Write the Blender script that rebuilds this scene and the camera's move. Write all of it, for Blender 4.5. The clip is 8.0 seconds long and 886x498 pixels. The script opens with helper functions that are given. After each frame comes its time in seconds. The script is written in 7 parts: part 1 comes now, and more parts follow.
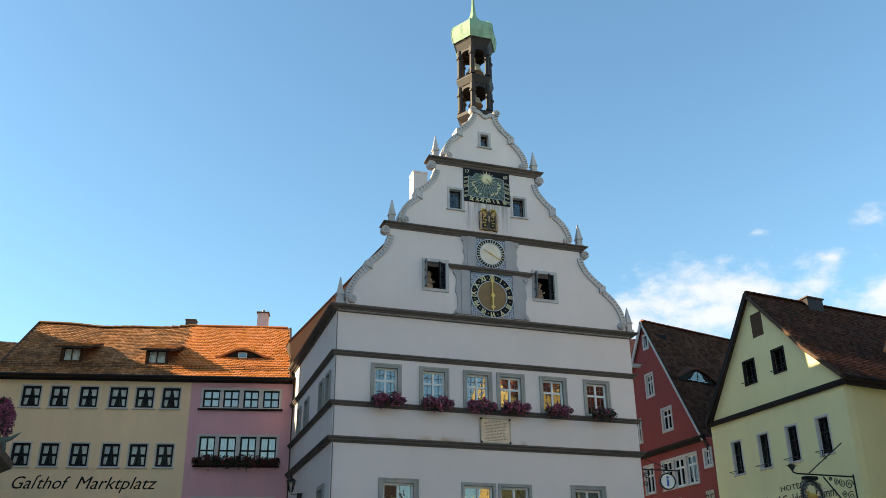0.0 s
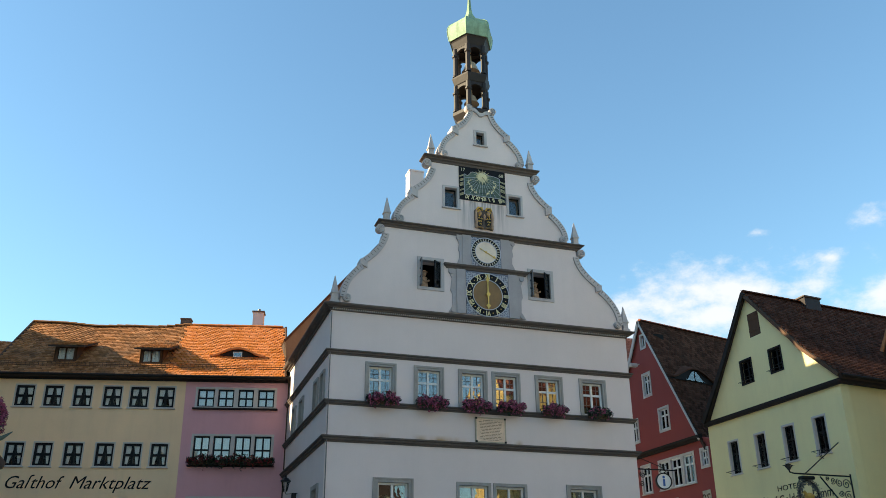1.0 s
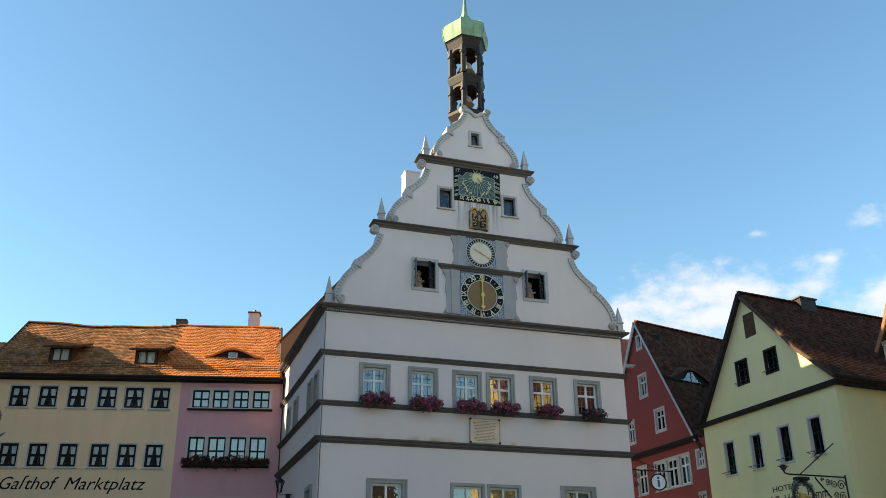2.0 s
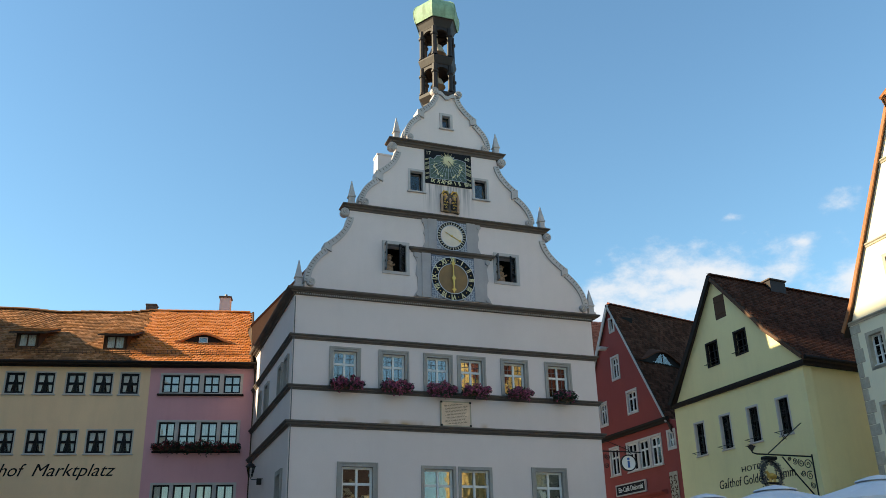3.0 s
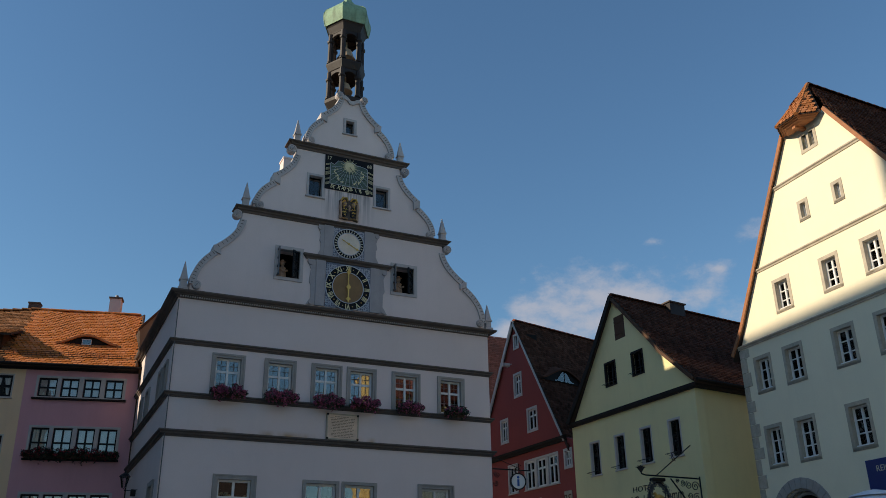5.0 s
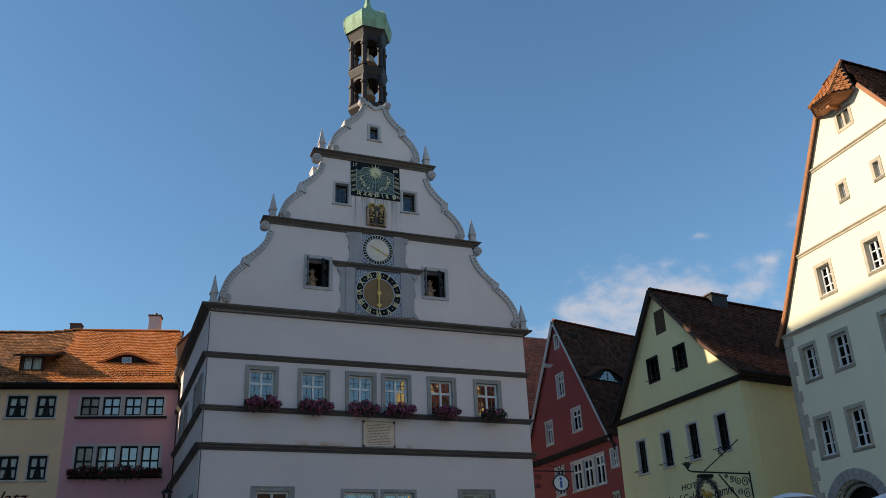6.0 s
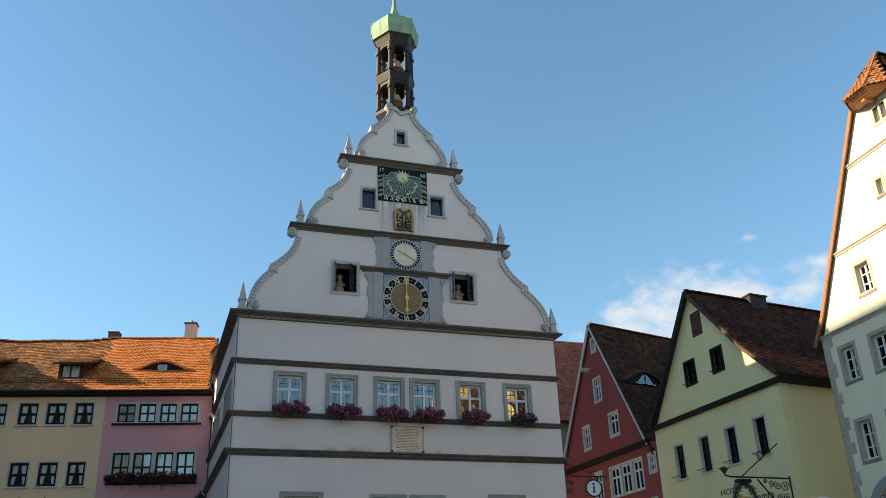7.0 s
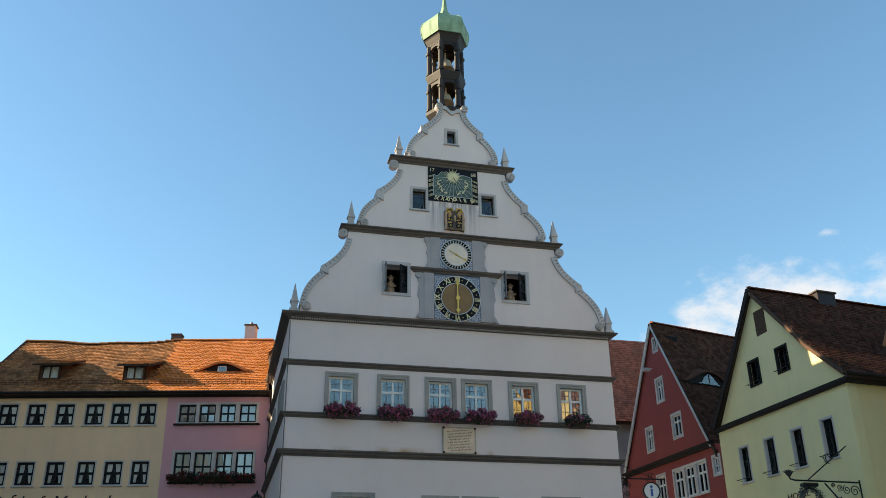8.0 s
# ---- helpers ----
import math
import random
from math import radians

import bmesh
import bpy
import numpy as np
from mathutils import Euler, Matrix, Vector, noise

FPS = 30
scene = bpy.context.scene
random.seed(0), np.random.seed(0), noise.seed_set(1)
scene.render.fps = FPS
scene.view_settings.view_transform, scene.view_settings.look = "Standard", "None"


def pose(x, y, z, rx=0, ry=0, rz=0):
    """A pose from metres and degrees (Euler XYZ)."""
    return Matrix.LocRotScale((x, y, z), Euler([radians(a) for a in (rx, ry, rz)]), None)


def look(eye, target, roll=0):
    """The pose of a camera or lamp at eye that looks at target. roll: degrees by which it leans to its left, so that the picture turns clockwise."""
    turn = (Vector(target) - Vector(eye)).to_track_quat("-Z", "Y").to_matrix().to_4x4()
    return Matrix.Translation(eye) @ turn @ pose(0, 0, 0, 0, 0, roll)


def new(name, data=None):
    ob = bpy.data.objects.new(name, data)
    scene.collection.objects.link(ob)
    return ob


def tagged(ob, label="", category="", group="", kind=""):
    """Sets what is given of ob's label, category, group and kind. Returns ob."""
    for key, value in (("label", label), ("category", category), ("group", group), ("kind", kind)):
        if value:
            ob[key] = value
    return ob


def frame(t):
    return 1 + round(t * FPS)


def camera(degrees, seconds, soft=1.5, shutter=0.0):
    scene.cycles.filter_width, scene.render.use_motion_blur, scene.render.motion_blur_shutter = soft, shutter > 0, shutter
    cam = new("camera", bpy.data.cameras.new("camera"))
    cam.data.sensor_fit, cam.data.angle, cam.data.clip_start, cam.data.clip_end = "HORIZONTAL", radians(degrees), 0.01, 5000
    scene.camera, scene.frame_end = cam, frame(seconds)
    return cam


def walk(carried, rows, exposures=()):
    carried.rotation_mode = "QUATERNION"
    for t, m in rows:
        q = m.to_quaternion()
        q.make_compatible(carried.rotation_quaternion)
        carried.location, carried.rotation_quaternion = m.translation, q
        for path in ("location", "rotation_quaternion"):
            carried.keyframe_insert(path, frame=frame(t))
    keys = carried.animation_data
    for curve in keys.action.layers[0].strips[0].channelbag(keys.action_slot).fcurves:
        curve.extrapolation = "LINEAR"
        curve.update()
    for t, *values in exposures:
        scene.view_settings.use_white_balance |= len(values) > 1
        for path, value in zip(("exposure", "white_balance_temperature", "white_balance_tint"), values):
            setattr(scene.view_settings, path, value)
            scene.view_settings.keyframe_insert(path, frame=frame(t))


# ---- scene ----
cam = camera(54.4, 8.0, soft=0.5)
PATH = [
    (0, (-5.087, -26.182, 1.606), (-4.498, -24.437, 2.386), -0.5),
    (0.5, (-5.01, -26.141, 1.603), (-4.421, -24.397, 2.383), -0.5),
    (1, (-4.914, -26.08, 1.614), (-4.323, -24.336, 2.394), -0.5),
    (2.3, (-4.709, -26.137, 1.593), (-4.116, -24.395, 2.376), -0.5),
    (2.5, (-4.678, -26.146, 1.59), (-4.077, -24.404, 2.367), -0.6),
    (3, (-4.503, -26.086, 1.605), (-3.857, -24.347, 2.353), -1.3),
    (3.3, (-4.357, -26.034, 1.669), (-3.619, -24.338, 2.430), -0.9),
    (3.5, (-4.26, -25.999, 1.712), (-3.48, -24.328, 2.487), -0.6),
    (4, (-3.969, -25.987, 1.751), (-3.129, -24.35, 2.535), -0.1),
    (4.2, (-3.844, -25.969, 1.747), (-2.993, -24.333, 2.523), 0.0),
    (5.3, (-3.157, -25.869, 1.727), (-2.397, -24.189, 2.501), -1.4),
    (5.5, (-3.032, -25.851, 1.723), (-2.298, -24.159, 2.498), -1.8),
    (6, (-2.734, -25.779, 1.718), (-2.032, -24.081, 2.506), -2.4),
    (6.5, (-2.408, -25.847, 1.714), (-1.772, -24.131, 2.52), -2.2),
    (7, (-2.14, -25.817, 1.681), (-1.536, -24.089, 2.486), -2.0),
    (7.5, (-1.859, -25.799, 1.677), (-1.287, -24.061, 2.484), -1.7),
    (8, (-1.534, -25.809, 1.739), (-1.081, -24.036, 2.548), -0.8),
]
EXPOSURES = [(0, 1.22, 7150, 8.5), (1.1, 1.24, 7150, 8.5), (2.5, 1.12, 7150, 8.5), (3.0, 1.06, 7000, 8.5), (3.2, 1.00, 6950, 8.5), (3.5, 0.43, 6530, 13), (4.0, 0.01, 6340, 14.5), (5.2, 0.01, 6340, 14.5), (5.5, 0.14, 6360, 14.5), (6.0, 0.39, 6420, 14), (6.5, 0.68, 6620, 12), (7.0, 0.98, 7000, 9.5), (7.5, 0.98, 7100, 9), (8.0, 1.08, 7150, 9)]
walk(cam, [(t, look(eye, target, roll)) for t, eye, target, roll in PATH], EXPOSURES)

# ---- world, sun, exposure ----
SUN_DIR = Vector((-0.885, 0.25, 0.385)).normalized()
SUN_EL = math.asin(SUN_DIR.z)
world = bpy.data.worlds.new("evening_sky")
scene.world = world
world.use_nodes = True
wt = world.node_tree
wt.nodes.clear()
w_out = wt.nodes.new("ShaderNodeOutputWorld")
w_bg = wt.nodes.new("ShaderNodeBackground")
w_sky = wt.nodes.new("ShaderNodeTexSky")
w_sky.sky_type = "NISHITA"
w_sky.sun_disc = False
w_sky.sun_elevation = SUN_EL
w_sky.sun_rotation = math.atan2(SUN_DIR.x, SUN_DIR.y)
w_sky.air_density, w_sky.dust_density, w_sky.ozone_density = 1.2, 0.25, 2.0
w_bg.inputs["Strength"].default_value = 0.112
w_tc = wt.nodes.new("ShaderNodeTexCoord")
L = wt.links.new


def sky_math(op, a, b):
    n = wt.nodes.new("ShaderNodeMath")
    n.operation = op
    for k, v in enumerate((a, b)):
        if isinstance(v, (int, float)):
            n.inputs[k].default_value = v
        else:
            L(v, n.inputs[k])
    return n.outputs["Value"]


# fair-weather clouds low in the north-east: direction, half width, half height, thickness
CLOUDS = [
    ((0.553, 0.764, 0.330), 0.085, 0.034, 1.0), ((0.514, 0.795, 0.318), 0.060, 0.024, 1.0),
    ((0.601, 0.730, 0.322), 0.085, 0.032, 1.0), ((0.645, 0.693, 0.321), 0.055, 0.022, 1.0),
    ((0.571, 0.764, 0.298), 0.090, 0.028, 1.0), ((0.700, 0.650, 0.300), 0.060, 0.034, 1.0),
    ((0.599, 0.705, 0.380), 0.022, 0.009, 0.35), ((0.659, 0.669, 0.344), 0.034, 0.014, 0.35),
    ((0.684, 0.626, 0.375), 0.034, 0.016, 0.3), ((0.765, 0.575, 0.290), 0.090, 0.030, 1.0),
    ((0.490, 0.815, 0.295), 0.060, 0.020, 1.0),
]
w_noise = wt.nodes.new("ShaderNodeTexNoise")
w_noise.inputs["Scale"].default_value = 13.0
w_noise.inputs["Detail"].default_value = 10.0
w_noise.inputs["Roughness"].default_value = 0.62
w_flat = wt.nodes.new("ShaderNodeVectorMath")
w_flat.operation = "MULTIPLY"
w_flat.inputs[1].default_value = (1.0, 1.0, 1.7)
L(w_tc.outputs["Generated"], w_flat.inputs[0])
L(w_flat.outputs["Vector"], w_noise.inputs["Vector"])
cover = None
for centre, wide, tall, thick in CLOUDS:
    off = wt.nodes.new("ShaderNodeVectorMath")
    off.operation = "SUBTRACT"
    L(w_tc.outputs["Generated"], off.inputs[0])
    off.inputs[1].default_value = centre
    size = wt.nodes.new("ShaderNodeVectorMath")
    size.operation = "MULTIPLY"
    size.inputs[1].default_value = (1 / wide, 1 / wide, 1 / tall)
    L(off.outputs["Vector"], size.inputs[0])
    dist = wt.nodes.new("ShaderNodeVectorMath")
    dist.operation = "LENGTH"
    L(size.outputs["Vector"], dist.inputs[0])
    puff = sky_math("SUBTRACT", thick, dist.outputs["Value"])
    cover = puff if cover is None else sky_math("MAXIMUM", cover, puff)
rough_noise = sky_math("MULTIPLY", sky_math("SUBTRACT", w_noise.outputs["Fac"], 0.5), 4.2)
density = sky_math("ADD", cover, rough_noise)
w_fade = wt.nodes.new("ShaderNodeMapRange")
w_fade.interpolation_type = "SMOOTHSTEP"
w_fade.inputs["From Min"].default_value, w_fade.inputs["From Max"].default_value = -0.25, 1.05
w_fade.inputs["To Max"].default_value = 0.82
L(density, w_fade.inputs["Value"])
w_mix = wt.nodes.new("ShaderNodeMix")
w_mix.data_type = "RGBA"
w_mix.inputs[7].default_value = (4.0, 4.1, 4.4, 1)
L(w_fade.outputs["Result"], w_mix.inputs[0])
w_tint = wt.nodes.new("ShaderNodeMix")
w_tint.data_type = "RGBA"
w_tint.blend_type = "MULTIPLY"
w_tint.inputs[0].default_value = 1.0
w_tint.inputs[7].default_value = (0.735, 0.985, 1.085, 1)
L(w_sky.outputs["Color"], w_tint.inputs[6])
L(w_tint.outputs[2], w_mix.inputs[6])
L(w_mix.outputs[2], w_bg.inputs["Color"])
L(w_bg.outputs["Background"], w_out.inputs["Surface"])

sun = new("sun", bpy.data.lights.new("sun", "SUN"))
sun.data.energy = 5.0
sun.data.angle = radians(0.6)
sun.data.color = (1.0, 0.84, 0.58)
sun.matrix_world = look(SUN_DIR * 80, (0, 0, 0))

# ---- materials ----


def nodes_of(name):
    m = bpy.data.materials.new(name)
    m.use_nodes = True
    nt = m.node_tree
    return m, nt, nt.nodes["Principled BSDF"]


def surface(name, base, rough=0.8, metal=0.0, vary=0.18, grain=30.0, blotch=0.9, bump=0.15, tint=None, island=0.0, spread=(1, 1, 1), stain=0.0, stain_colour=(0.10, 0.09, 0.07), moss=0.0, drip=None, drip_tone=(0.16, 0.16, 0.16), drip_scale=9.0, spec=0.5):
    """Two scales of variation, relief, per-piece change and dirty streaks, at real size in object space."""
    m, nt, bsdf = nodes_of(name)
    N, K = nt.nodes.new, nt.links.new
    tc = N("ShaderNodeTexCoord")
    fine = N("ShaderNodeTexNoise")
    fine.inputs["Scale"].default_value = grain
    fine.inputs["Detail"].default_value = 6
    big = N("ShaderNodeTexNoise")
    big.inputs["Scale"].default_value = blotch
    big.inputs["Detail"].default_value = 8
    big.inputs["Roughness"].default_value = 0.62
    mp = N("ShaderNodeMapping")
    mp.inputs["Scale"].default_value = spread
    K(tc.outputs["Object"], mp.inputs["Vector"])
    K(mp.outputs["Vector"], fine.inputs["Vector"])
    K(mp.outputs["Vector"], big.inputs["Vector"])
    dark = tuple(c * (1 - vary) for c in base)
    light = tint if tint else tuple(min(1.0, c * (1 + vary * 0.6)) for c in base)
    ramp = N("ShaderNodeValToRGB")
    ramp.color_ramp.elements[0].position, ramp.color_ramp.elements[1].position = 0.30, 0.70
    ramp.color_ramp.elements[0].color = (*dark, 1)
    ramp.color_ramp.elements[1].color = (*light, 1)
    K(big.outputs["Fac"], ramp.inputs["Fac"])
    speck = N("ShaderNodeMix")
    speck.data_type = "RGBA"
    speck.blend_type = "MULTIPLY"
    speck.inputs[0].default_value = min(1.0, vary * 1.5)
    K(ramp.outputs["Color"], speck.inputs[6])
    K(fine.outputs["Color"], speck.inputs[7])
    grey = N("ShaderNodeMapRange")
    grey.inputs["From Min"].default_value, grey.inputs["From Max"].default_value = 0.3, 0.7
    grey.inputs["To Min"].default_value, grey.inputs["To Max"].default_value = 0.72, 1.08
    K(fine.outputs["Fac"], grey.inputs["Value"])
    K(grey.outputs["Result"], speck.inputs[7])
    colour = speck.outputs[2]
    if island:
        geo = N("ShaderNodeNewGeometry")
        hsv = N("ShaderNodeHueSaturation")
        val = N("ShaderNodeMapRange")
        val.inputs["To Min"].default_value, val.inputs["To Max"].default_value = 1 - island, 1 + island * 0.6
        K(geo.outputs["Random Per Island"], val.inputs["Value"])
        K(val.outputs["Result"], hsv.inputs["Value"])
        sat = N("ShaderNodeMapRange")
        sat.inputs["To Min"].default_value, sat.inputs["To Max"].default_value = 1.05, 0.94
        K(geo.outputs["Random Per Island"], sat.inputs["Value"])
        K(sat.outputs["Result"], hsv.inputs["Saturation"])
        K(colour, hsv.inputs["Color"])
        colour = hsv.outputs["Color"]
    for amount, stretch, sc, tone in ((stain, (1.0, 1.0, 0.12), 2.2, stain_colour), (moss, (1, 1, 1), 0.7, (0.045, 0.042, 0.032))):
        if amount:
            sm = N("ShaderNodeMapping")
            sm.inputs["Scale"].default_value = stretch
            sn = N("ShaderNodeTexNoise")
            sn.inputs["Scale"].default_value = sc
            sn.inputs["Detail"].default_value = 8
            sn.inputs["Roughness"].default_value = 0.65
            K(tc.outputs["Object"], sm.inputs["Vector"])
            K(sm.outputs["Vector"], sn.inputs["Vector"])
            sr = N("ShaderNodeMapRange")
            sr.inputs["From Min"].default_value, sr.inputs["From Max"].default_value = 0.48, 0.72
            sr.inputs["To Max"].default_value = amount
            K(sn.outputs["Fac"], sr.inputs["Value"])
            sx = N("ShaderNodeMix")
            sx.data_type = "RGBA"
            K(sr.outputs["Result"], sx.inputs[0])
            K(colour, sx.inputs[6])
            sx.inputs[7].default_value = (*tone, 1)
            colour = sx.outputs[2]
    if drip:
        x0, x1, zl, zh = drip
        sp = N("ShaderNodeSeparateXYZ")
        K(tc.outputs["Object"], sp.inputs["Vector"])
        fac = None
        for axis, lo, hi in (("X", x0, x0 + 0.15), ("X", x1, x1 - 0.15), ("Z", zl, zh), ("Z", zh + math.copysign(0.1, zh - zl), zh)):
            mr = N("ShaderNodeMapRange")
            mr.inputs["From Min"].default_value, mr.inputs["From Max"].default_value = lo, hi
            K(sp.outputs[axis], mr.inputs["Value"])
            if fac:
                mu = N("ShaderNodeMath")
                mu.operation = "MULTIPLY"
                K(fac, mu.inputs[0])
                K(mr.outputs["Result"], mu.inputs[1])
                fac = mu.outputs["Value"]
            else:
                fac = mr.outputs["Result"]
        dm = N("ShaderNodeMapping")
        dm.inputs["Scale"].default_value = (1, 1, 0.06)
        dn = N("ShaderNodeTexNoise")
        dn.inputs["Scale"].default_value = drip_scale
        dn.inputs["Detail"].default_value = 6
        K(tc.outputs["Object"], dm.inputs["Vector"])
        K(dm.outputs["Vector"], dn.inputs["Vector"])
        dr = N("ShaderNodeMapRange")
        dr.inputs["From Min"].default_value, dr.inputs["From Max"].default_value = 0.42, 0.68
        K(dn.outputs["Fac"], dr.inputs["Value"])
        mu = N("ShaderNodeMath")
        mu.operation = "MULTIPLY"
        K(fac, mu.inputs[0])
        K(dr.outputs["Result"], mu.inputs[1])
        dx = N("ShaderNodeMix")
        dx.data_type = "RGBA"
        K(mu.outputs["Value"], dx.inputs[0])
        K(colour, dx.inputs[6])
        dx.inputs[7].default_value = (*drip_tone, 1)
        colour = dx.outputs[2]
    K(colour, bsdf.inputs["Base Color"])
    rr = N("ShaderNodeMapRange")
    rr.inputs["To Min"].default_value, rr.inputs["To Max"].default_value = max(0.02, rough - 0.12), min(1, rough + 0.1)
    K(big.outputs["Fac"], rr.inputs["Value"])
    K(rr.outputs["Result"], bsdf.inputs["Roughness"])
    bsdf.inputs["Metallic"].default_value = metal
    bsdf.inputs["Specular IOR Level"].default_value = spec
    if bump:
        bp = N("ShaderNodeBump")
        bp.inputs["Strength"].default_value = bump
        bp.inputs["Distance"].default_value = 0.02
        K(fine.outputs["Fac"], bp.inputs["Height"])
        K(bp.outputs["Normal"], bsdf.inputs["Normal"])
    return m


def glass_material(name, ior):
    m, nt, bsdf = nodes_of(name)
    nt.nodes.remove(bsdf)
    out = nt.nodes["Material Output"]
    tr = nt.nodes.new("ShaderNodeBsdfTransparent")
    tr.inputs["Color"].default_value = (0.97, 0.98, 0.98, 1)
    gl = nt.nodes.new("ShaderNodeBsdfGlossy")
    gl.inputs["Roughness"].default_value = 0.015
    fr = nt.nodes.new("ShaderNodeFresnel")
    fr.inputs["IOR"].default_value = ior
    no = nt.nodes.new("ShaderNodeTexNoise")
    no.inputs["Scale"].default_value = 2.6
    tc = nt.nodes.new("ShaderNodeTexCoord")
    bp = nt.nodes.new("ShaderNodeBump")
    bp.inputs["Strength"].default_value = 0.10
    bp.inputs["Distance"].default_value = 0.03
    mx = nt.nodes.new("ShaderNodeMixShader")
    K = nt.links.new
    K(tc.outputs["Object"], no.inputs["Vector"])
    K(no.outputs["Fac"], bp.inputs["Height"])
    K(bp.outputs["Normal"], gl.inputs["Normal"])
    K(fr.outputs["Fac"], mx.inputs[0])
    K(tr.outputs["BSDF"], mx.inputs[1])
    K(gl.outputs["BSDF"], mx.inputs[2])
    K(mx.outputs["Shader"], out.inputs["Surface"])
    return m


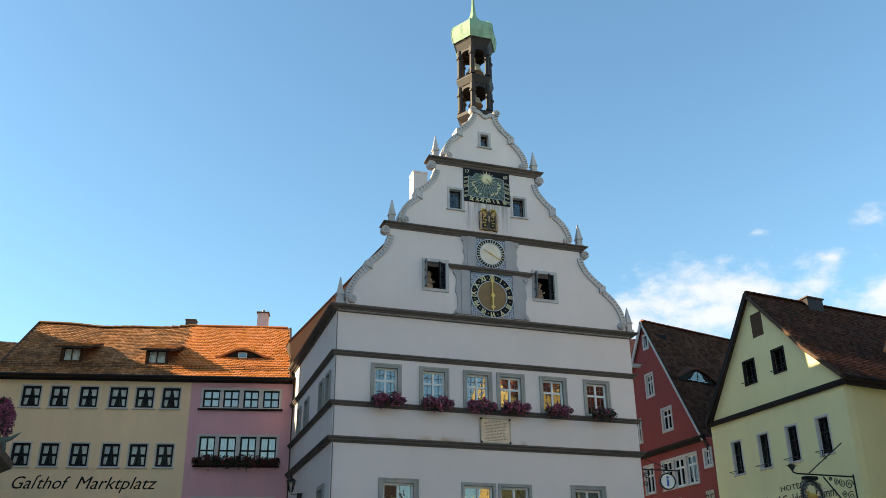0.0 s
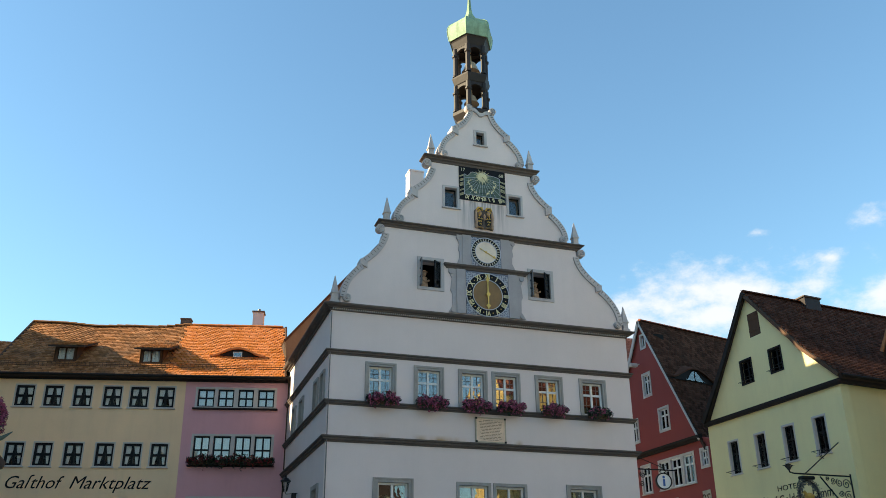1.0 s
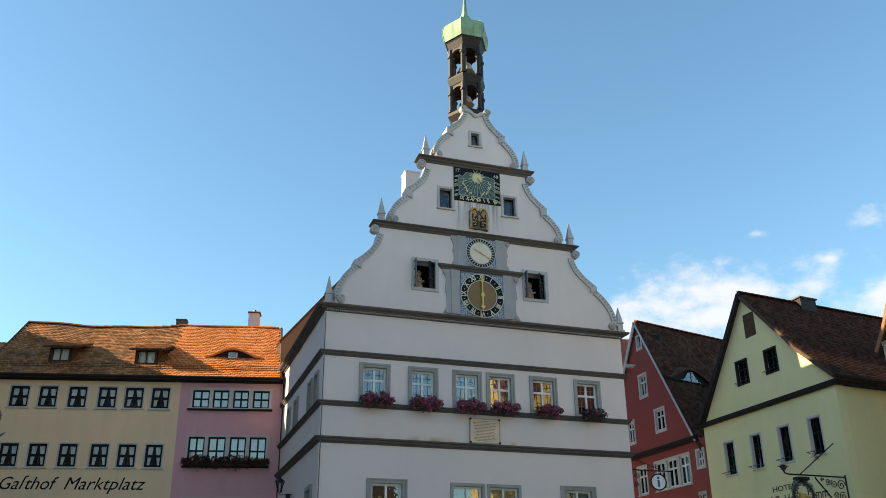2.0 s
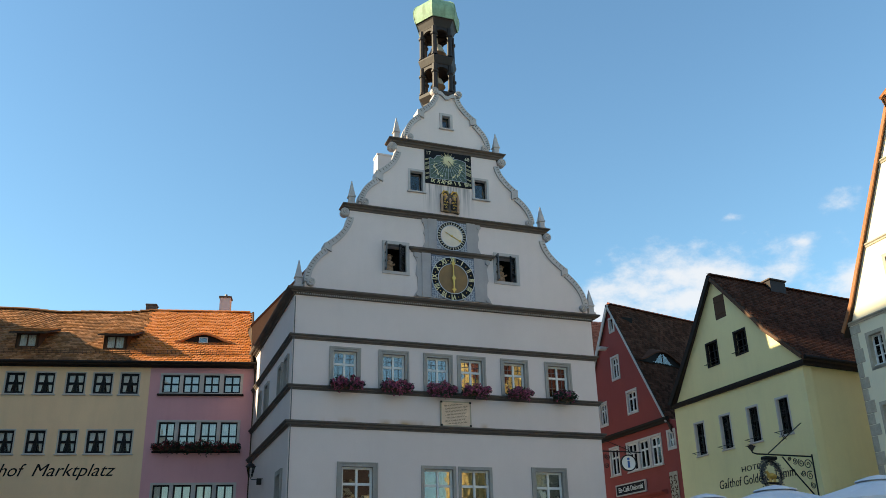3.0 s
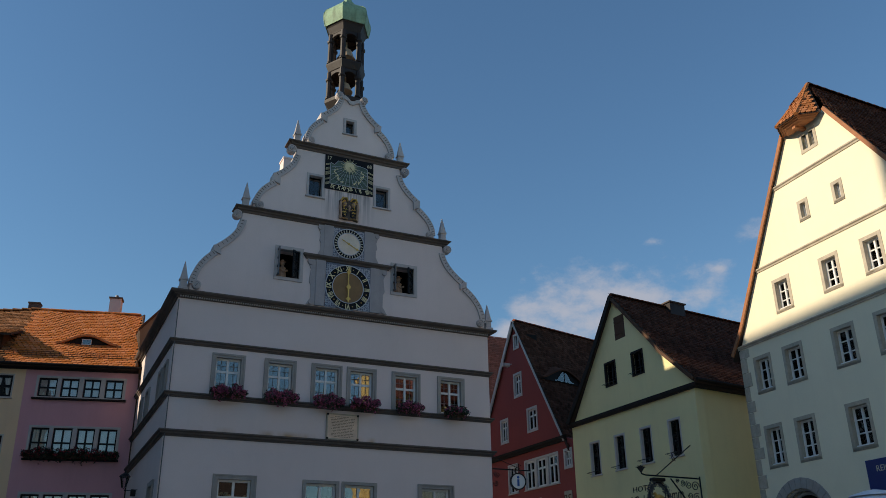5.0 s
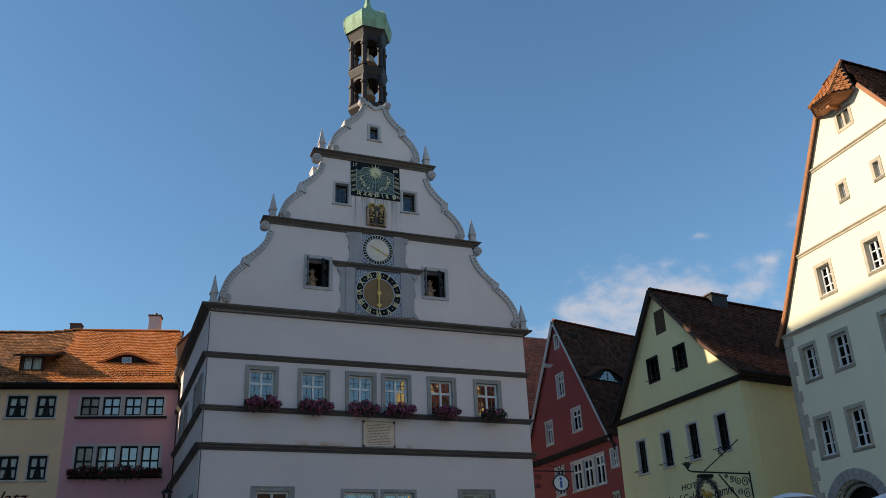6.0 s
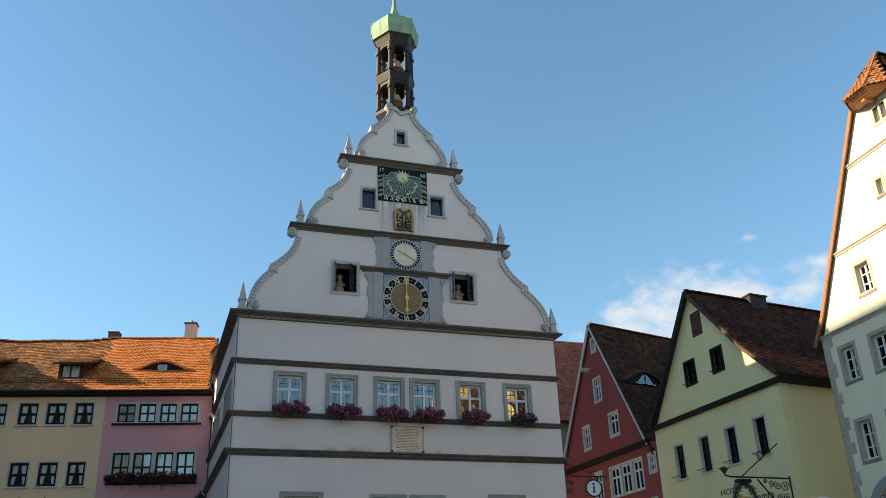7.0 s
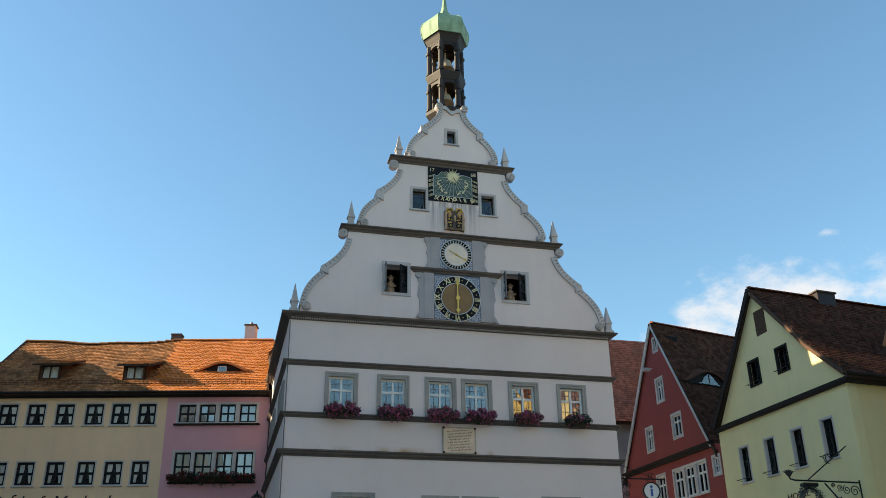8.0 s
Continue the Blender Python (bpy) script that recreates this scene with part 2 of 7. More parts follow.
MAT = {
    "white_plaster": surface("white_plaster", (0.755, 0.655, 0.635), 0.9, vary=0.06, grain=26, blotch=0.45, bump=0.12, stain=0.05, stain_colour=(0.36, 0.34, 0.31)),
    "rusty_plaster": surface("rusty_plaster", (0.755, 0.655, 0.635), 0.9, vary=0.06, grain=26, blotch=0.45, bump=0.12, stain=0.05, stain_colour=(0.36, 0.34, 0.31), drip=(-4.4, 1.2, 6.84, 6.66), drip_tone=(0.46, 0.27, 0.10), drip_scale=1.6),
    "gable_plaster": surface("gable_plaster", (0.755, 0.655, 0.635), 0.9, vary=0.07, grain=26, blotch=0.5, bump=0.12, stain=0.07, stain_colour=(0.33, 0.33, 0.33)),
    "gable_stained": surface("gable_stained", (0.755, 0.655, 0.635), 0.9, vary=0.07, grain=26, blotch=0.5, bump=0.12, stain=0.07, stain_colour=(0.33, 0.33, 0.33), drip=(-1.0, 1.0, 14.0, 15.25)),
    "grey_stone": surface("grey_stone", (0.375, 0.35, 0.325), 0.85, vary=0.20, grain=18, blotch=1.2, bump=0.2, stain=0.25, stain_colour=(0.12, 0.115, 0.11)),
    "pale_stone": surface("pale_stone", (0.52, 0.48, 0.475), 0.85, vary=0.15, grain=18, blotch=1.6, bump=0.2, stain=0.3, stain_colour=(0.20, 0.20, 0.20)),
    "string_stone": surface("string_stone", (0.130, 0.106, 0.094), 0.85, spec=0.3, vary=0.25, grain=14, blotch=1.0, bump=0.2, stain=0.3, stain_colour=(0.07, 0.065, 0.06)),
    # dark tone for the shade of carved grooves
    "groove_shade": surface("groove_shade", (0.10, 0.097, 0.095), 0.9, spec=0.2, vary=0.2),
    # sandstone darkened to brown; the balcony's shadow is put into its colour
    "shaded_sandstone": surface("shaded_sandstone", (0.15, 0.10, 0.07), 0.9, vary=0.3, grain=16, blotch=2.4, bump=0.35, stain=0.3),
    "dusty_leaf": surface("dusty_leaf", (0.10, 0.135, 0.115), 0.8, vary=0.3, grain=20, blotch=5, bump=0.2),
    "sandstone": surface("sandstone", (0.50, 0.44, 0.345), 0.9, vary=0.22, grain=16, blotch=2.4, bump=0.35, stain=0.3, stain_colour=(0.16, 0.14, 0.11)),
    "yellow_plaster": surface("yellow_plaster", (0.92, 0.65, 0.41), 0.92, vary=0.07, grain=24, blotch=0.5, stain=0.12, stain_colour=(0.38, 0.31, 0.18)),
    "pink_plaster": surface("pink_plaster", (0.74, 0.385, 0.42), 0.92, vary=0.07, grain=24, blotch=0.5, stain=0.12, stain_colour=(0.36, 0.19, 0.17)),
    "red_plaster": surface("red_plaster", (0.31, 0.060, 0.052), 0.92, vary=0.09, grain=24, blotch=0.6, stain=0.12, stain_colour=(0.12, 0.025, 0.022)),
    "lime_plaster": surface("lime_plaster", (0.87, 0.77, 0.42), 0.92, vary=0.06, grain=24, blotch=0.5, stain=0.10, stain_colour=(0.42, 0.39, 0.20)),
    "cream_plaster": surface("cream_plaster", (0.86, 0.78, 0.58), 0.92, vary=0.05, grain=24, blotch=0.4, stain=0.08, stain_colour=(0.5, 0.47, 0.36)),
    "ochre_plaster": surface("ochre_plaster", (0.62, 0.45, 0.17), 0.92, vary=0.08, grain=24, blotch=0.5),
    "ochre_dull": surface("ochre_dull", (0.25, 0.185, 0.12), 0.92, vary=0.15, grain=20, blotch=0.8, stain=0.2),
    "tile_orange": surface("tile_orange", (0.69, 0.225, 0.046), 0.85, vary=0.12, grain=9, blotch=0.8, bump=0.2, island=0.14),
    "tile_weathered": surface("tile_weathered", (0.46, 0.195, 0.068), 0.9, spec=0.3, vary=0.42, grain=9, blotch=0.9, bump=0.25, island=0.42, moss=0.6),
    "tile_brown": surface("tile_brown", (0.120, 0.046, 0.026), 0.95, spec=0.08, vary=0.3, grain=9, blotch=0.8, bump=0.25, island=0.45, moss=0.3),
    "tile_red": surface("tile_red", (0.24, 0.062, 0.033), 0.9, vary=0.25, grain=9, blotch=0.8, bump=0.25, island=0.35, moss=0.35),
    "tile_rust": surface("tile_rust", (0.46, 0.17, 0.05), 0.88, vary=0.2, grain=9, blotch=0.8, bump=0.25, island=0.30, moss=0.15),
    "roof_bed": surface("roof_bed", (0.06, 0.036, 0.025), 0.95, vary=0.3, grain=8),
    "turret_wood": surface("turret_wood", (0.026, 0.019, 0.018), 0.6, spec=0.35, vary=0.3, grain=20, blotch=2, bump=0.2, spread=(1, 1, 0.15)),
    "dark_wood": surface("dark_wood", (0.02, 0.015, 0.013), 0.75, spec=0.25, vary=0.3, grain=20, blotch=2, bump=0.2, spread=(1, 1, 0.15)),
    "brown_wood": surface("brown_wood", (0.10, 0.052, 0.03), 0.75, spec=0.3, vary=0.3, grain=20, blotch=2, bump=0.2, spread=(1, 1, 0.15)),
    "red_wood": surface("red_wood", (0.36, 0.14, 0.052), 0.7, vary=0.25, grain=16, blotch=2, bump=0.15, spread=(0.3, 1, 1)),
    "black_frame": surface("black_frame", (0.007, 0.007, 0.009), 0.5, spec=0.25, vary=0.3, grain=20, bump=0.05),
    "white_paint": surface("white_paint", (0.76, 0.76, 0.75), 0.5, vary=0.08, grain=20, bump=0.05),
    "grey_paint": surface("grey_paint", (0.56, 0.515, 0.49), 0.6, vary=0.10, grain=20, bump=0.08),
    "pilaster_grey": surface("pilaster_grey", (0.40, 0.375, 0.385), 0.8, vary=0.12, grain=18, blotch=1.6, bump=0.12, stain=0.12, stain_colour=(0.2, 0.2, 0.2)),
    "iron": surface("iron", (0.022, 0.021, 0.021), 0.5, metal=0.6, vary=0.3, grain=40, bump=0.1),
    "lead": surface("lead", (0.15, 0.15, 0.155), 0.55, metal=0.5, vary=0.25, grain=20, bump=0.1),
    "copper_green": surface("copper_green", (0.27, 0.42, 0.27), 0.7, vary=0.35, grain=12, blotch=2.5, bump=0.12, stain=0.85, stain_colour=(0.07, 0.09, 0.05)),
    # bronze lightened so the bells look sunlit inside the arcade
    "sunlit_bronze": surface("sunlit_bronze", (0.62, 0.50, 0.36), 0.5, metal=0.3, vary=0.25, grain=14, blotch=3, bump=0.1),
    "gold": surface("gold", (0.75, 0.50, 0.13), 0.4, metal=0.55, vary=0.2, grain=30, bump=0.05),
    "bronze_face": surface("bronze_face", (0.25, 0.145, 0.055), 0.6, vary=0.2, grain=40, blotch=4, bump=0.05),
    "cream_face": surface("cream_face", (0.80, 0.68, 0.56), 0.6, vary=0.12, grain=30, blotch=4, bump=0.05),
    "dial_dark": surface("dial_dark", (0.010, 0.011, 0.015), 0.7, spec=0.2, vary=0.25, grain=30, blotch=4, bump=0.05),
    "dial_pale": surface("dial_pale", (0.52, 0.55, 0.62), 0.8, vary=0.15, grain=24, blotch=5, bump=0.1),
    "dial_blue": surface("dial_blue", (0.16, 0.19, 0.26), 0.75, vary=0.2, grain=24, blotch=5, bump=0.1),
    "sundial_green": surface("sundial_green", (0.10, 0.155, 0.13), 0.8, vary=0.45, grain=30, blotch=3.5, bump=0.08),
    "sun_yellow": surface("sun_yellow", (0.74, 0.68, 0.42), 0.8, vary=0.2, grain=30, blotch=6, bump=0.05),
    "ivory": surface("ivory", (0.62, 0.58, 0.44), 0.8, vary=0.15, grain=30, blotch=5, bump=0.05),
    "plaque": surface("plaque", (0.80, 0.61, 0.46), 0.8, vary=0.15, grain=20, blotch=4, bump=0.1),
    "ink": surface("ink", (0.025, 0.018, 0.016), 0.8, spec=0.2, vary=0.25, grain=40, bump=0.02),
    "fabric_white": surface("fabric_white", (0.88, 0.88, 0.86), 0.9, vary=0.1, grain=60, bump=0.1),
    "canopy_white": surface("canopy_white", (0.70, 0.72, 0.78), 0.85, vary=0.06, grain=40, blotch=1.2, bump=0.08),
    "sign_blue": surface("sign_blue", (0.012, 0.03, 0.16), 0.5, vary=0.12, grain=12, bump=0.03),
    "info_blue": surface("info_blue", (0.02, 0.10, 0.35), 0.5, vary=0.1, grain=12, bump=0.02),
    # near-black: the darkness of unlit rooms is put into this colour
    "unlit_room": surface("unlit_room", (0.022, 0.02, 0.019), 0.9, spec=0.2, vary=0.3, grain=4, bump=0),
    "leaf": surface("leaf", (0.016, 0.034, 0.012), 0.6, vary=0.35, grain=30, island=0.5),
    "petal_pink": surface("petal_pink", (0.38, 0.085, 0.17), 0.7, vary=0.25, grain=30, island=0.5),
    "petal_red": surface("petal_red", (0.26, 0.018, 0.03), 0.7, vary=0.25, grain=30, island=0.5),
    "cobble": surface("cobble", (0.34, 0.31, 0.28), 0.85, vary=0.3, grain=7, blotch=0.6, bump=0.5),
    "figure": surface("figure", (0.50, 0.32, 0.21), 0.7, vary=0.35, grain=14, blotch=5, bump=0.1),
    "glass": glass_material("window_glass", 2.2),
    "clear_glass": glass_material("clear_window_glass", 1.52),
}

# ---- building helpers ----


def part(name, bm, material, parent, label=""):
    """One bmesh as one mesh object under a thing or part."""
    me = bpy.data.meshes.new(name)
    bmesh.ops.recalc_face_normals(bm, faces=bm.faces)
    bm.to_mesh(me)
    bm.free()
    me.materials.append(MAT[material])
    ob = new(name, me)
    if parent:
        ob.parent = parent
    if label:
        ob["label"] = label
    return ob


def raw(name, verts, faces, material, parent, label="", kind=""):
    me = bpy.data.meshes.new(name)
    me.from_pydata(verts, [], faces)
    me.materials.append(MAT[material])
    ob = new(name, me)
    if parent:
        ob.parent = parent
    if label:
        ob["label"] = label
    if kind:
        ob["kind"] = kind
    return ob


def thing(name, m, label, category, group="", kind=""):
    ob = new(name)
    ob.empty_display_size = 0.3
    ob.matrix_world = m
    return tagged(ob, label, category, group, kind)


def box(bm, x0, x1, y0, y1, z0, z1, bevel=0.0):
    vs = [bm.verts.new((x, y, z)) for x in (x0, x1) for y in (y0, y1) for z in (z0, z1)]
    fs = [bm.faces.new([vs[i] for i in f]) for f in ((0, 1, 3, 2), (4, 6, 7, 5), (0, 4, 5, 1), (2, 3, 7, 6), (0, 2, 6, 4), (1, 5, 7, 3))]
    if bevel:
        es = {e for f in fs for e in f.edges}
        bmesh.ops.bevel(bm, geom=list(es), offset=bevel, segments=1, affect="EDGES")
    return vs


def boxm(*args, bevel=0.0):
    bm = bmesh.new()
    box(bm, *args, bevel=bevel)
    return bm


def slab(outline, y0, y1, holes=(), bm=None):
    """A plate in the plane of a facade: outline of (x, z), with rectangular holes (x0, x1, z0, z1), from depth y0 to y1."""
    own = bmesh.new()
    edges = []
    for loop in [outline] + [[(a, c), (b, c), (b, d), (a, d)] for a, b, c, d in holes]:
        vs = [own.verts.new((x, y0, z)) for x, z in loop]
        edges += [own.edges.new((vs[i], vs[(i + 1) % len(vs)])) for i in range(len(vs))]
    bmesh.ops.triangle_fill(own, use_beauty=True, use_dissolve=False, edges=edges)
    got = bmesh.ops.extrude_face_region(own, geom=own.faces[:])
    bmesh.ops.translate(own, vec=(0, y1 - y0, 0), verts=[v for v in got["geom"] if isinstance(v, bmesh.types.BMVert)])
    if bm is None:
        return own
    tmp = bpy.data.meshes.new("tmp")
    bmesh.ops.recalc_face_normals(own, faces=own.faces)
    own.to_mesh(tmp)
    own.free()
    bm.from_mesh(tmp)
    bpy.data.meshes.remove(tmp)
    return bm


def lathe(bm, profile, n=16, centre=(0, 0), turn=0.0, sweep=None):
    """Rings of (radius, z) round an upright axis."""
    rings = []
    for r, z in profile:
        rings.append([bm.verts.new((centre[0] + r * math.cos(turn + 2 * math.pi * i / n), centre[1] + r * math.sin(turn + 2 * math.pi * i / n), z)) for i in range(n)])
    for a, b in zip(rings, rings[1:]):
        for i in range(n):
            bm.faces.new((a[i], a[(i + 1) % n], b[(i + 1) % n], b[i]))
    bm.faces.new(rings[0][::-1])
    bm.faces.new(rings[-1])
    return bm


def disc(bm, cx, cz, r, y0, y1, n=32, inner=0.0):
    """A round plate or ring in the plane of a facade."""
    def ring(rr, y):
        return [bm.verts.new((cx + rr * math.cos(2 * math.pi * i / n), y, cz + rr * math.sin(2 * math.pi * i / n))) for i in range(n)]
    a, b = ring(r, y0), ring(r, y1)
    if inner:
        c, d = ring(inner, y0), ring(inner, y1)
    for i in range(n):
        j = (i + 1) % n
        bm.faces.new((a[i], a[j], b[j], b[i]))
        if inner:
            bm.faces.new((c[i], d[i], d[j], c[j]))
            bm.faces.new((a[i], c[i], c[j], a[j]))
            bm.faces.new((b[i], b[j], d[j], d[i]))
    if not inner:
        bm.faces.new(a)
        bm.faces.new(b)
    return bm


def sweep(bm, profile, path):
    """A moulding: profile of (out, z) along a path of (x, y), mitred; out is to the right of the way."""
    rows = []
    for i, p in enumerate(path):
        p = Vector(p)
        d0 = (p - Vector(path[i - 1])).normalized() if i else None
        d1 = (Vector(path[i + 1]) - p).normalized() if i + 1 < len(path) else None
        d0, d1 = d0 or d1, d1 or d0
        n0, n1 = Vector((d0.y, -d0.x)), Vector((d1.y, -d1.x))
        m = (n0 + n1)
        m = m / max(1e-6, m.dot(n0))
        rows.append([bm.verts.new((p.x + m.x * o, p.y + m.y * o, z)) for o, z in profile])
    for a, b in zip(rows, rows[1:]):
        for i in range(len(profile) - 1):
            bm.faces.new((a[i], b[i], b[i + 1], a[i + 1]))
    for r in (rows[0], rows[-1]):
        if len(r) > 2:
            bm.faces.new(r)
    return bm


def tube(bm, pts, r, n=6):
    rows = []
    for i, p in enumerate(pts):
        p = Vector(p)
        d = (Vector(pts[min(i + 1, len(pts) - 1)]) - Vector(pts[max(i - 1, 0)])).normalized()
        s = d.cross(Vector((0.31, 0.87, 0.38))).normalized()
        t = d.cross(s)
        rr = r[i] if isinstance(r, (list, tuple)) else r
        rows.append([bm.verts.new(p + (s * math.cos(2 * math.pi * k / n) + t * math.sin(2 * math.pi * k / n)) * rr) for k in range(n)])
    for a, b in zip(rows, rows[1:]):
        for k in range(n):
            bm.faces.new((a[k], a[(k + 1) % n], b[(k + 1) % n], b[k]))
    bm.faces.new(rows[0][::-1])
    bm.faces.new(rows[-1])
    return bm


def bezier(p0, p1, p2, n=8):
    return [((1 - t) ** 2 * p0[0] + 2 * t * (1 - t) * p1[0] + t * t * p2[0], (1 - t) ** 2 * p0[1] + 2 * t * (1 - t) * p1[1] + t * t * p2[1]) for t in (i / n for i in range(n + 1))]


def letters(name, text, size, material, parent, m, label="", squash=1.0, shear=0.0, depth=0.006, bold=0.0):
    """Writing as a mesh, standing in the plane of a facade (read from -y)."""
    cu = bpy.data.curves.new(name, "FONT")
    cu.body, cu.size, cu.extrude, cu.shear = text, size, depth, shear
    cu.align_x, cu.align_y = "CENTER", "CENTER"
    cu.resolution_u, cu.offset = 3, bold
    tmp = bpy.data.objects.new(name, cu)
    scene.collection.objects.link(tmp)
    me = bpy.data.meshes.new_from_object(tmp.evaluated_get(bpy.context.evaluated_depsgraph_get()))
    bpy.data.objects.remove(tmp)
    me.transform(Matrix.Diagonal((squash, 1, 1, 1)))
    me.transform(m @ pose(0, 0, 0, 90, 0, 0))
    me.materials.clear()
    me.materials.append(MAT[material])
    ob = new(name, me)
    ob.parent = parent
    if label:
        ob["label"] = label
    return ob


def tiles(name, parent, material, o, along, up, width, length, keep=None, tw=0.18, row=0.16, label="", sag=None, seed=1):
    """Plain tiles in courses on a slope: o is the eave corner, along the eave, up the slope. Each tile is a tilted plate with a rounded end."""
    rng = random.Random(seed)
    o, along, up = Vector(o), Vector(along).normalized(), Vector(up).normalized()
    nrm = along.cross(up).normalized()
    if nrm.z < 0:
        nrm = -nrm
    verts, faces = [], []
    rows, cols = int(length / row) + 1, int(width / tw) + 1
    for r in range(rows):
        for c in range(-1, cols):
            u = (c + 0.5 * (r % 2)) * tw
            s = r * row
            if u < -0.02 or u + tw > width + 0.02 or (keep and not keep(u + tw / 2, s + row / 2)):
                continue
            ju, js, jn = rng.uniform(-0.006, 0.006), rng.uniform(-0.012, 0.012), rng.uniform(0, 0.012)
            dz = sag(u, s) if sag else 0.0
            k = len(verts)
            lift, th = 0.031 + jn * 0.7, 0.016
            w = tw - 0.008
            shape = ((0.0, 0.055), (w * 0.22, 0.012), (w * 0.5, 0.0), (w * 0.78, 0.012), (w, 0.055))
            for a, b in shape:
                verts.append(o + along * (u + a + ju) + up * (s + b + js) + nrm * lift + Vector((0, 0, dz)))
            verts.append(o + along * (u + w + ju) + up * (s + row + 0.03) + nrm * 0.012 + Vector((0, 0, dz)))
            verts.append(o + along * (u + ju) + up * (s + row + 0.03) + nrm * 0.012 + Vector((0, 0, dz)))
            for a, b in shape:
                verts.append(o + along * (u + a + ju) + up * (s + b + js) + nrm * (lift - th - 0.012) + Vector((0, 0, dz)))
            faces.append((k, k + 1, k + 2, k + 3, k + 4, k + 5, k + 6))
            for i in range(4):
                faces.append((k + i, k + 7 + i, k + 8 + i, k + 1 + i))
    return raw(name, verts, faces, material, parent, label, "stuff")


def ridge_tiles(parent, p0, p1, material, r=0.13, step=0.36, sag=None):
    """Half-round ridge tiles, each a piece of its own."""
    p0, p1 = Vector(p0), Vector(p1)
    d = (p1 - p0)
    n = max(1, int(d.length / step))
    d.normalize()
    side = d.cross(Vector((0, 0, 1))).normalized()
    upv = side.cross(d)
    verts, faces = [], []
    for a, rr in ((0.0, r), (step + 0.04, r * 0.86)):
        for i in range(7):
            t = math.pi * i / 6
            verts.append(d * a + side * math.cos(t) * rr + upv * math.sin(t) * rr * 0.8)
    for i in range(6):
        faces.append((i, i + 1, i + 8, i + 7))
    faces.append(tuple(range(7)))
    me = bpy.data.meshes.new("ridge_tile")
    me.from_pydata(verts, [], faces)
    me.materials.append(MAT[material])
    for i in range(n):
        ob = new("ridge_tile", me)
        ob.parent = parent
        q = p0 + d * (i * step)
        if sag:
            q = q + Vector((0, 0, sag(i * step)))
        ob.location = q


def casement(parent, u0, u1, z0, z1, deep=0.14, frame="white_paint", surround="grey_stone", sw=0.12, leaves=2, bars=1, curtain="", sill=True, proud=0.03, fw=0.05, label="", transom=0.5, room=1.0, drop=0.0, glazing="clear_glass"):
    """A window in the opening u0..u1, z0..z1 of a facade that faces -y: frame, mullion, bars, panes, stone surround, sill, room and curtains."""
    bm = bmesh.new()
    y0, y1 = deep, deep + 0.06
    box(bm, u0, u0 + fw, y0, y1, z0, z1)
    box(bm, u1 - fw, u1, y0, y1, z0, z1)
    box(bm, u0 + fw, u1 - fw, y0, y1, z0, z0 + fw)
    box(bm, u0 + fw, u1 - fw, y0, y1, z1 - fw, z1)
    lw = (u1 - u0 - 2 * fw) / leaves
    for i in range(1, leaves):
        c = u0 + fw + lw * i
        box(bm, c - fw * 0.5, c + fw * 0.5, y0 - 0.012, y1, z0 + fw, z1 - fw)
    tz = z0 + (z1 - z0) * transom
    if bars:
        for b in range(bars):
            bz = z0 + (z1 - z0) * (b + 1) / (bars + 1) if bars > 1 else tz
            th = fw * 0.55 if bars == 1 else fw * 0.26
            for i in range(leaves):
                a = u0 + fw + lw * i + (fw * 0.5 if i else 0)
                e = u0 + fw + lw * (i + 1) - (fw * 0.5 if i < leaves - 1 else 0)
                box(bm, a, e, y0 + 0.008, y1 - 0.004, bz - th, bz + th)
    win = part("window", bm, frame, parent, label)
    ys = deep + 0.03
    for i in range(leaves):
        a = u0 + fw + lw * i + (fw * 0.5 if i else 0)
        e = u0 + fw + lw * (i + 1) - (fw * 0.5 if i < leaves - 1 else 0)
        levels = [z0 + fw] + [z0 + (z1 - z0) * (b + 1) / (bars + 1) if bars > 1 else tz for b in range(bars)] + [z1 - fw]
        for lo, hi in zip(levels, levels[1:]):
            pb = boxm(a, e, ys, ys + 0.006, lo, hi)
            tilt = Matrix.Translation(((a + e) / 2, ys, (lo + hi) / 2)) @ pose(0, 0, 0, random.uniform(-0.5, 0.5), 0, random.uniform(-0.6, 0.6)) @ Matrix.Translation((-(a + e) / 2, -ys, -(lo + hi) / 2))
            bmesh.ops.transform(pb, matrix=tilt, verts=pb.verts)
            p = part("pane", pb, glazing, win)
            p.visible_shadow = False
    if surround:
        sb = bmesh.new()
        o = sw
        slab([(u0 - o, z0 - (0 if sill else o)), (u1 + o, z0 - (0 if sill else o)), (u1 + o, z1 + o), (u0 - o, z1 + o)] if not sill else [(u0 - o, z0 - 0.02), (u1 + o, z0 - 0.02), (u1 + o, z1 + o), (u0 - o, z1 + o)], -proud, deep - 0.01, [(u0 + 0.004, u1 - 0.004, z0 + 0.004, z1 - 0.004)], bm=sb)
        part("surround", sb, surround, win, "dressed window surround")
    if sill:
        part("sill", boxm(u0 - sw - 0.04, u1 + sw + 0.04, -proud - 0.045, deep - 0.012, z0 - 0.072, z0 - 0.024, bevel=0.01), surround or frame, win)
    # open-fronted box behind the panes, its near-black colour standing for an unlit room
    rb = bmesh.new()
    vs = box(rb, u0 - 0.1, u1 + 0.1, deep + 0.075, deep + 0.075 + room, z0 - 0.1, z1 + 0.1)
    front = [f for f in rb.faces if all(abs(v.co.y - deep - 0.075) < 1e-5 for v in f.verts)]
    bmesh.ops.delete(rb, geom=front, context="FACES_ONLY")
    part("room_lining", rb, "unlit_room", win)
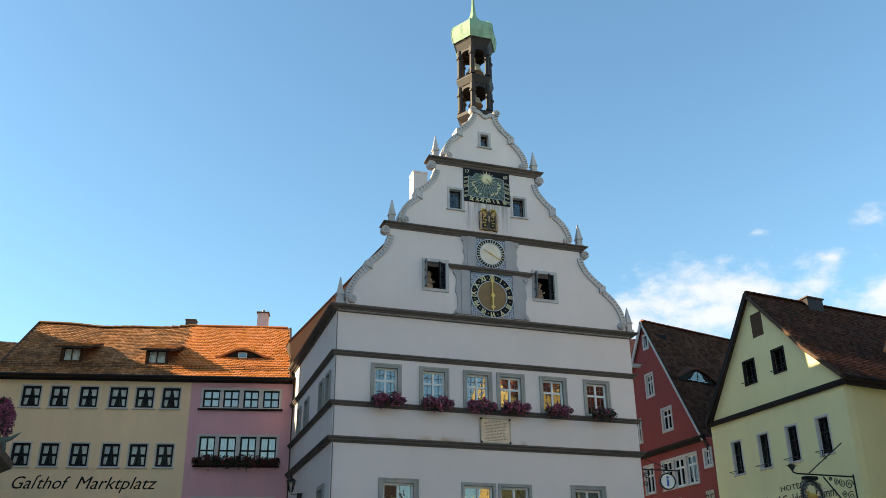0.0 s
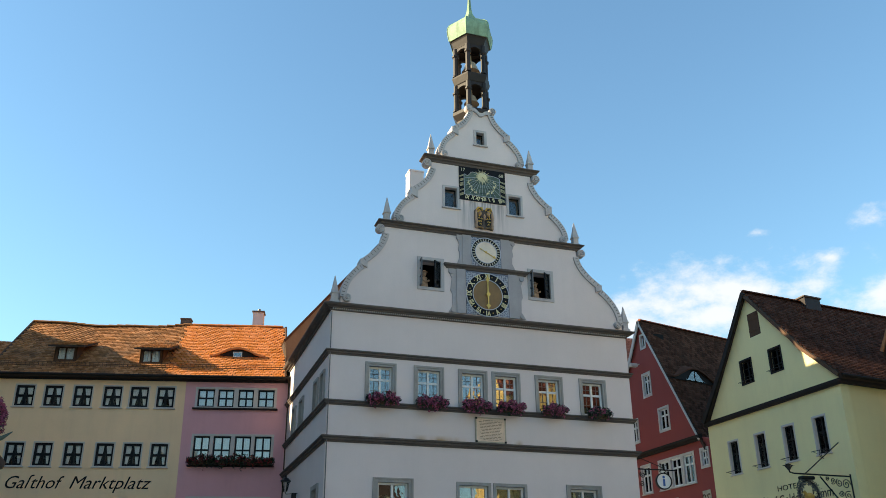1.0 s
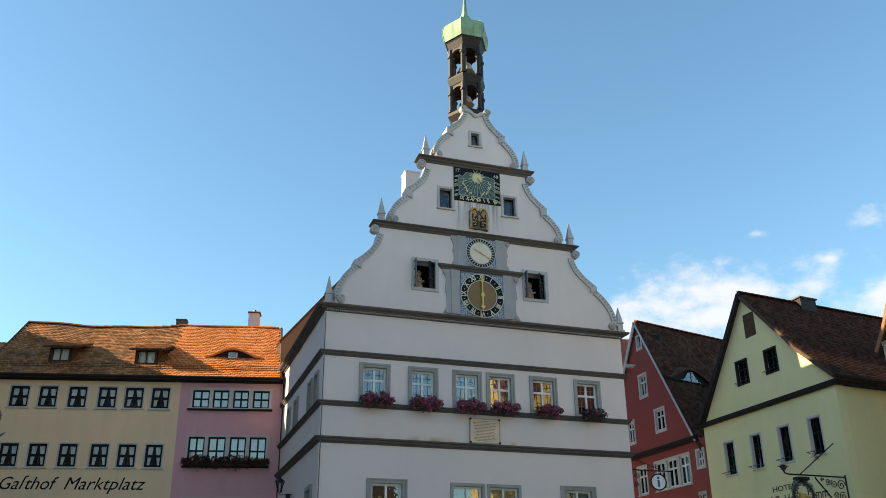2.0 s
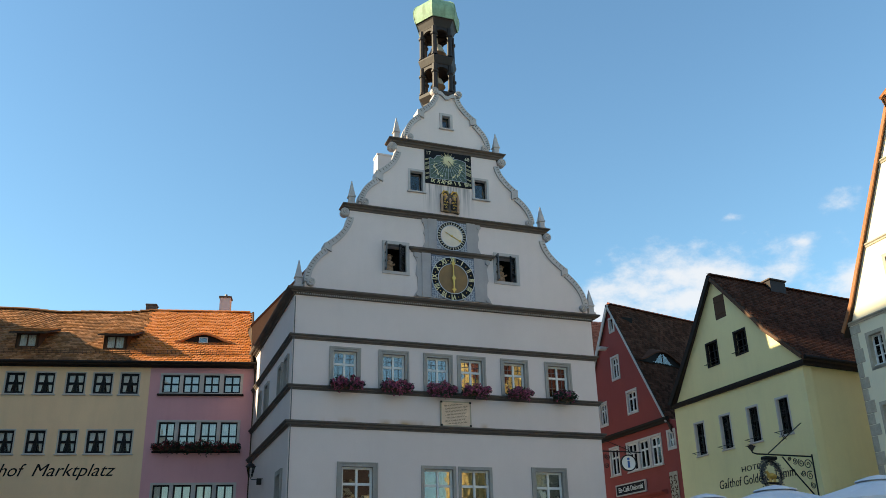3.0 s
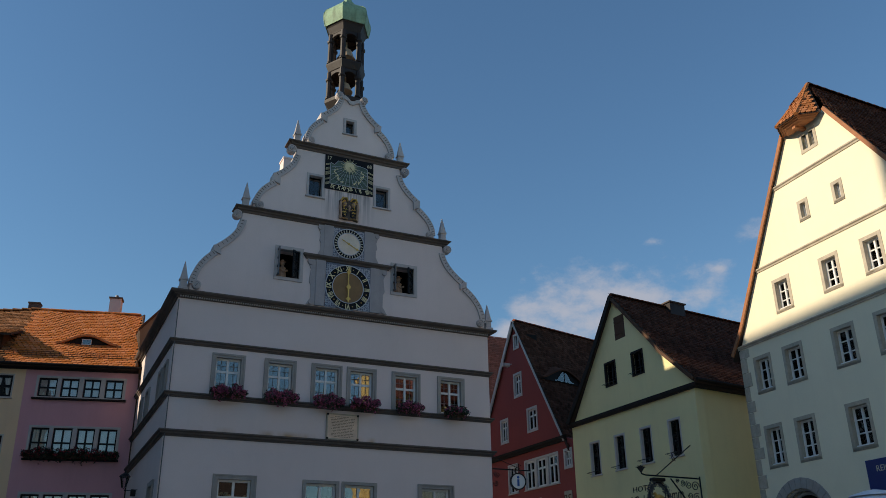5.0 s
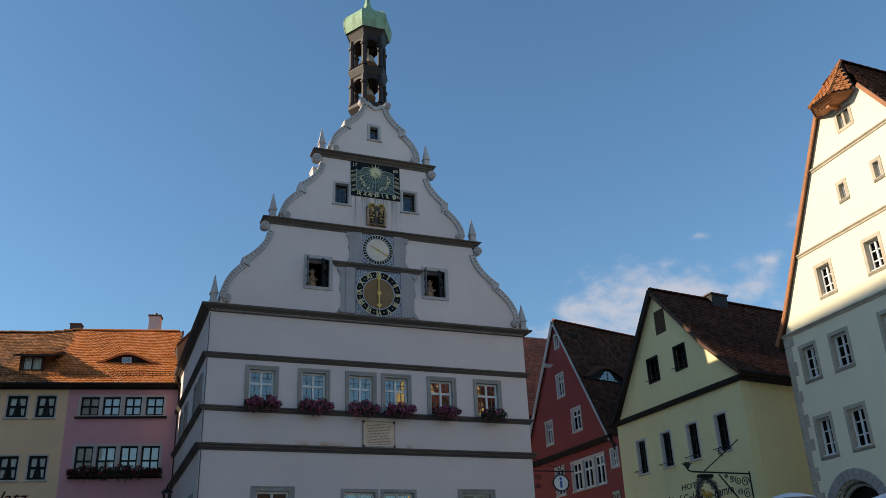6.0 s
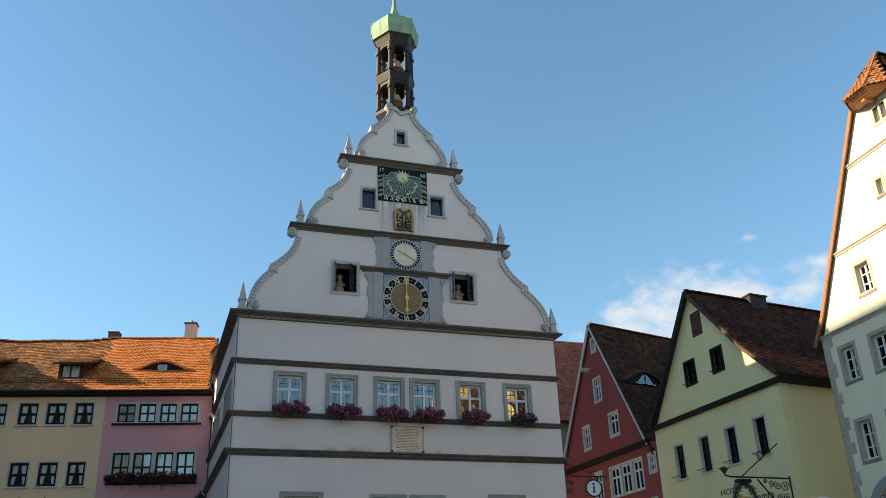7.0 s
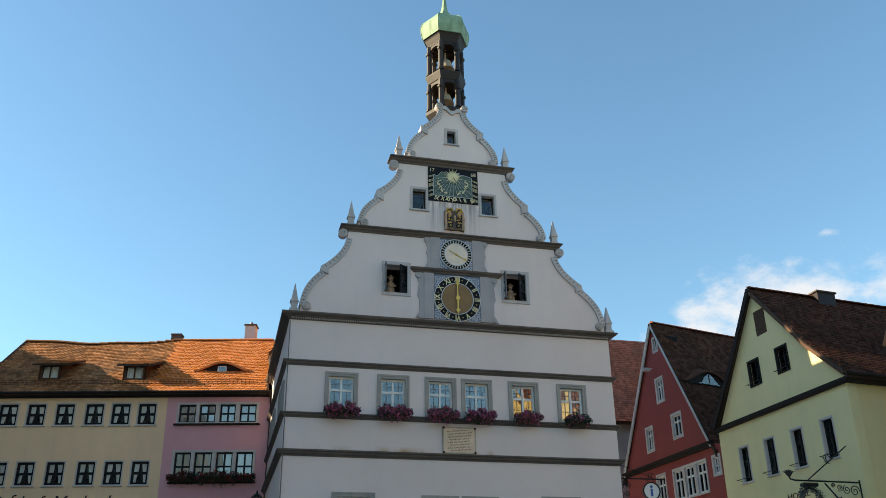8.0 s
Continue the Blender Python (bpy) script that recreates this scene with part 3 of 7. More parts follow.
    if curtain:
        for side in (0, 1):
            cb = bmesh.new()
            n = 10
            span = (u1 - u0) * 0.46
            prev = None
            for i in range(n + 1):
                t = i / n
                top = (u0 + span * t) if side == 0 else (u1 - span * t)
                pull = 1 - (0.45 * t if curtain == "tied" else 0.04 * t)
                bot = (u0 + span * t * pull) if side == 0 else (u1 - span * t * pull)
                y = deep + 0.066 + 0.008 * math.sin(i * 2.4)
                a = cb.verts.new((top, y, z1 - 0.03))
                b = cb.verts.new((bot, y + 0.004, z0 + (0.03 + drop)))
                if prev:
                    cb.faces.new((prev[0], a, b, prev[1]))
                prev = (a, b)
            part("curtain", cb, "fabric_white", win, "pale gathered net curtain")
    return win


def clump(rng, verts, faces, c, r, n):
    """n small flat pieces turned all ways round c."""
    for _ in range(n):
        d = Vector((rng.gauss(0, 1), rng.gauss(0, 1), rng.gauss(0, 1))).normalized()
        e = d.orthogonal().normalized()
        f = d.cross(e)
        a = rng.uniform(0, 6.28)
        e, f = e * math.cos(a) + f * math.sin(a), f * math.cos(a) - e * math.sin(a)
        q = Vector(c) + Vector((rng.uniform(-1, 1), rng.uniform(-1, 1), rng.uniform(-1, 1))) * r
        s = rng.uniform(0.6, 1.2)
        k = len(verts)
        for x, y, h in ((-1, 0, 0), (-0.4, 0.55, 0.15), (0.5, 0.5, 0.1), (1, 0, -0.1), (0.5, -0.5, 0.1), (-0.4, -0.55, 0.15)):
            verts.append(q + (e * x + f * y + d * h) * s * 0.032)
        faces.append(tuple(range(k, k + 6)))


def flower_box(m, length, blooms, label, hang=0.35, petal="petal_pink", group="window flower boxes", seed=1):
    """A window box with trailing leaves and blossoms; its back stands against the wall at y 0."""
    rng = random.Random(seed)
    t = thing("flower_box", m, label, "flower box", group)
    bm = boxm(-length / 2 + 0.08, length / 2 - 0.08, -0.24, -0.05, -0.02, 0.15, bevel=0.012)
    part("planter", bm, "brown_wood", t, "narrow brown planter")
    for mat, name, count, grow in (("leaf", "foliage", int(1000 * length), 0.95), (petal, "blossoms", int(blooms * length), 1.05)):
        v, f = [], []
        for _ in range(count // 5):
            x = rng.uniform(-1, 1)
            edge = 1 - 0.5 * abs(x) ** 3
            ang = rng.uniform(-0.35, 2.7)
            rr = math.sqrt(rng.random()) if name == "foliage" else rng.uniform(0.75, 1.05)
            lump = 1 + 0.22 * math.sin(x * 7 + seed) + 0.12 * math.sin(x * 17 + seed * 2)
            y = -0.17 - 0.20 * rr * math.cos(ang - 1.2) * grow
            z = 0.10 + (0.22 if math.sin(ang - 0.3) < 0.3 else 0.19) * rr * math.sin(1.9 - ang) * lump * edge
            if rng.random() < 0.42:
                z -= rng.uniform(0, hang) * edge * lump
                y -= 0.03
            clump(rng, v, f, (x * length / 2, y, z), 0.045 if name == "foliage" else 0.035, 5)
        raw(name, v, f, mat, t, "", "stuff")
    return t

# ---- ground and enclosing blocks ----
gb = bmesh.new()
bmesh.ops.create_grid(gb, x_segments=24, y_segments=24, size=900)
tagged(part("ground", gb, "cobble", None), "grey cobbled market square reaching far out", "ground", kind="structure")


def plain_house(name, x0, x1, y0, y1, eave, ridge, along, wall, roof, label):
    """A plain closed house outside the view, that shades or is mirrored."""
    t = thing(name, pose((x0 + x1) / 2, (y0 + y1) / 2, 0), label, "house")
    hx, hy = (x1 - x0) / 2, (y1 - y0) / 2
    part("wall", boxm(-hx, hx, -hy, hy, 0, eave), wall, t)
    bm = bmesh.new()
    if along == "y":
        pts = [(-hx - 0.3, eave), (hx + 0.3, eave), (0, ridge)]
        a = [bm.verts.new((x, -hy, z)) for x, z in pts]
        b = [bm.verts.new((x, hy, z)) for x, z in pts]
    else:
        pts = [(-hy - 0.3, eave), (hy + 0.3, eave), (0, ridge)]
        a = [bm.verts.new((-hx, y, z)) for y, z in pts]
        b = [bm.verts.new((hx, y, z)) for y, z in pts]
    bm.faces.new(a)
    bm.faces.new(b[::-1])
    for i in range(3):
        bm.faces.new((a[i], a[(i + 1) % 3], b[(i + 1) % 3], b[i]))
    part("roof", bm, roof, t)
    if along == "x":
        gm = bmesh.new()
        g = [gm.verts.new((-hx - 0.02, y, z)) for y, z in ((-hy, eave), (hy, eave), (0, ridge - 0.3))]
        k = [gm.verts.new((-hx + 0.2, v.co.y, v.co.z)) for v in g]
        gm.faces.new(g)
        gm.faces.new(k[::-1])
        for i in range(3):
            gm.faces.new((g[i], g[(i + 1) % 3], k[(i + 1) % 3], k[i]))
        part("gable", gm, wall, t)
    return t


plain_house("town_hall", -30, -16, -21, 7.6, 15.0, 28.3, "y", "sandstone", "tile_red", "large stone town hall with a steep tiled roof beside the square")
# two unseen blocks, added and sized to cast the shadow edge on the guesthouse roof
plain_house("corner_house", -26, -16.2, 7.8, 11.6, 18.6, 19.0, "y", "ochre_plaster", "tile_red", "unseen ochre block with a tiled roof, added to shade the left roofs")
plain_house("side_house", -26, -16.0, 11.8, 17.0, 15.4, 15.8, "y", "cream_plaster", "tile_red", "unseen pale block with a low tiled roof, added to shade the left roofs")
tower = thing("town_hall_tower", pose(-23, -3.7, 0), "slender square stone tower of the town hall", "tower")
part("shaft", boxm(-3, 3, -3.3, 3.3, 0.0, 48), "sandstone", tower)
tb = bmesh.new()
lathe(tb, [(4.4, 48), (4.2, 50), (2.0, 53), (0.2, 57)], 8, turn=math.pi / 8)
part("cap", tb, "copper_green", tower)
# roof takes dark roof_bed: shade is put into its colour for the reflection
plain_house("pale_house", 18.6, 32, -20.6, -14.6, 9.5, 14.0, "y", "cream_plaster", "roof_bed", "plain pale house across the square, its roof coloured dark to mirror as shaded")
plain_house("gold_house", 18.6, 32, -35.6, -29.0, 15.5, 19.6, "x", "ochre_plaster", "tile_red", "plain ochre house with a sunlit gable across the square")
plain_house("ochre_house", 18.6, 30, -24.6, -20.7, 13.6, 15.4, "x", "ochre_plaster", "tile_red", "lower ochre house with a sunlit gable across the square")
# unseen filler, coloured dark so the gap between the gables mirrors dark
plain_house("timber_house", 19.4, 32, -28.9, -24.7, 13.0, 17.5, "y", "brown_wood", "roof_bed", "unseen dark filler house between two ochre gables, added for window reflections")
# unseen block added at the alley's end to darken the hotel's side wall
plain_house("alley_house", 33.6, 42, -9, 4, 11.5, 15.5, "y", "grey_stone", "tile_red", "unseen plain grey block, added to keep sky light out of the hotel alley")
# unseen; height and dark roof colour are set to darken the lower windows' reflections
plain_house("south_house", -14, 17, -60, -48, 10.5, 15.5, "x", "cream_plaster", "roof_bed", "unseen pale house with a dark roof, added to darken the lower window reflections")

# ---- the white gabled house ----
CX = 5.45
HW = 5.35
hall = thing("gabled_house", pose(CX, 0, 0), "tall white gabled house with grey scrolled edges and bell turret", "house")

UPPER = [1.79 - CX, 3.40 - CX, 4.915 - CX, 6.095 - CX, 7.66 - CX, 9.31 - CX]
UW, UZ0, UZ1 = 0.385, 7.80, 8.92
LOWER = [(1.76, 2.74), (4.38, 5.36), (5.62, 6.60), (8.23, 9.21)]
LZ0, LZ1 = 3.75, 5.33
holes = [(c - UW, c + UW, UZ0, UZ1) for c in UPPER] + [(a - CX, b - CX, LZ0, LZ1) for a, b in LOWER]
part("front_wall", slab([(-HW, 0), (HW, 0), (HW, 10.75), (-HW, 10.75)], 0, 0.45, holes), "rusty_plaster", hall)
SIDE_WIN = [(2.95, 3.45), (4.45, 5.10), (7.25, 7.83), (8.40, 8.90)]
SIDE_LOW = [(7.79, 8.58)]
left_wall = part("side_wall", slab([(0, 0), (9.0, 0), (9.0, 10.75), (0, 10.75)], 0, 0.45, [(a, b, 7.80, 8.74) for a, b in SIDE_WIN] + [(a, b, 3.75, 5.2) for a, b in SIDE_LOW]), "white_plaster", hall)
left_wall.matrix_local = pose(-HW, 9.45, 0, 0, 0, -90)
part("side_wall", boxm(HW - 0.45, HW, 0.45, 12, 0, 10.75), "white_plaster", hall)
part("rear_wall", boxm(-HW + 0.45, HW - 0.45, 11.55, 12, 0, 10.75), "white_plaster", hall)

# string courses and main cornice
RING = [(-HW, 9.4), (-HW, 0), (HW, 0), (HW, 12)]
for z0, z1, out, name in ((6.46, 6.67, 0.15, "string_course"), (7.60, 7.77, 0.12, "string_course"), (9.20, 9.38, 0.12, "string_course")):
    bm = bmesh.new()
    h = z1 - z0
    sweep(bm, [(-0.05, z0), (0.02, z0), (0.04, z0 + h * 0.22), (out * 0.62, z0 + h * 0.34), (out * 0.66, z0 + h * 0.55), (out, z0 + h * 0.70), (out, z0 + h * 0.90), (0.0, z1), (-0.05, z1)], RING)
    part(name, bm, "string_stone", hall, "weathered grey string course")
bm = bmesh.new()
sweep(bm, [(-0.05, 10.66), (0.04, 10.66), (0.05, 10.71), (0.13, 10.735), (0.14, 10.765), (0.22, 10.79), (0.26, 10.83), (0.26, 10.87), (-0.3, 10.97), (-0.3, 10.66)], RING)
part("cornice", bm, "string_stone", hall, "grey moulded main cornice")
bm = bmesh.new()
for i in range(150):
    x = -HW + 0.06 + i * (2 * HW - 0.12) / 149
    box(bm, x - 0.022, x + 0.022, -0.10, -0.03, 10.68, 10.725)
tagged(part("dentil_course", bm, "grey_stone", hall), kind="stuff")

# gable tiers: foot x, foot z, middle x, middle z, step, top x, top z, scroll x, scroll z, scroll radius
TIERS = [
    (0.37, 10.98, 1.01, 12.37, 0.17, 1.78, 13.60, 1.66, 13.74, 0.15),
    (2.13, 14.07, 2.76, 15.22, 0.27, 3.46, 16.38, 3.33, 16.54, 0.16),
    (3.76, 16.89, 4.31, 18.03, 0.21, 4.96, 19.05, 4.98, 19.16, 0.14),
]


def edge_line(t):
    xa, za, xm, zm, st, xt, zt = t[:7]
    low = bezier((xa, za + 0.16), (xa + 0.02, za + 0.62 * (zm - za)), (xm, zm), 11)
    zb = zm + st
    high = bezier((xm + 0.02, zb), (xt - 0.06, zb + 0.50 * (zt - zb)), (xt, zt), 10)
    return low, high


gable_holes = [
    [(3.10 - CX, 3.84 - CX, 11.80, 12.78), (7.18 - CX, 7.95 - CX, 11.84, 12.80)],
    [(4.00 - CX, 4.48 - CX, 14.93, 15.70), (6.46 - CX, 6.94 - CX, 14.95, 15.70)],
    [(5.26 - CX, 5.58 - CX, 17.66, 18.18)],
]
BAND = 0.20
# the right-hand foot of the lowest tier reaches further out than the left one
TIERS_RIGHT = [(0.18, 10.98, 0.94, 12.42, 0.17, 1.78, 13.60, 1.66, 13.74, 0.15)] + TIERS[1:]


def tier_outline(t, k):
    low, high = edge_line(t)
    inset = [(x + 0.03 - CX, z) for x, z in low + high]
    outline = [(inset[0][0], t[1] - 0.03)] + inset
    if k < 2:
        return outline + [(inset[-1][0] + 0.06, (13.98, 16.80)[k])]
    return outline + [(-0.30, 19.14), (-0.16, 19.06), (-0.06, 18.97)]


for k in range(3):
    full = tier_outline(TIERS[k], k) + [(-x, z) for x, z in reversed(tier_outline(TIERS_RIGHT[k], k))]
    part("gable", slab(full, 0.0, 0.42, gable_holes[k]), "gable_stained" if k == 1 else "gable_plaster", hall, "white plastered gable tier")
    for sgn in (-1, 1):
        t = TIERS_RIGHT[k] if sgn > 0 else TIERS[k]
        low, high = edge_line(t)
        bm = bmesh.new()
        ticks = bmesh.new()
        for seg, piece in enumerate((low, high)):
            pts = [Vector((x - CX, z)) for x, z in piece]
            inner = []
            for i, p in enumerate(pts):
                d = (pts[min(i + 1, len(pts) - 1)] - pts[max(i - 1, 0)]).normalized()
                inner.append(p + Vector((d.y, -d.x)) * BAND)
            loop = pts + inner[::-1]
            slab([(-sgn * v.x, v.y) for v in loop], -0.07, 0.44, bm=bm)
            # thin dark plates on the band, painted shade in place of cut grooves
            for i in range(len(pts) - 1):
                for f in (0.5,):
                    p = pts[i].lerp(pts[i + 1], f)
                    d = (pts[i + 1] - pts[i]).normalized()
                    nn = Vector((d.y, -d.x))
                    a, b = p + nn * 0.03, p + nn * 0.13
                    w = d * 0.010
                    quad = [a - w, b - w, b + w, a + w]
                    slab([(-sgn * q.x, q.y) for q in quad], -0.074, -0.06, bm=ticks)
        # step block
        xm, zm, st = t[2] - CX, t[3], t[4]
        slab([(-sgn * (xm - 0.015), zm - 0.02), (-sgn * (xm - 0.015), zm + st), (-sgn * (xm + 0.23), zm + st - 0.10), (-sgn * (xm + 0.23), zm - 0.12)], -0.09, 0.45, bm=bm)
        band = part("scroll_edge", bm, "pale_stone", hall, "grey carved scroll edging of the gable")
        tagged(part("groove", ticks, "groove_shade", band), kind="stuff")
        for cx, cz, r in ((t[7], t[8], t[9]), (t[0] + 0.22, t[1] + 0.14, 0.14)):
            bm = bmesh.new()
            disc(bm, -sgn * (cx - CX), cz, r, -0.10, 0.12, 20)
            disc(bm, -sgn * (cx - CX), cz, r * 0.86, -0.13, -0.09, 20, inner=r * 0.62)
            disc(bm, -sgn * (cx - CX), cz, r * 0.45, -0.14, -0.09, 16, inner=r * 0.24)
            disc(bm, -sgn * (cx - CX), cz, r * 0.16, -0.14, -0.09, 10)
            part("volute", bm, "pale_stone", hall, "round carved stone volute")
# little wave at the very top
bm = bmesh.new()
wave = [(-0.36, 19.16), (-0.27, 19.20), (-0.16, 19.13), (-0.06, 19.02), (0.06, 19.02), (0.16, 19.10), (0.27, 19.14), (0.36, 19.12)]
slab(wave + [(x, z - 0.15) for x, z in reversed(wave)], -0.08, 0.44, bm=bm)
part("crest", bm, "pale_stone", hall, "wavy carved stone crest of the gable")

for z0, z1, x0, x1, out in ((13.85, 14.06, 1.66, 9.24, 0.20), (16.64, 16.88, 3.28, 7.60, 0.20)):
    bm = bmesh.new()
    a, b = x0 - CX + 0.1, x1 - CX - 0.1
    h = z1 - z0
    sweep(bm, [(-0.1, z0), (0.03, z0), (0.05, z0 + h * 0.3), (out * 0.5, z0 + h * 0.42), (out * 0.55, z0 + h * 0.6), (out, z0 + h * 0.78), (out, z0 + h * 0.92), (-0.1, z1)], [(a, 0.44), (a, 0), (b, 0), (b, 0.44)])
    box(bm, a + 0.05, b - 0.05, 0.05, 0.42, z0, z1 - 0.01)
    part("ledge", bm, "string_stone", hall, "grey moulded gable ledge")


def finial(x, z, parent):
    bm = bmesh.new()
    box(bm, x - 0.15, x + 0.15, 0.02, 0.32, z, z + 0.13, bevel=0.01)
    box(bm, x - 0.10, x + 0.10, 0.07, 0.27, z + 0.13, z + 0.36)
    box(bm, x - 0.13, x + 0.13, 0.04, 0.30, z + 0.36, z + 0.42, bevel=0.01)
    lathe(bm, [(0.155, z + 0.42), (0.015, z + 1.0)], 4, (x, 0.17), math.pi / 4)
    return part("finial", bm, "pale_stone", parent, "pointed grey stone finial")


for left, right, z in ((-5.23, 5.46, 10.92), (-3.52, 3.70, 14.05), (-1.91, 2.01, 16.87)):
    finial(left, z, hall)
    finial(right, z, hall)

# roof behind the gable
rb = bmesh.new()
EV, RZ = HW, 16.4
q = [rb.verts.new(v) for v in ((-EV, 1.35, 10.98), (-EV, 9.15, 10.98), (0, 9.15, RZ), (0, 1.35, RZ), (EV, 1.35, 10.98), (EV, 9.15, 10.98))]
rb.faces.new((q[0], q[1], q[2], q[3]))
rb.faces.new((q[3], q[2], q[5], q[4]))
rb.faces.new((q[0], q[3], q[4]))
rb.faces.new((q[1], q[5], q[2]))
part("roof", rb, "tile_weathered", hall, "brown tiled roof behind the gable")
# taller rear wing, its ridge off the middle, hidden by the gable; profile set to cast shade
REAR_Y = 9.2
rear = [(-5.50, 12.27), (1.7, 21.17), (3.9, 17.6), (4.6, 10.7), (-5.35, 10.7)]
rb = bmesh.new()
slab(rear, REAR_Y + 0.05, 20.4, bm=rb)
# two unseen blocks added to bound the sun patch on the hotel gable
slab([(-1.8, 16.2), (1.55, 20.2), (4.1, 18.0), (4.9, 17.2), (4.9, 10.7), (-1.8, 10.7)], 5.25, REAR_Y + 0.04, bm=rb)
slab([(0.9, 16.0), (1.5, 17.1), (2.6, 16.4), (2.6, 12.0), (0.9, 12.0)], 4.17, 5.24, bm=rb)
part("rear_roof", rb, "roof_bed", hall, "steep brown tiled rear roof with wide eaves and hidden shadow-casting blocks added")
REAR_UP = Vector((6.4, 0, 7.91))
tiles("roof_tiles", hall, "tile_weathered", (-5.52, REAR_Y, 12.27), (0, 1, 0), REAR_UP, 5.0, REAR_UP.length, seed=15)
part("rear_gable", slab([(-5.48, 12.24), (0.9, 20.1), (3.85, 16.5), (4.5, 10.75), (-5.34, 10.75)], REAR_Y - 0.02, REAR_Y + 0.04), "ochre_dull", hall, "dull tan plastered rear gable")
vb = bmesh.new()
slab([(-5.54, 12.30), (0.9, 20.26), (0.9, 20.08), (-5.50, 12.20)], REAR_Y - 0.06, REAR_Y, bm=vb)
part("verge_board", vb, "brown_wood", hall)
bm = boxm(5.17 - CX, 5.85 - CX, 8.45, 9.1, 16.5, 20.86)
box(bm, 5.14 - CX, 5.88 - CX, 8.42, 9.13, 20.86, 20.94)
part("chimney", bm, "white_plaster", hall, "sunlit white plastered chimney")
dp = bmesh.new()
tube(dp, [(-HW + 0.02, -0.06, 10.6), (-HW + 0.05, -0.06, 0.2)], 0.016, 6)
part("cable_duct", dp, "lead", hall, "thin grey cable duct at the corner")

# windows of the house
for i, c in enumerate(UPPER):
    w = casement(hall, c - UW, c + UW, UZ0, UZ1, deep=0.10, sw=0.065, leaves=2, bars=1, sill=False, fw=0.065, glazing="glass", curtain="straight" if i == 5 else "", proud=0.035, transom=0.63)
    for lead_x in (-0.19, 0.19):
        lb = bmesh.new()
        box(lb, c + lead_x - 0.008, c + lead_x + 0.008, 0.118, 0.132, UZ0 + 0.05, UZ1 - 0.05)
        for dz in (0.36, 0.89):
            box(lb, c + lead_x - 0.14, c + lead_x + 0.14, 0.118, 0.132, UZ0 + dz - 0.008, UZ0 + dz + 0.008)
        part("glazing_bar", lb, "lead", w)
    # outer roll of the surround
    ob = bmesh.new()
    slab([(c - UW - 0.125, UZ0 - 0.02), (c + UW + 0.125, UZ0 - 0.02), (c + UW + 0.125, UZ1 + 0.125), (c - UW - 0.125, UZ1 + 0.125)], -0.055, 0.02, [(c - UW - 0.066, c + UW + 0.066, UZ0 + 0.0, UZ1 + 0.066)], bm=ob)
    part("surround", ob, "grey_stone", w)
for i, (a, b) in enumerate(LOWER):
    a, b = a - CX, b - CX
    w = casement(hall, a, b, LZ0, LZ1, deep=0.11, sw=0.09, leaves=2, bars=1, sill=True, fw=0.07, proud=0.035, transom=0.68, glazing="glass", curtain="straight" if i == 3 else "")
    if i in (0, 3):
        ob = bmesh.new()
        slab([(a - 0.15, LZ0), (b + 0.15, LZ0), (b + 0.15, LZ1 + 0.13), (a - 0.15, LZ1 + 0.13)], -0.055, 0.02, [(a - 0.091, b + 0.091, LZ0 + 0.01, LZ1 + 0.091)], bm=ob)
        part("surround", ob, "grey_stone", w)
for a, b in SIDE_WIN:
    w = casement(hall, a, b, 7.80, 8.74, deep=0.20, sw=0.095, leaves=2, bars=1, sill=False, fw=0.045, proud=0.06)
    w.matrix_local = pose(-HW, 9.45, 0, 0, 0, -90)
for a, b in SIDE_LOW:
    w = casement(hall, a, b, 3.75, 5.2, deep=0.20, sw=0.13, leaves=2, bars=1, sill=False, fw=0.045, proud=0.06)
    w.matrix_local = pose(-HW, 9.45, 0, 0, 0, -90)
# small gable windows
for a, b, z0, z1 in ((4.00, 4.48, 14.93, 15.70), (6.46, 6.94, 14.95, 15.70)):
    casement(hall, a - CX, b - CX, z0, z1, deep=0.16, sw=0.075, leaves=1, bars=0, sill=True, fw=0.03, frame="black_frame", surround="pale_stone")
casement(hall, 5.26 - CX, 5.58 - CX, 17.66, 18.18, deep=0.16, sw=0.09, leaves=1, bars=0, sill=True, fw=0.03, frame="black_frame", surround="pale_stone")
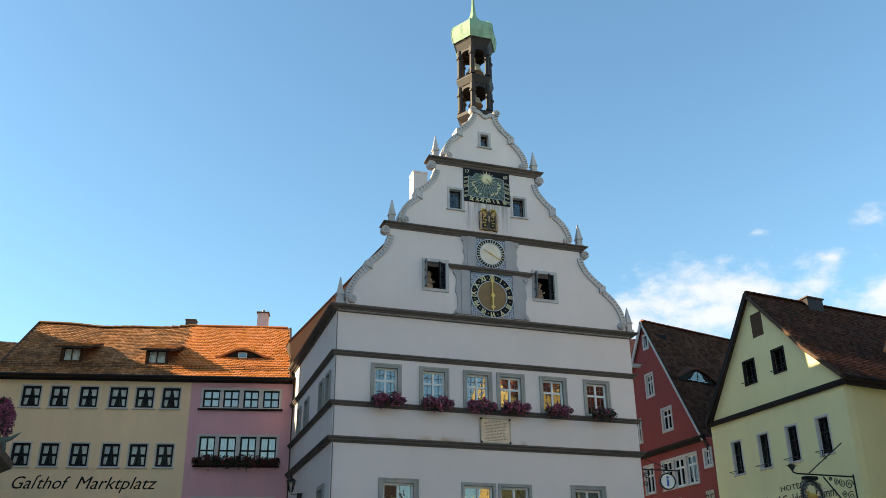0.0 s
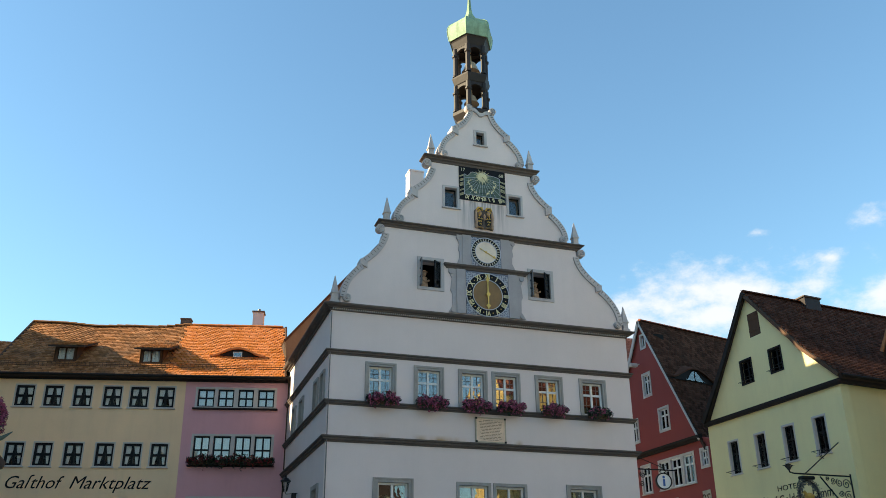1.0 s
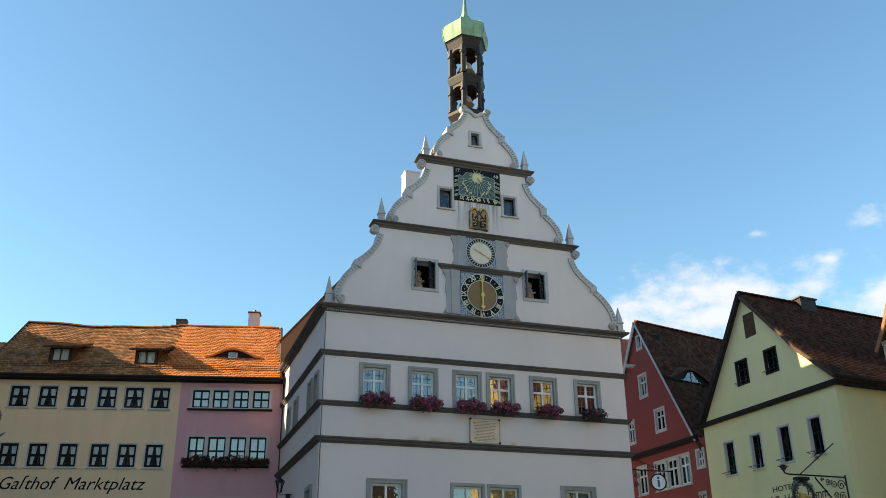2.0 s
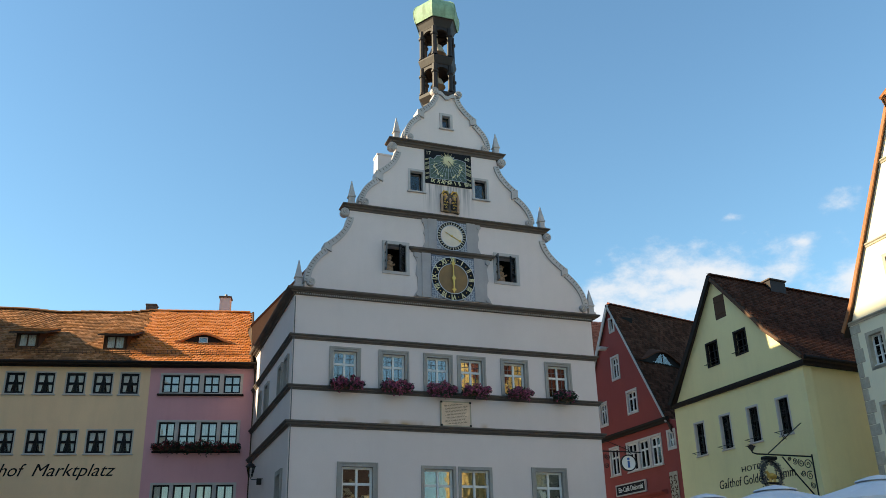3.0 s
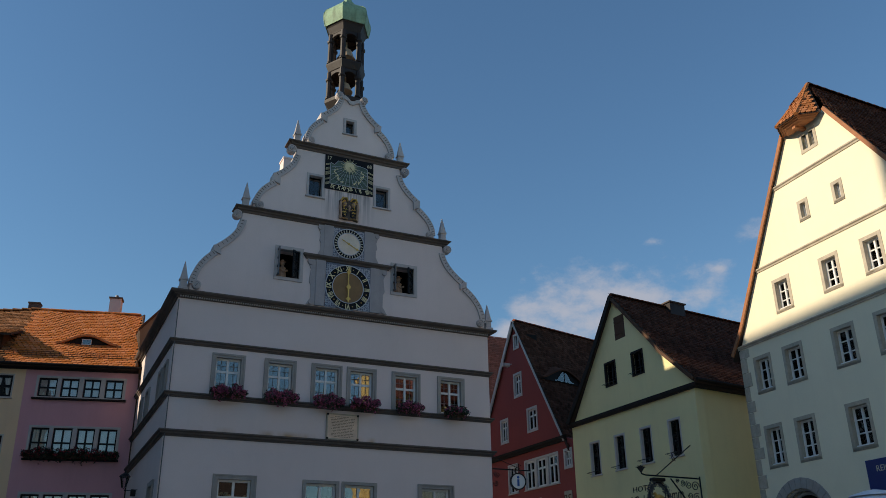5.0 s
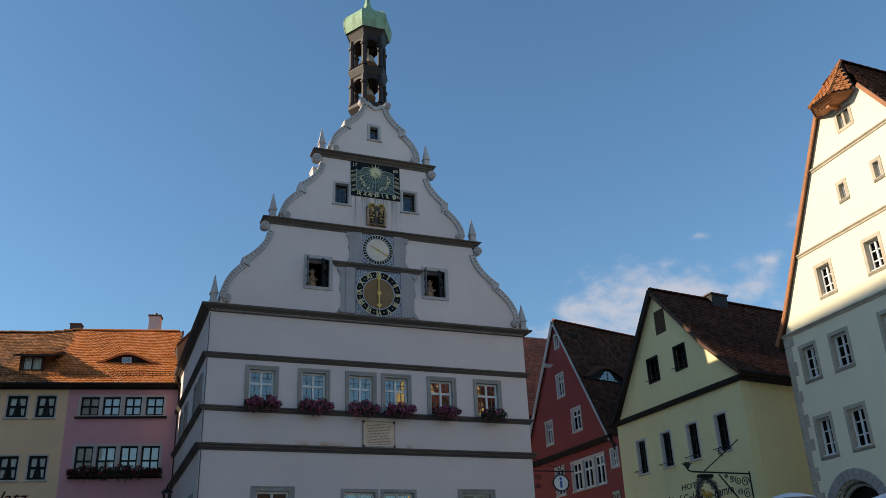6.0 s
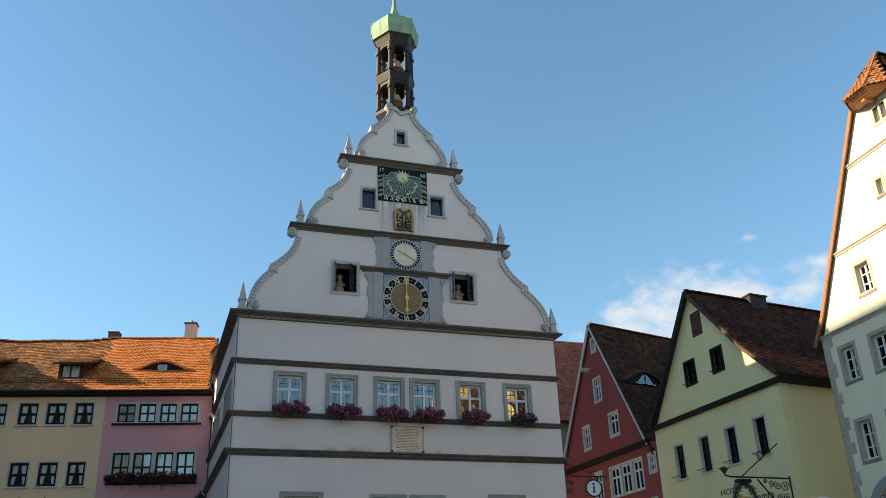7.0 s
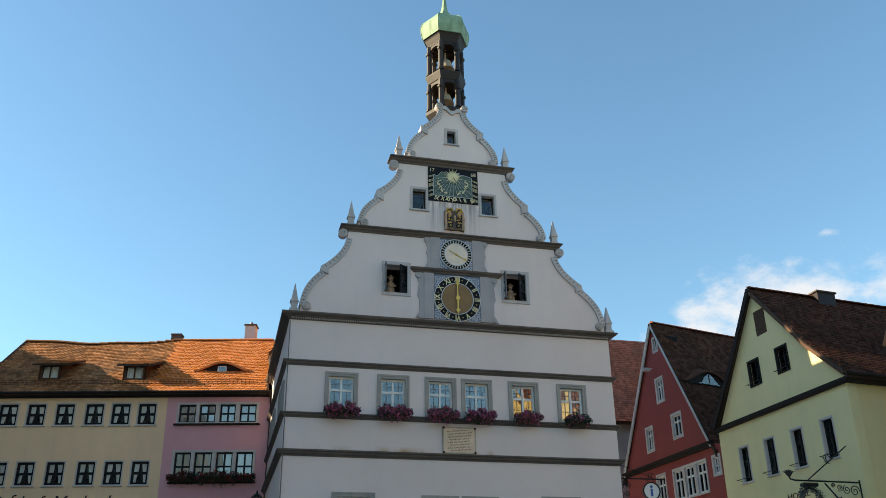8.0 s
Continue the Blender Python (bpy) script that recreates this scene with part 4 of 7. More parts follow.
# the two opened figure windows
for n, (a, b, z0, z1) in enumerate(((3.10, 3.84, 11.80, 12.78), (7.18, 7.95, 11.84, 12.80))):
    a, b = a - CX, b - CX
    sb = bmesh.new()
    slab([(a - 0.11, z0 - 0.10), (b + 0.11, z0 - 0.10), (b + 0.11, z1 + 0.11), (a - 0.11, z1 + 0.11)], -0.04, 0.16, [(a + 0.004, b - 0.004, z0 + 0.004, z1 - 0.004)], bm=sb)
    win = part("figure_window", sb, "pale_stone", hall, "opened dark window with a carved figure")
    # box behind the opening, coloured near-black in place of interior shade
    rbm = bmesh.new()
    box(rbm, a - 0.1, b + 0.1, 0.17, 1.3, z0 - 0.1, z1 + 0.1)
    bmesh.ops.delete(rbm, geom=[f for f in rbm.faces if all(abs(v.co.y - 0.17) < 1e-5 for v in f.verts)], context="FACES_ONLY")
    part("room_lining", rbm, "unlit_room", win)
    for s in (0, 1):
        cb = bmesh.new()
        wd = (b - a) / 2
        slab([(0, z0 + 0.01), (wd, z0 + 0.01), (wd, z1 - 0.01), (0, z1 - 0.01)], -0.02, 0.02, [(0.05, wd - 0.04, z0 + 0.07 + j * (z1 - z0 - 0.10) / 3, z0 + 0.02 + (j + 1) * (z1 - z0 - 0.10) / 3) for j in range(3)], bm=cb)
        # left leaf takes a lighter grey because it is lit; right stays black
        leaf = part("casement", cb, "lead" if s == 0 else "black_frame", win, "opened casement with three panes")
        leaf.matrix_local = pose(a, 0.10, 0, 0, 0, -94) if s == 0 else pose(b, 0.10, 0, 0, 0, 180 + 42)
        pn = part("pane", boxm(0.05, wd - 0.04, -0.003, 0.003, z0 + 0.07, z1 - 0.07), "glass", leaf)
        pn.visible_shadow = False
    fb = bmesh.new()
    fx = (a + b) / 2 - (0.12 if n == 0 else 0.05)
    lathe(fb, [(0.13, z0 - 0.05), (0.14, z0 + 0.2), (0.10, z0 + 0.38), (0.12, z0 + 0.46), (0.05, z0 + 0.51), (0.04, z0 + 0.53), (0.075, z0 + 0.58), (0.07, z0 + 0.66), (0.13, z0 + 0.68), (0.06, z0 + 0.71), (0.04, z0 + 0.75)], 12, (fx, 0.36))
    tube(fb, [(fx - 0.10, 0.34, z0 + 0.42), (fx + 0.02, 0.22, z0 + 0.28), (fx + 0.14, 0.20, z0 + 0.34)], 0.035, 6)
    fig = part("carved_figure", fb, "figure", None)
    fig.location = (CX, 0, 0)
    tagged(fig, "plain carved wooden figure standing in an open window", "statue", "window figures")

# ---- bell turret ----
TX, TY = 0.09, 1.1
SIDES, STEP = 6, math.pi / 3


def corner(r, i):
    return TX + r * math.cos(i * STEP), TY + r * math.sin(i * STEP)


tb = bmesh.new()
lathe(tb, [(0.46, 17.2), (0.62, 19.2), (0.79, 19.42), (0.79, 19.56), (0.68, 19.62)], SIDES, (TX, TY))
turret = part("bell_turret", tb, "turret_wood", hall, "open six-sided wooden bell turret with a green copper dome")
for z0, z1 in ((19.62, 20.80), (21.22, 22.55)):
    for i in range(SIDES):
        x, y = corner(0.64, i)
        cb = bmesh.new()
        lathe(cb, [(0.135, z0), (0.135, z0 + 0.06), (0.108, z0 + 0.10), (0.100, z1 - 0.42), (0.14, z1 - 0.38), (0.15, z1 - 0.32), (0.10, z1 - 0.30), (0.10, z1)], 8, (x, y))
        part("column", cb, "turret_wood", turret)
    # arches between the columns
    for i in range(SIDES):
        ab = bmesh.new()
        p, q = Vector(corner(0.67, i)), Vector(corner(0.67, i + 1))
        d = q - p
        L8 = d.length
        d.normalize()
        n8 = Vector((d.y, -d.x))
        arc = [(L8 / 2 + (L8 / 2 - 0.07) * math.cos(a), z1 - 0.30 + 0.20 * math.sin(a)) for a in (math.pi * k / 8 for k in range(9))]
        loop = [(0.0, z1 + 0.02), (0.0, z1 - 0.30), (0.07, z1 - 0.30)] + arc[::-1][1:-1] + [(L8 - 0.07, z1 - 0.30), (L8, z1 - 0.30), (L8, z1 + 0.02)]
        tmp = slab(loop, 0.0, 0.10)
        mt = Matrix(((d.x, -n8.x, 0, p.x), (d.y, -n8.y, 0, p.y), (0, 0, 1, 0), (0, 0, 0, 1)))
        bmesh.ops.transform(tmp, matrix=mt, verts=tmp.verts)
        me8 = bpy.data.meshes.new("tmp")
        tmp.to_mesh(me8)
        tmp.free()
        ab.from_mesh(me8)
        bpy.data.meshes.remove(me8)
        part("arch", ab, "turret_wood", turret)
cb = bmesh.new()
lathe(cb, [(0.66, 20.80), (0.70, 20.84), (0.80, 21.10), (0.80, 21.16), (0.70, 21.22)], SIDES, (TX, TY))
part("cornice", cb, "turret_wood", turret)
cb = bmesh.new()
lathe(cb, [(0.68, 22.55), (0.70, 22.60), (0.80, 22.82), (0.86, 22.90), (0.70, 22.95)], SIDES, (TX, TY))
part("cornice", cb, "turret_wood", turret)
db = bmesh.new()
DOME = [(0.90, 22.90), (0.94, 23.05), (0.97, 23.22), (0.985, 23.40), (0.96, 23.56), (0.89, 23.70), (0.76, 23.82), (0.58, 23.92), (0.42, 24.02), (0.30, 24.14), (0.21, 24.30)]
lathe(db, [(0.78, 22.93)] + DOME + [(0.145, 24.50), (0.10, 24.75), (0.07, 25.10), (0.05, 25.60), (0.02, 26.60)], SIDES, (TX, TY))
part("dome", db, "copper_green", turret, "streaked green copper onion dome")
for i in range(SIDES):
    rb = bmesh.new()
    tube(rb, [(TX + r * math.cos(i * STEP), TY + r * math.sin(i * STEP), z) for r, z in DOME], 0.018, 5)
    part("seam", rb, "copper_green", turret)
# bells; their sunlit look comes from the pale base colour
for z, r in ((22.0, 0.38), (20.45, 0.30)):
    bb = bmesh.new()
    lathe(bb, [(r, z - r * 1.1), (r * 0.85, z - r * 0.85), (r * 0.62, z - r * 0.2), (r * 0.55, z), (r * 0.3, z + r * 0.2), (0.04, z + r * 0.3), (0.03, z + 0.55)], 14, (TX, TY))
    part("bell", bb, "sunlit_bronze", turret, "bronze bell hanging in the turret, coloured pale as if sunlit")
bb = boxm(TX - 0.55, TX + 0.55, TY - 0.05, TY + 0.05, 22.42, 22.50)
part("bell_beam", bb, "dark_wood", turret)

# ---- clocks, sundial, arms and plaque on the white house ----


def console(x_in, x_out, z0, z1):
    """The scrolled side piece of a clock frame."""
    w = x_out - x_in
    pts = [(0, z1), (w * 0.95, z1), (w, z1 - 0.12), (w * 0.75, z1 - 0.22), (w * 0.55, z1 - 0.36), (w * 0.72, z1 - 0.50 * (z1 - z0)), (w * 0.52, z0 + 0.42 * (z1 - z0)), (w * 0.48, z0 + 0.25), (w * 0.8, z0 + 0.10), (w * 1.0, z0), (0, z0)]
    return [(x_in + p, z) for p, z in pts]


def clock(name, cx, cz, r, face_r, field, face_mat, label):
    t = thing(name, pose(CX + cx, 0, cz), label, "clock", "wall clocks")
    f0, f1, g0, g1 = field
    part("field", boxm(f0 - cx, f1 - cx, -0.05, -0.003, g0 - cz, g1 - cz), "dial_blue", t, "blue-grey scrollwork field")
    for sx in (-1, 1):
        for sz in (-1, 1):
            for k in range(25):
                bx, bz = sx * ((f1 - f0) / 2 - 0.05 - 0.078 * (k % 5)), sz * ((g1 - g0) / 2 - 0.05 - 0.078 * (k // 5))
                if math.hypot(bx, bz) > r + 0.03:
                    ob = bmesh.new()
                    turn = 1 if (k % 5 + k // 5) % 2 else -1
                    tube(ob, [(bx + 0.038 * (1 - j / 12) * math.cos(turn * j * 0.75 + k), -0.052, bz + 0.038 * (1 - j / 12) * math.sin(turn * j * 0.75 + k)) for j in range(11)], 0.011, 4)
                    part("scrollwork", ob, "dial_pale", t)
    bm = bmesh.new()
    disc(bm, 0, 0, r, -0.085, -0.045, 48, inner=face_r)
    part("hour_ring", bm, "dial_dark", t)
    bm = bmesh.new()
    disc(bm, 0, 0, r + 0.015, -0.095, -0.05, 48, inner=r - 0.012)
    disc(bm, 0, 0, face_r + 0.012, -0.095, -0.05, 48, inner=face_r - 0.012)
    part("rim", bm, "dial_pale", t)
    bm = bmesh.new()
    disc(bm, 0, 0, face_r, -0.075, -0.04, 40)
    part("face", bm, face_mat, t)
    return t


c1 = clock("wall_clock", 0.06, 11.73, 0.785, 0.545, (4.74 - CX, 6.32 - CX, 10.995, 12.56), "bronze_face", "round clock with a bronze face and gold Roman numerals")
for i, s in enumerate(("XII", "I", "II", "III", "IIII", "V", "VI", "VII", "VIII", "IX", "X", "XI")):
    a = math.radians(30 * i)
    letters("numeral", s, 0.27, "sun_yellow", c1, Matrix.Translation((0.672 * math.sin(a), -0.09, 0.672 * math.cos(a))) @ pose(0, 0, 0, 0, 30 * i, 0), squash=0.80 if len(s) < 3 else 0.60, depth=0.008, bold=0.006)
    db = bmesh.new()
    disc(db, 0.672 * math.sin(a + 0.26), 0.672 * math.cos(a + 0.26), 0.018, -0.092, -0.08, 8)
    part("stud", db, "gold", c1)


def hand(parent, ang, length, wide, material="gold", y=-0.12):
    bm = bmesh.new()
    slab([(-wide * 0.5, -0.10), (wide * 0.5, -0.10), (wide * 0.35, length * 0.62), (wide * 1.6, length * 0.74), (wide * 0.5, length * 0.84), (0, length), (-wide * 0.5, length * 0.84), (-wide * 1.6, length * 0.74), (-wide * 0.35, length * 0.62)], -0.01, 0.01, bm=bm)
    disc(bm, 0, 0, wide * 1.3, -0.02, 0.02, 14)
    bmesh.ops.transform(bm, matrix=Matrix.Translation((0, y, 0)) @ pose(0, 0, 0, 0, ang, 0), verts=bm.verts)
    return part("clock_hand", bm, material, parent)


hand(c1, 0, 0.74, 0.045)
hand(c1, 180, 0.56, 0.055, y=-0.145)
c2 = clock("wall_clock", 0.045, 13.31, 0.545, 0.405, (4.94 - CX, 6.07 - CX, 12.77, 13.86), "cream_face", "smaller round dial with a pale face and dark ring")
for i in range(31):
    a = 2 * math.pi * i / 31
    bm = bmesh.new()
    slab([(-0.020, -0.038), (0.012, -0.045), (0.020, 0.038), (-0.006, 0.045)], -0.092, -0.08, bm=bm)
    bmesh.ops.transform(bm, matrix=pose(0, 0, 0, 0, math.degrees(a), 0) @ Matrix.Translation((0, 0, 0.472)), verts=bm.verts)
    part("mark", bm, "ivory", c2)
hand(c2, 118, 0.46, 0.028, "gold", -0.10)
hand(c2, 298, 0.30, 0.014, "gold", -0.10)

for s in (-1, 1):
    o = 0.06
    frame_b = bmesh.new()
    slab([(o + s * x, z) for x, z in ((0.80, 10.98), (1.12, 10.98), (1.12, 12.58), (0.80, 12.58))], -0.07, 0.0, bm=frame_b)
    part("clock_pilaster", frame_b, "pilaster_grey", hall, "flat grey pilaster beside the clock")
    frame_b = bmesh.new()
    slab([(o + s * x, z) for x, z in ((0.56, 12.76), (0.88, 12.76), (0.88, 13.90), (0.56, 13.90))], -0.06, 0.0, bm=frame_b)
    part("clock_pilaster", frame_b, "pilaster_grey", hall, "flat grey pilaster beside the dial")
for s in (-1, 1):
    cb = bmesh.new()
    slab([(0.06 + s * x, z) for x, z in console(1.12, 1.42, 10.98, 12.58)], -0.04, 0.0, bm=cb)
    disc(cb, 0.06 + s * 1.31, 12.46, 0.09, -0.08, -0.03, 16)
    disc(cb, 0.06 + s * 1.27, 11.06, 0.07, -0.08, -0.03, 16)
    part("console", cb, "pilaster_grey", hall, "grey scrolled console beside the clock")
    cb = bmesh.new()
    slab([(0.06 + s * x, z) for x, z in console(0.88, 1.10, 12.76, 13.88)], -0.04, 0.0, bm=cb)
    disc(cb, 0.06 + s * 1.03, 13.77, 0.075, -0.07, -0.03, 16)
    part("console", cb, "pilaster_grey", hall, "grey scrolled console beside the dial")
lb = bmesh.new()
sweep(lb, [(0.0, 12.58), (0.06, 12.58), (0.08, 12.63), (0.15, 12.67), (0.17, 12.73), (0.0, 12.77)], [(-1.36, 0.02), (-1.36, 0), (1.48, 0), (1.48, 0.02)])
part("ledge", lb, "string_stone", hall, "dark ledge over the main clock")

# sundial
sd = thing("sundial", pose(CX, 0, 15.96), "painted sundial with a black border and a green field", "sundial")
part("panel", boxm(-0.90, 0.90, -0.03, -0.003, -0.66, 0.68), "dial_dark", sd, "black painted border")
fb = bmesh.new()
swell = [(0.67 - 0.137 * k, 0.46 + 0.05 * math.sin(k * 1.9) - (0.10 if k in (0, 1, 9, 10) else 0)) for k in range(11)]
slab([(-0.70, -0.43), (0.67, -0.43)] + swell, -0.036, -0.03, bm=fb)
part("field", fb, "sundial_green", sd, "weathered grey-green field")
eb = bmesh.new()
for a, b, c, d in ((-0.715, -0.70, -0.445, 0.36), (0.67, 0.685, -0.445, 0.36), (-0.70, 0.67, -0.445, -0.43)):
    box(eb, a, b, -0.04, -0.03, c, d)
tube(eb, [(x, -0.036, z + 0.008) for x, z in swell], 0.010, 4)
part("border_line", eb, "dial_pale", sd)
sb = bmesh.new()
disc(sb, 0.0, 0.34, 0.15, -0.046, -0.036, 24)
for i in range(28):
    a = 2 * math.pi * i / 28
    ln = 0.34 if i % 2 else 0.25
    c, s = math.cos(a), math.sin(a)
    slab([(0.13 * c - 0.02 * s, 0.34 + 0.13 * s + 0.02 * c), (0.13 * c + 0.02 * s, 0.34 + 0.13 * s - 0.02 * c), (ln * c, 0.34 + ln * s)], -0.044, -0.036, bm=sb)
part("painted_sun", sb, "sun_yellow", sd, "pale yellow painted sun")
hb = bmesh.new()
for i in range(15):
    a = math.radians(190 + 160 * i / 14)
    c, s = math.cos(a), math.sin(a)
    far = min(0.66 / max(0.01, abs(c)), 0.74 / max(0.01, -s))
    tube(hb, [(0.30 * c, -0.037, 0.34 + 0.30 * s), (far * c, -0.037, 0.34 + far * s)], 0.006, 4)
part("hour_lines", hb, "dial_pale", sd)
vb = bmesh.new()
for q in (0.20, 0.34, 0.50):
    tube(vb, [(x * 0.066 - 0.01, -0.037, 0.30 - q - 0.25 * math.cos(x * 0.13) * q) for x in range(-9, 10)], 0.006, 4)
part("date_lines", vb, "dial_dark", sd)
zb = bmesh.new()
rng = random.Random(8)
for i in range(24):
    a = math.pi * (-0.10 + 1.20 * i / 23)
    if 0.40 < i / 23 < 0.60:
        continue
    x, z = -0.02 - 0.50 * math.cos(a), 0.06 - 0.40 * math.sin(a)
    for k in range(3):
        dx, dz, w = rng.uniform(-0.05, 0.05), rng.uniform(-0.04, 0.04), rng.uniform(0.012, 0.030)
        slab([(x + dx - w, z + dz - w), (x + dx + w, z + dz - w * 0.4), (x + dx + w * 0.5, z + dz + w), (x + dx - w * 0.6, z + dz + w * 0.8)], -0.043 - 0.002 * k, -0.036, bm=zb)
tagged(part("zodiac_ring", zb, "sun_yellow", sd, "ring of small faded yellow marks"), kind="stuff")
for s in (-1, 1):
    for i, k in enumerate((3, 2, 4, 3, 2)):
        z = -0.52 + i * 0.19
        x0, x1 = (-0.88, -0.73) if s < 0 else (0.70, 0.88)
        tb = bmesh.new()
        for j in range(k):
            slab([(x0, z + 0.036 * j), (x1, z + 0.036 * j - s * 0.06), (x1, z + 0.036 * j - s * 0.06 + 0.013), (x0, z + 0.036 * j + 0.013)], -0.036, -0.029, bm=tb)
        part("hour_mark", tb, "sun_yellow", sd)
for x, sgl in ((-0.60, "IX"), (-0.38, "X"), (-0.20, "XI"), (0.03, "XII"), (0.25, "I"), (0.42, "II"), (0.68, "III")):
    letters("numeral", sgl, 0.21, "sun_yellow", sd, Matrix.Translation((x, -0.034, -0.545)) @ pose(0, 0, 0, 0, 14 if x < 0 else -22, 0), squash=0.78, bold=0.006)
letters("year_mark", "17", 0.19, "ivory", sd, Matrix.Translation((-0.76, -0.034, 0.54)))
letters("year_mark", "68", 0.19, "ivory", sd, Matrix.Translation((0.74, -0.034, 0.50)))
gb = bmesh.new()
tube(gb, [(0, -0.04, 0.34), (0, -0.42, -0.05)], 0.010, 6)
part("gnomon", gb, "iron", sd)

# coat of arms
arms = thing("coat_of_arms", pose(CX + 0.01, 0, 14.62), "weathered carved coat of arms, dark with gilded helmets and mantling", "relief")
ab = bmesh.new()
slab([(-0.34, -0.36), (-0.10, -0.40), (0.12, -0.38), (0.34, -0.42), (0.36, 0.10), (0.33, 0.34), (0.20, 0.42), (0.0, 0.36), (-0.22, 0.43), (-0.35, 0.30)], -0.05, 0, bm=ab)
part("backing", ab, "string_stone", arms)
for s in (-1, 1):
    ab = bmesh.new()
    tube(ab, [(s * 0.31, -0.08, -0.40), (s * 0.30, -0.11, -0.18), (s * 0.32, -0.11, 0.05), (s * 0.30, -0.10, 0.26)], [0.05, 0.045, 0.05, 0.04], 7)
    part("supporter", ab, "figure", arms, "worn carved supporter")
    for k, (x0, z0, x1, z1) in enumerate(((0.30, 0.30, 0.16, 0.41), (0.16, 0.41, 0.05, 0.30), (0.26, 0.22, 0.12, 0.28), (0.10, 0.20, 0.20, 0.06))):
        ab = bmesh.new()
        tube(ab, [(s * x0, -0.09, z0), (s * (x0 + x1) / 2, -0.13, (z0 + z1) / 2 + 0.04), (s * x1, -0.09, z1)], [0.024, 0.04, 0.02], 6)
        part("mantling", ab, "gold", arms, "gilded curl")
    ab = bmesh.new()
    lathe(ab, [(0.03, 0.10), (0.065, 0.13), (0.07, 0.20), (0.04, 0.26), (0.01, 0.28)], 9, (s * 0.16, -0.09))
    part("helmet", ab, "figure", arms, "small carved helmet")
    ab = bmesh.new()
    slab([(s * x, z) for x, z in ((0.05, 0.04), (0.26, 0.08), (0.27, -0.16), (0.17, -0.34), (0.06, -0.26))], -0.10, -0.05, bm=ab)
    part("shield", ab, "turret_wood", arms, "dark weathered shield")
    for k, (x, z) in enumerate(((0.11, -0.02), (0.20, 0.0), (0.14, -0.12), (0.21, -0.13), (0.15, -0.23))):
        ab = bmesh.new()
        tube(ab, [(s * (x - 0.03), -0.105, z - 0.03), (s * x, -0.115, z + 0.02), (s * (x + 0.03), -0.105, z - 0.02)], 0.016, 5)
        part("charge", ab, "gold", arms)
ab = bmesh.new()
lathe(ab, [(0.02, -0.10), (0.045, -0.06), (0.03, 0.02), (0.05, 0.06), (0.03, 0.13), (0.01, 0.15)], 8, (0, -0.12))
part("figure", ab, "figure", arms, "small worn figure between the shields")
for x0, x1 in ((-0.3, -0.04), (0.04, 0.3)):
    ab = bmesh.new()
    tube(ab, [(x0, -0.09, -0.38), ((x0 + x1) / 2, -0.11, -0.36), (x1, -0.09, -0.39)], 0.03, 6)
    part("scroll", ab, "bronze_face", arms)

# plaque with worn lettering
pq = thing("plaque", pose(CX + 0.035, 0, 7.08), "cream stone plaque with lines of worn dark lettering", "plaque")
part("slab", boxm(-0.52, 0.52, -0.055, -0.002, -0.40, 0.40, bevel=0.015), "plaque", pq)
bm = bmesh.new()
slab([(-0.53, -0.41), (0.53, -0.41), (0.53, 0.41), (-0.53, 0.41)], -0.065, -0.003, [(-0.49, 0.49, -0.37, 0.37)], bm=bm)
part("frame", bm, "sandstone", pq)
for sx in (-1, 1):
    for sz in (-1, 1):
        part("bolt", boxm(sx * 0.50 - 0.03, sx * 0.50 + 0.03, -0.085, -0.05, sz * 0.375 - 0.03, sz * 0.375 + 0.03), "iron", pq)
rng = random.Random(3)
for k in range(14):
    half = 0.43 * (0.6 if k in (0, 13) else 0.95 - 0.25 * rng.random())
    x = -half
    while x < half:
        w = rng.uniform(0.03, 0.12)
        part("text_bar", boxm(x, min(half, x + w), -0.058, -0.05, 0.31 - k * 0.048 - 0.006, 0.31 - k * 0.048 + 0.006), "brown_wood", pq)
        x += w + 0.026

# flower boxes under the upper windows
for i, c in enumerate(UPPER):
    flower_box(pose(CX + c + 0.0, -0.13, 7.66 if i < 4 else 7.66), (1.04, 1.02, 0.98, 0.96, 0.88, 0.86)[i], (900, 1000, 1000, 900, 700, 260)[i], "window box of trailing pink geraniums on the white house" if i < 5 else "sparser window box of green leaves and few blossoms", hang=(0.12, 0.13, 0.15, 0.14, 0.09, 0.07)[i], seed=11 + i)

# ---- pitched-roof helpers ----


def roof_plate(parent, pts, y0, y1, thick, material, label="", name="roof"):
    """A roof skin whose section (x, z) runs over the ridge, from depth y0 to y1."""
    bm = bmesh.new()
    low = [(x, z - thick) for x, z in reversed(pts)]
    slab(list(pts) + low, y0, y1, bm=bm)
    return part(name, bm, material, parent, label)


def tile_slope(parent, a, b, y0, y1, material, seed, tw=0.19, row=0.17, keep=None):
    """Tiles on the slope from the section point a (low) to b (high), between two depths."""
    d = Vector((b[0] - a[0], 0, b[1] - a[1]))
    return tiles("roof_tiles", parent, material, (a[0], y0, a[1]), (0, 1, 0), d, y1 - y0, d.length, keep=keep, tw=tw, row=row, seed=seed)


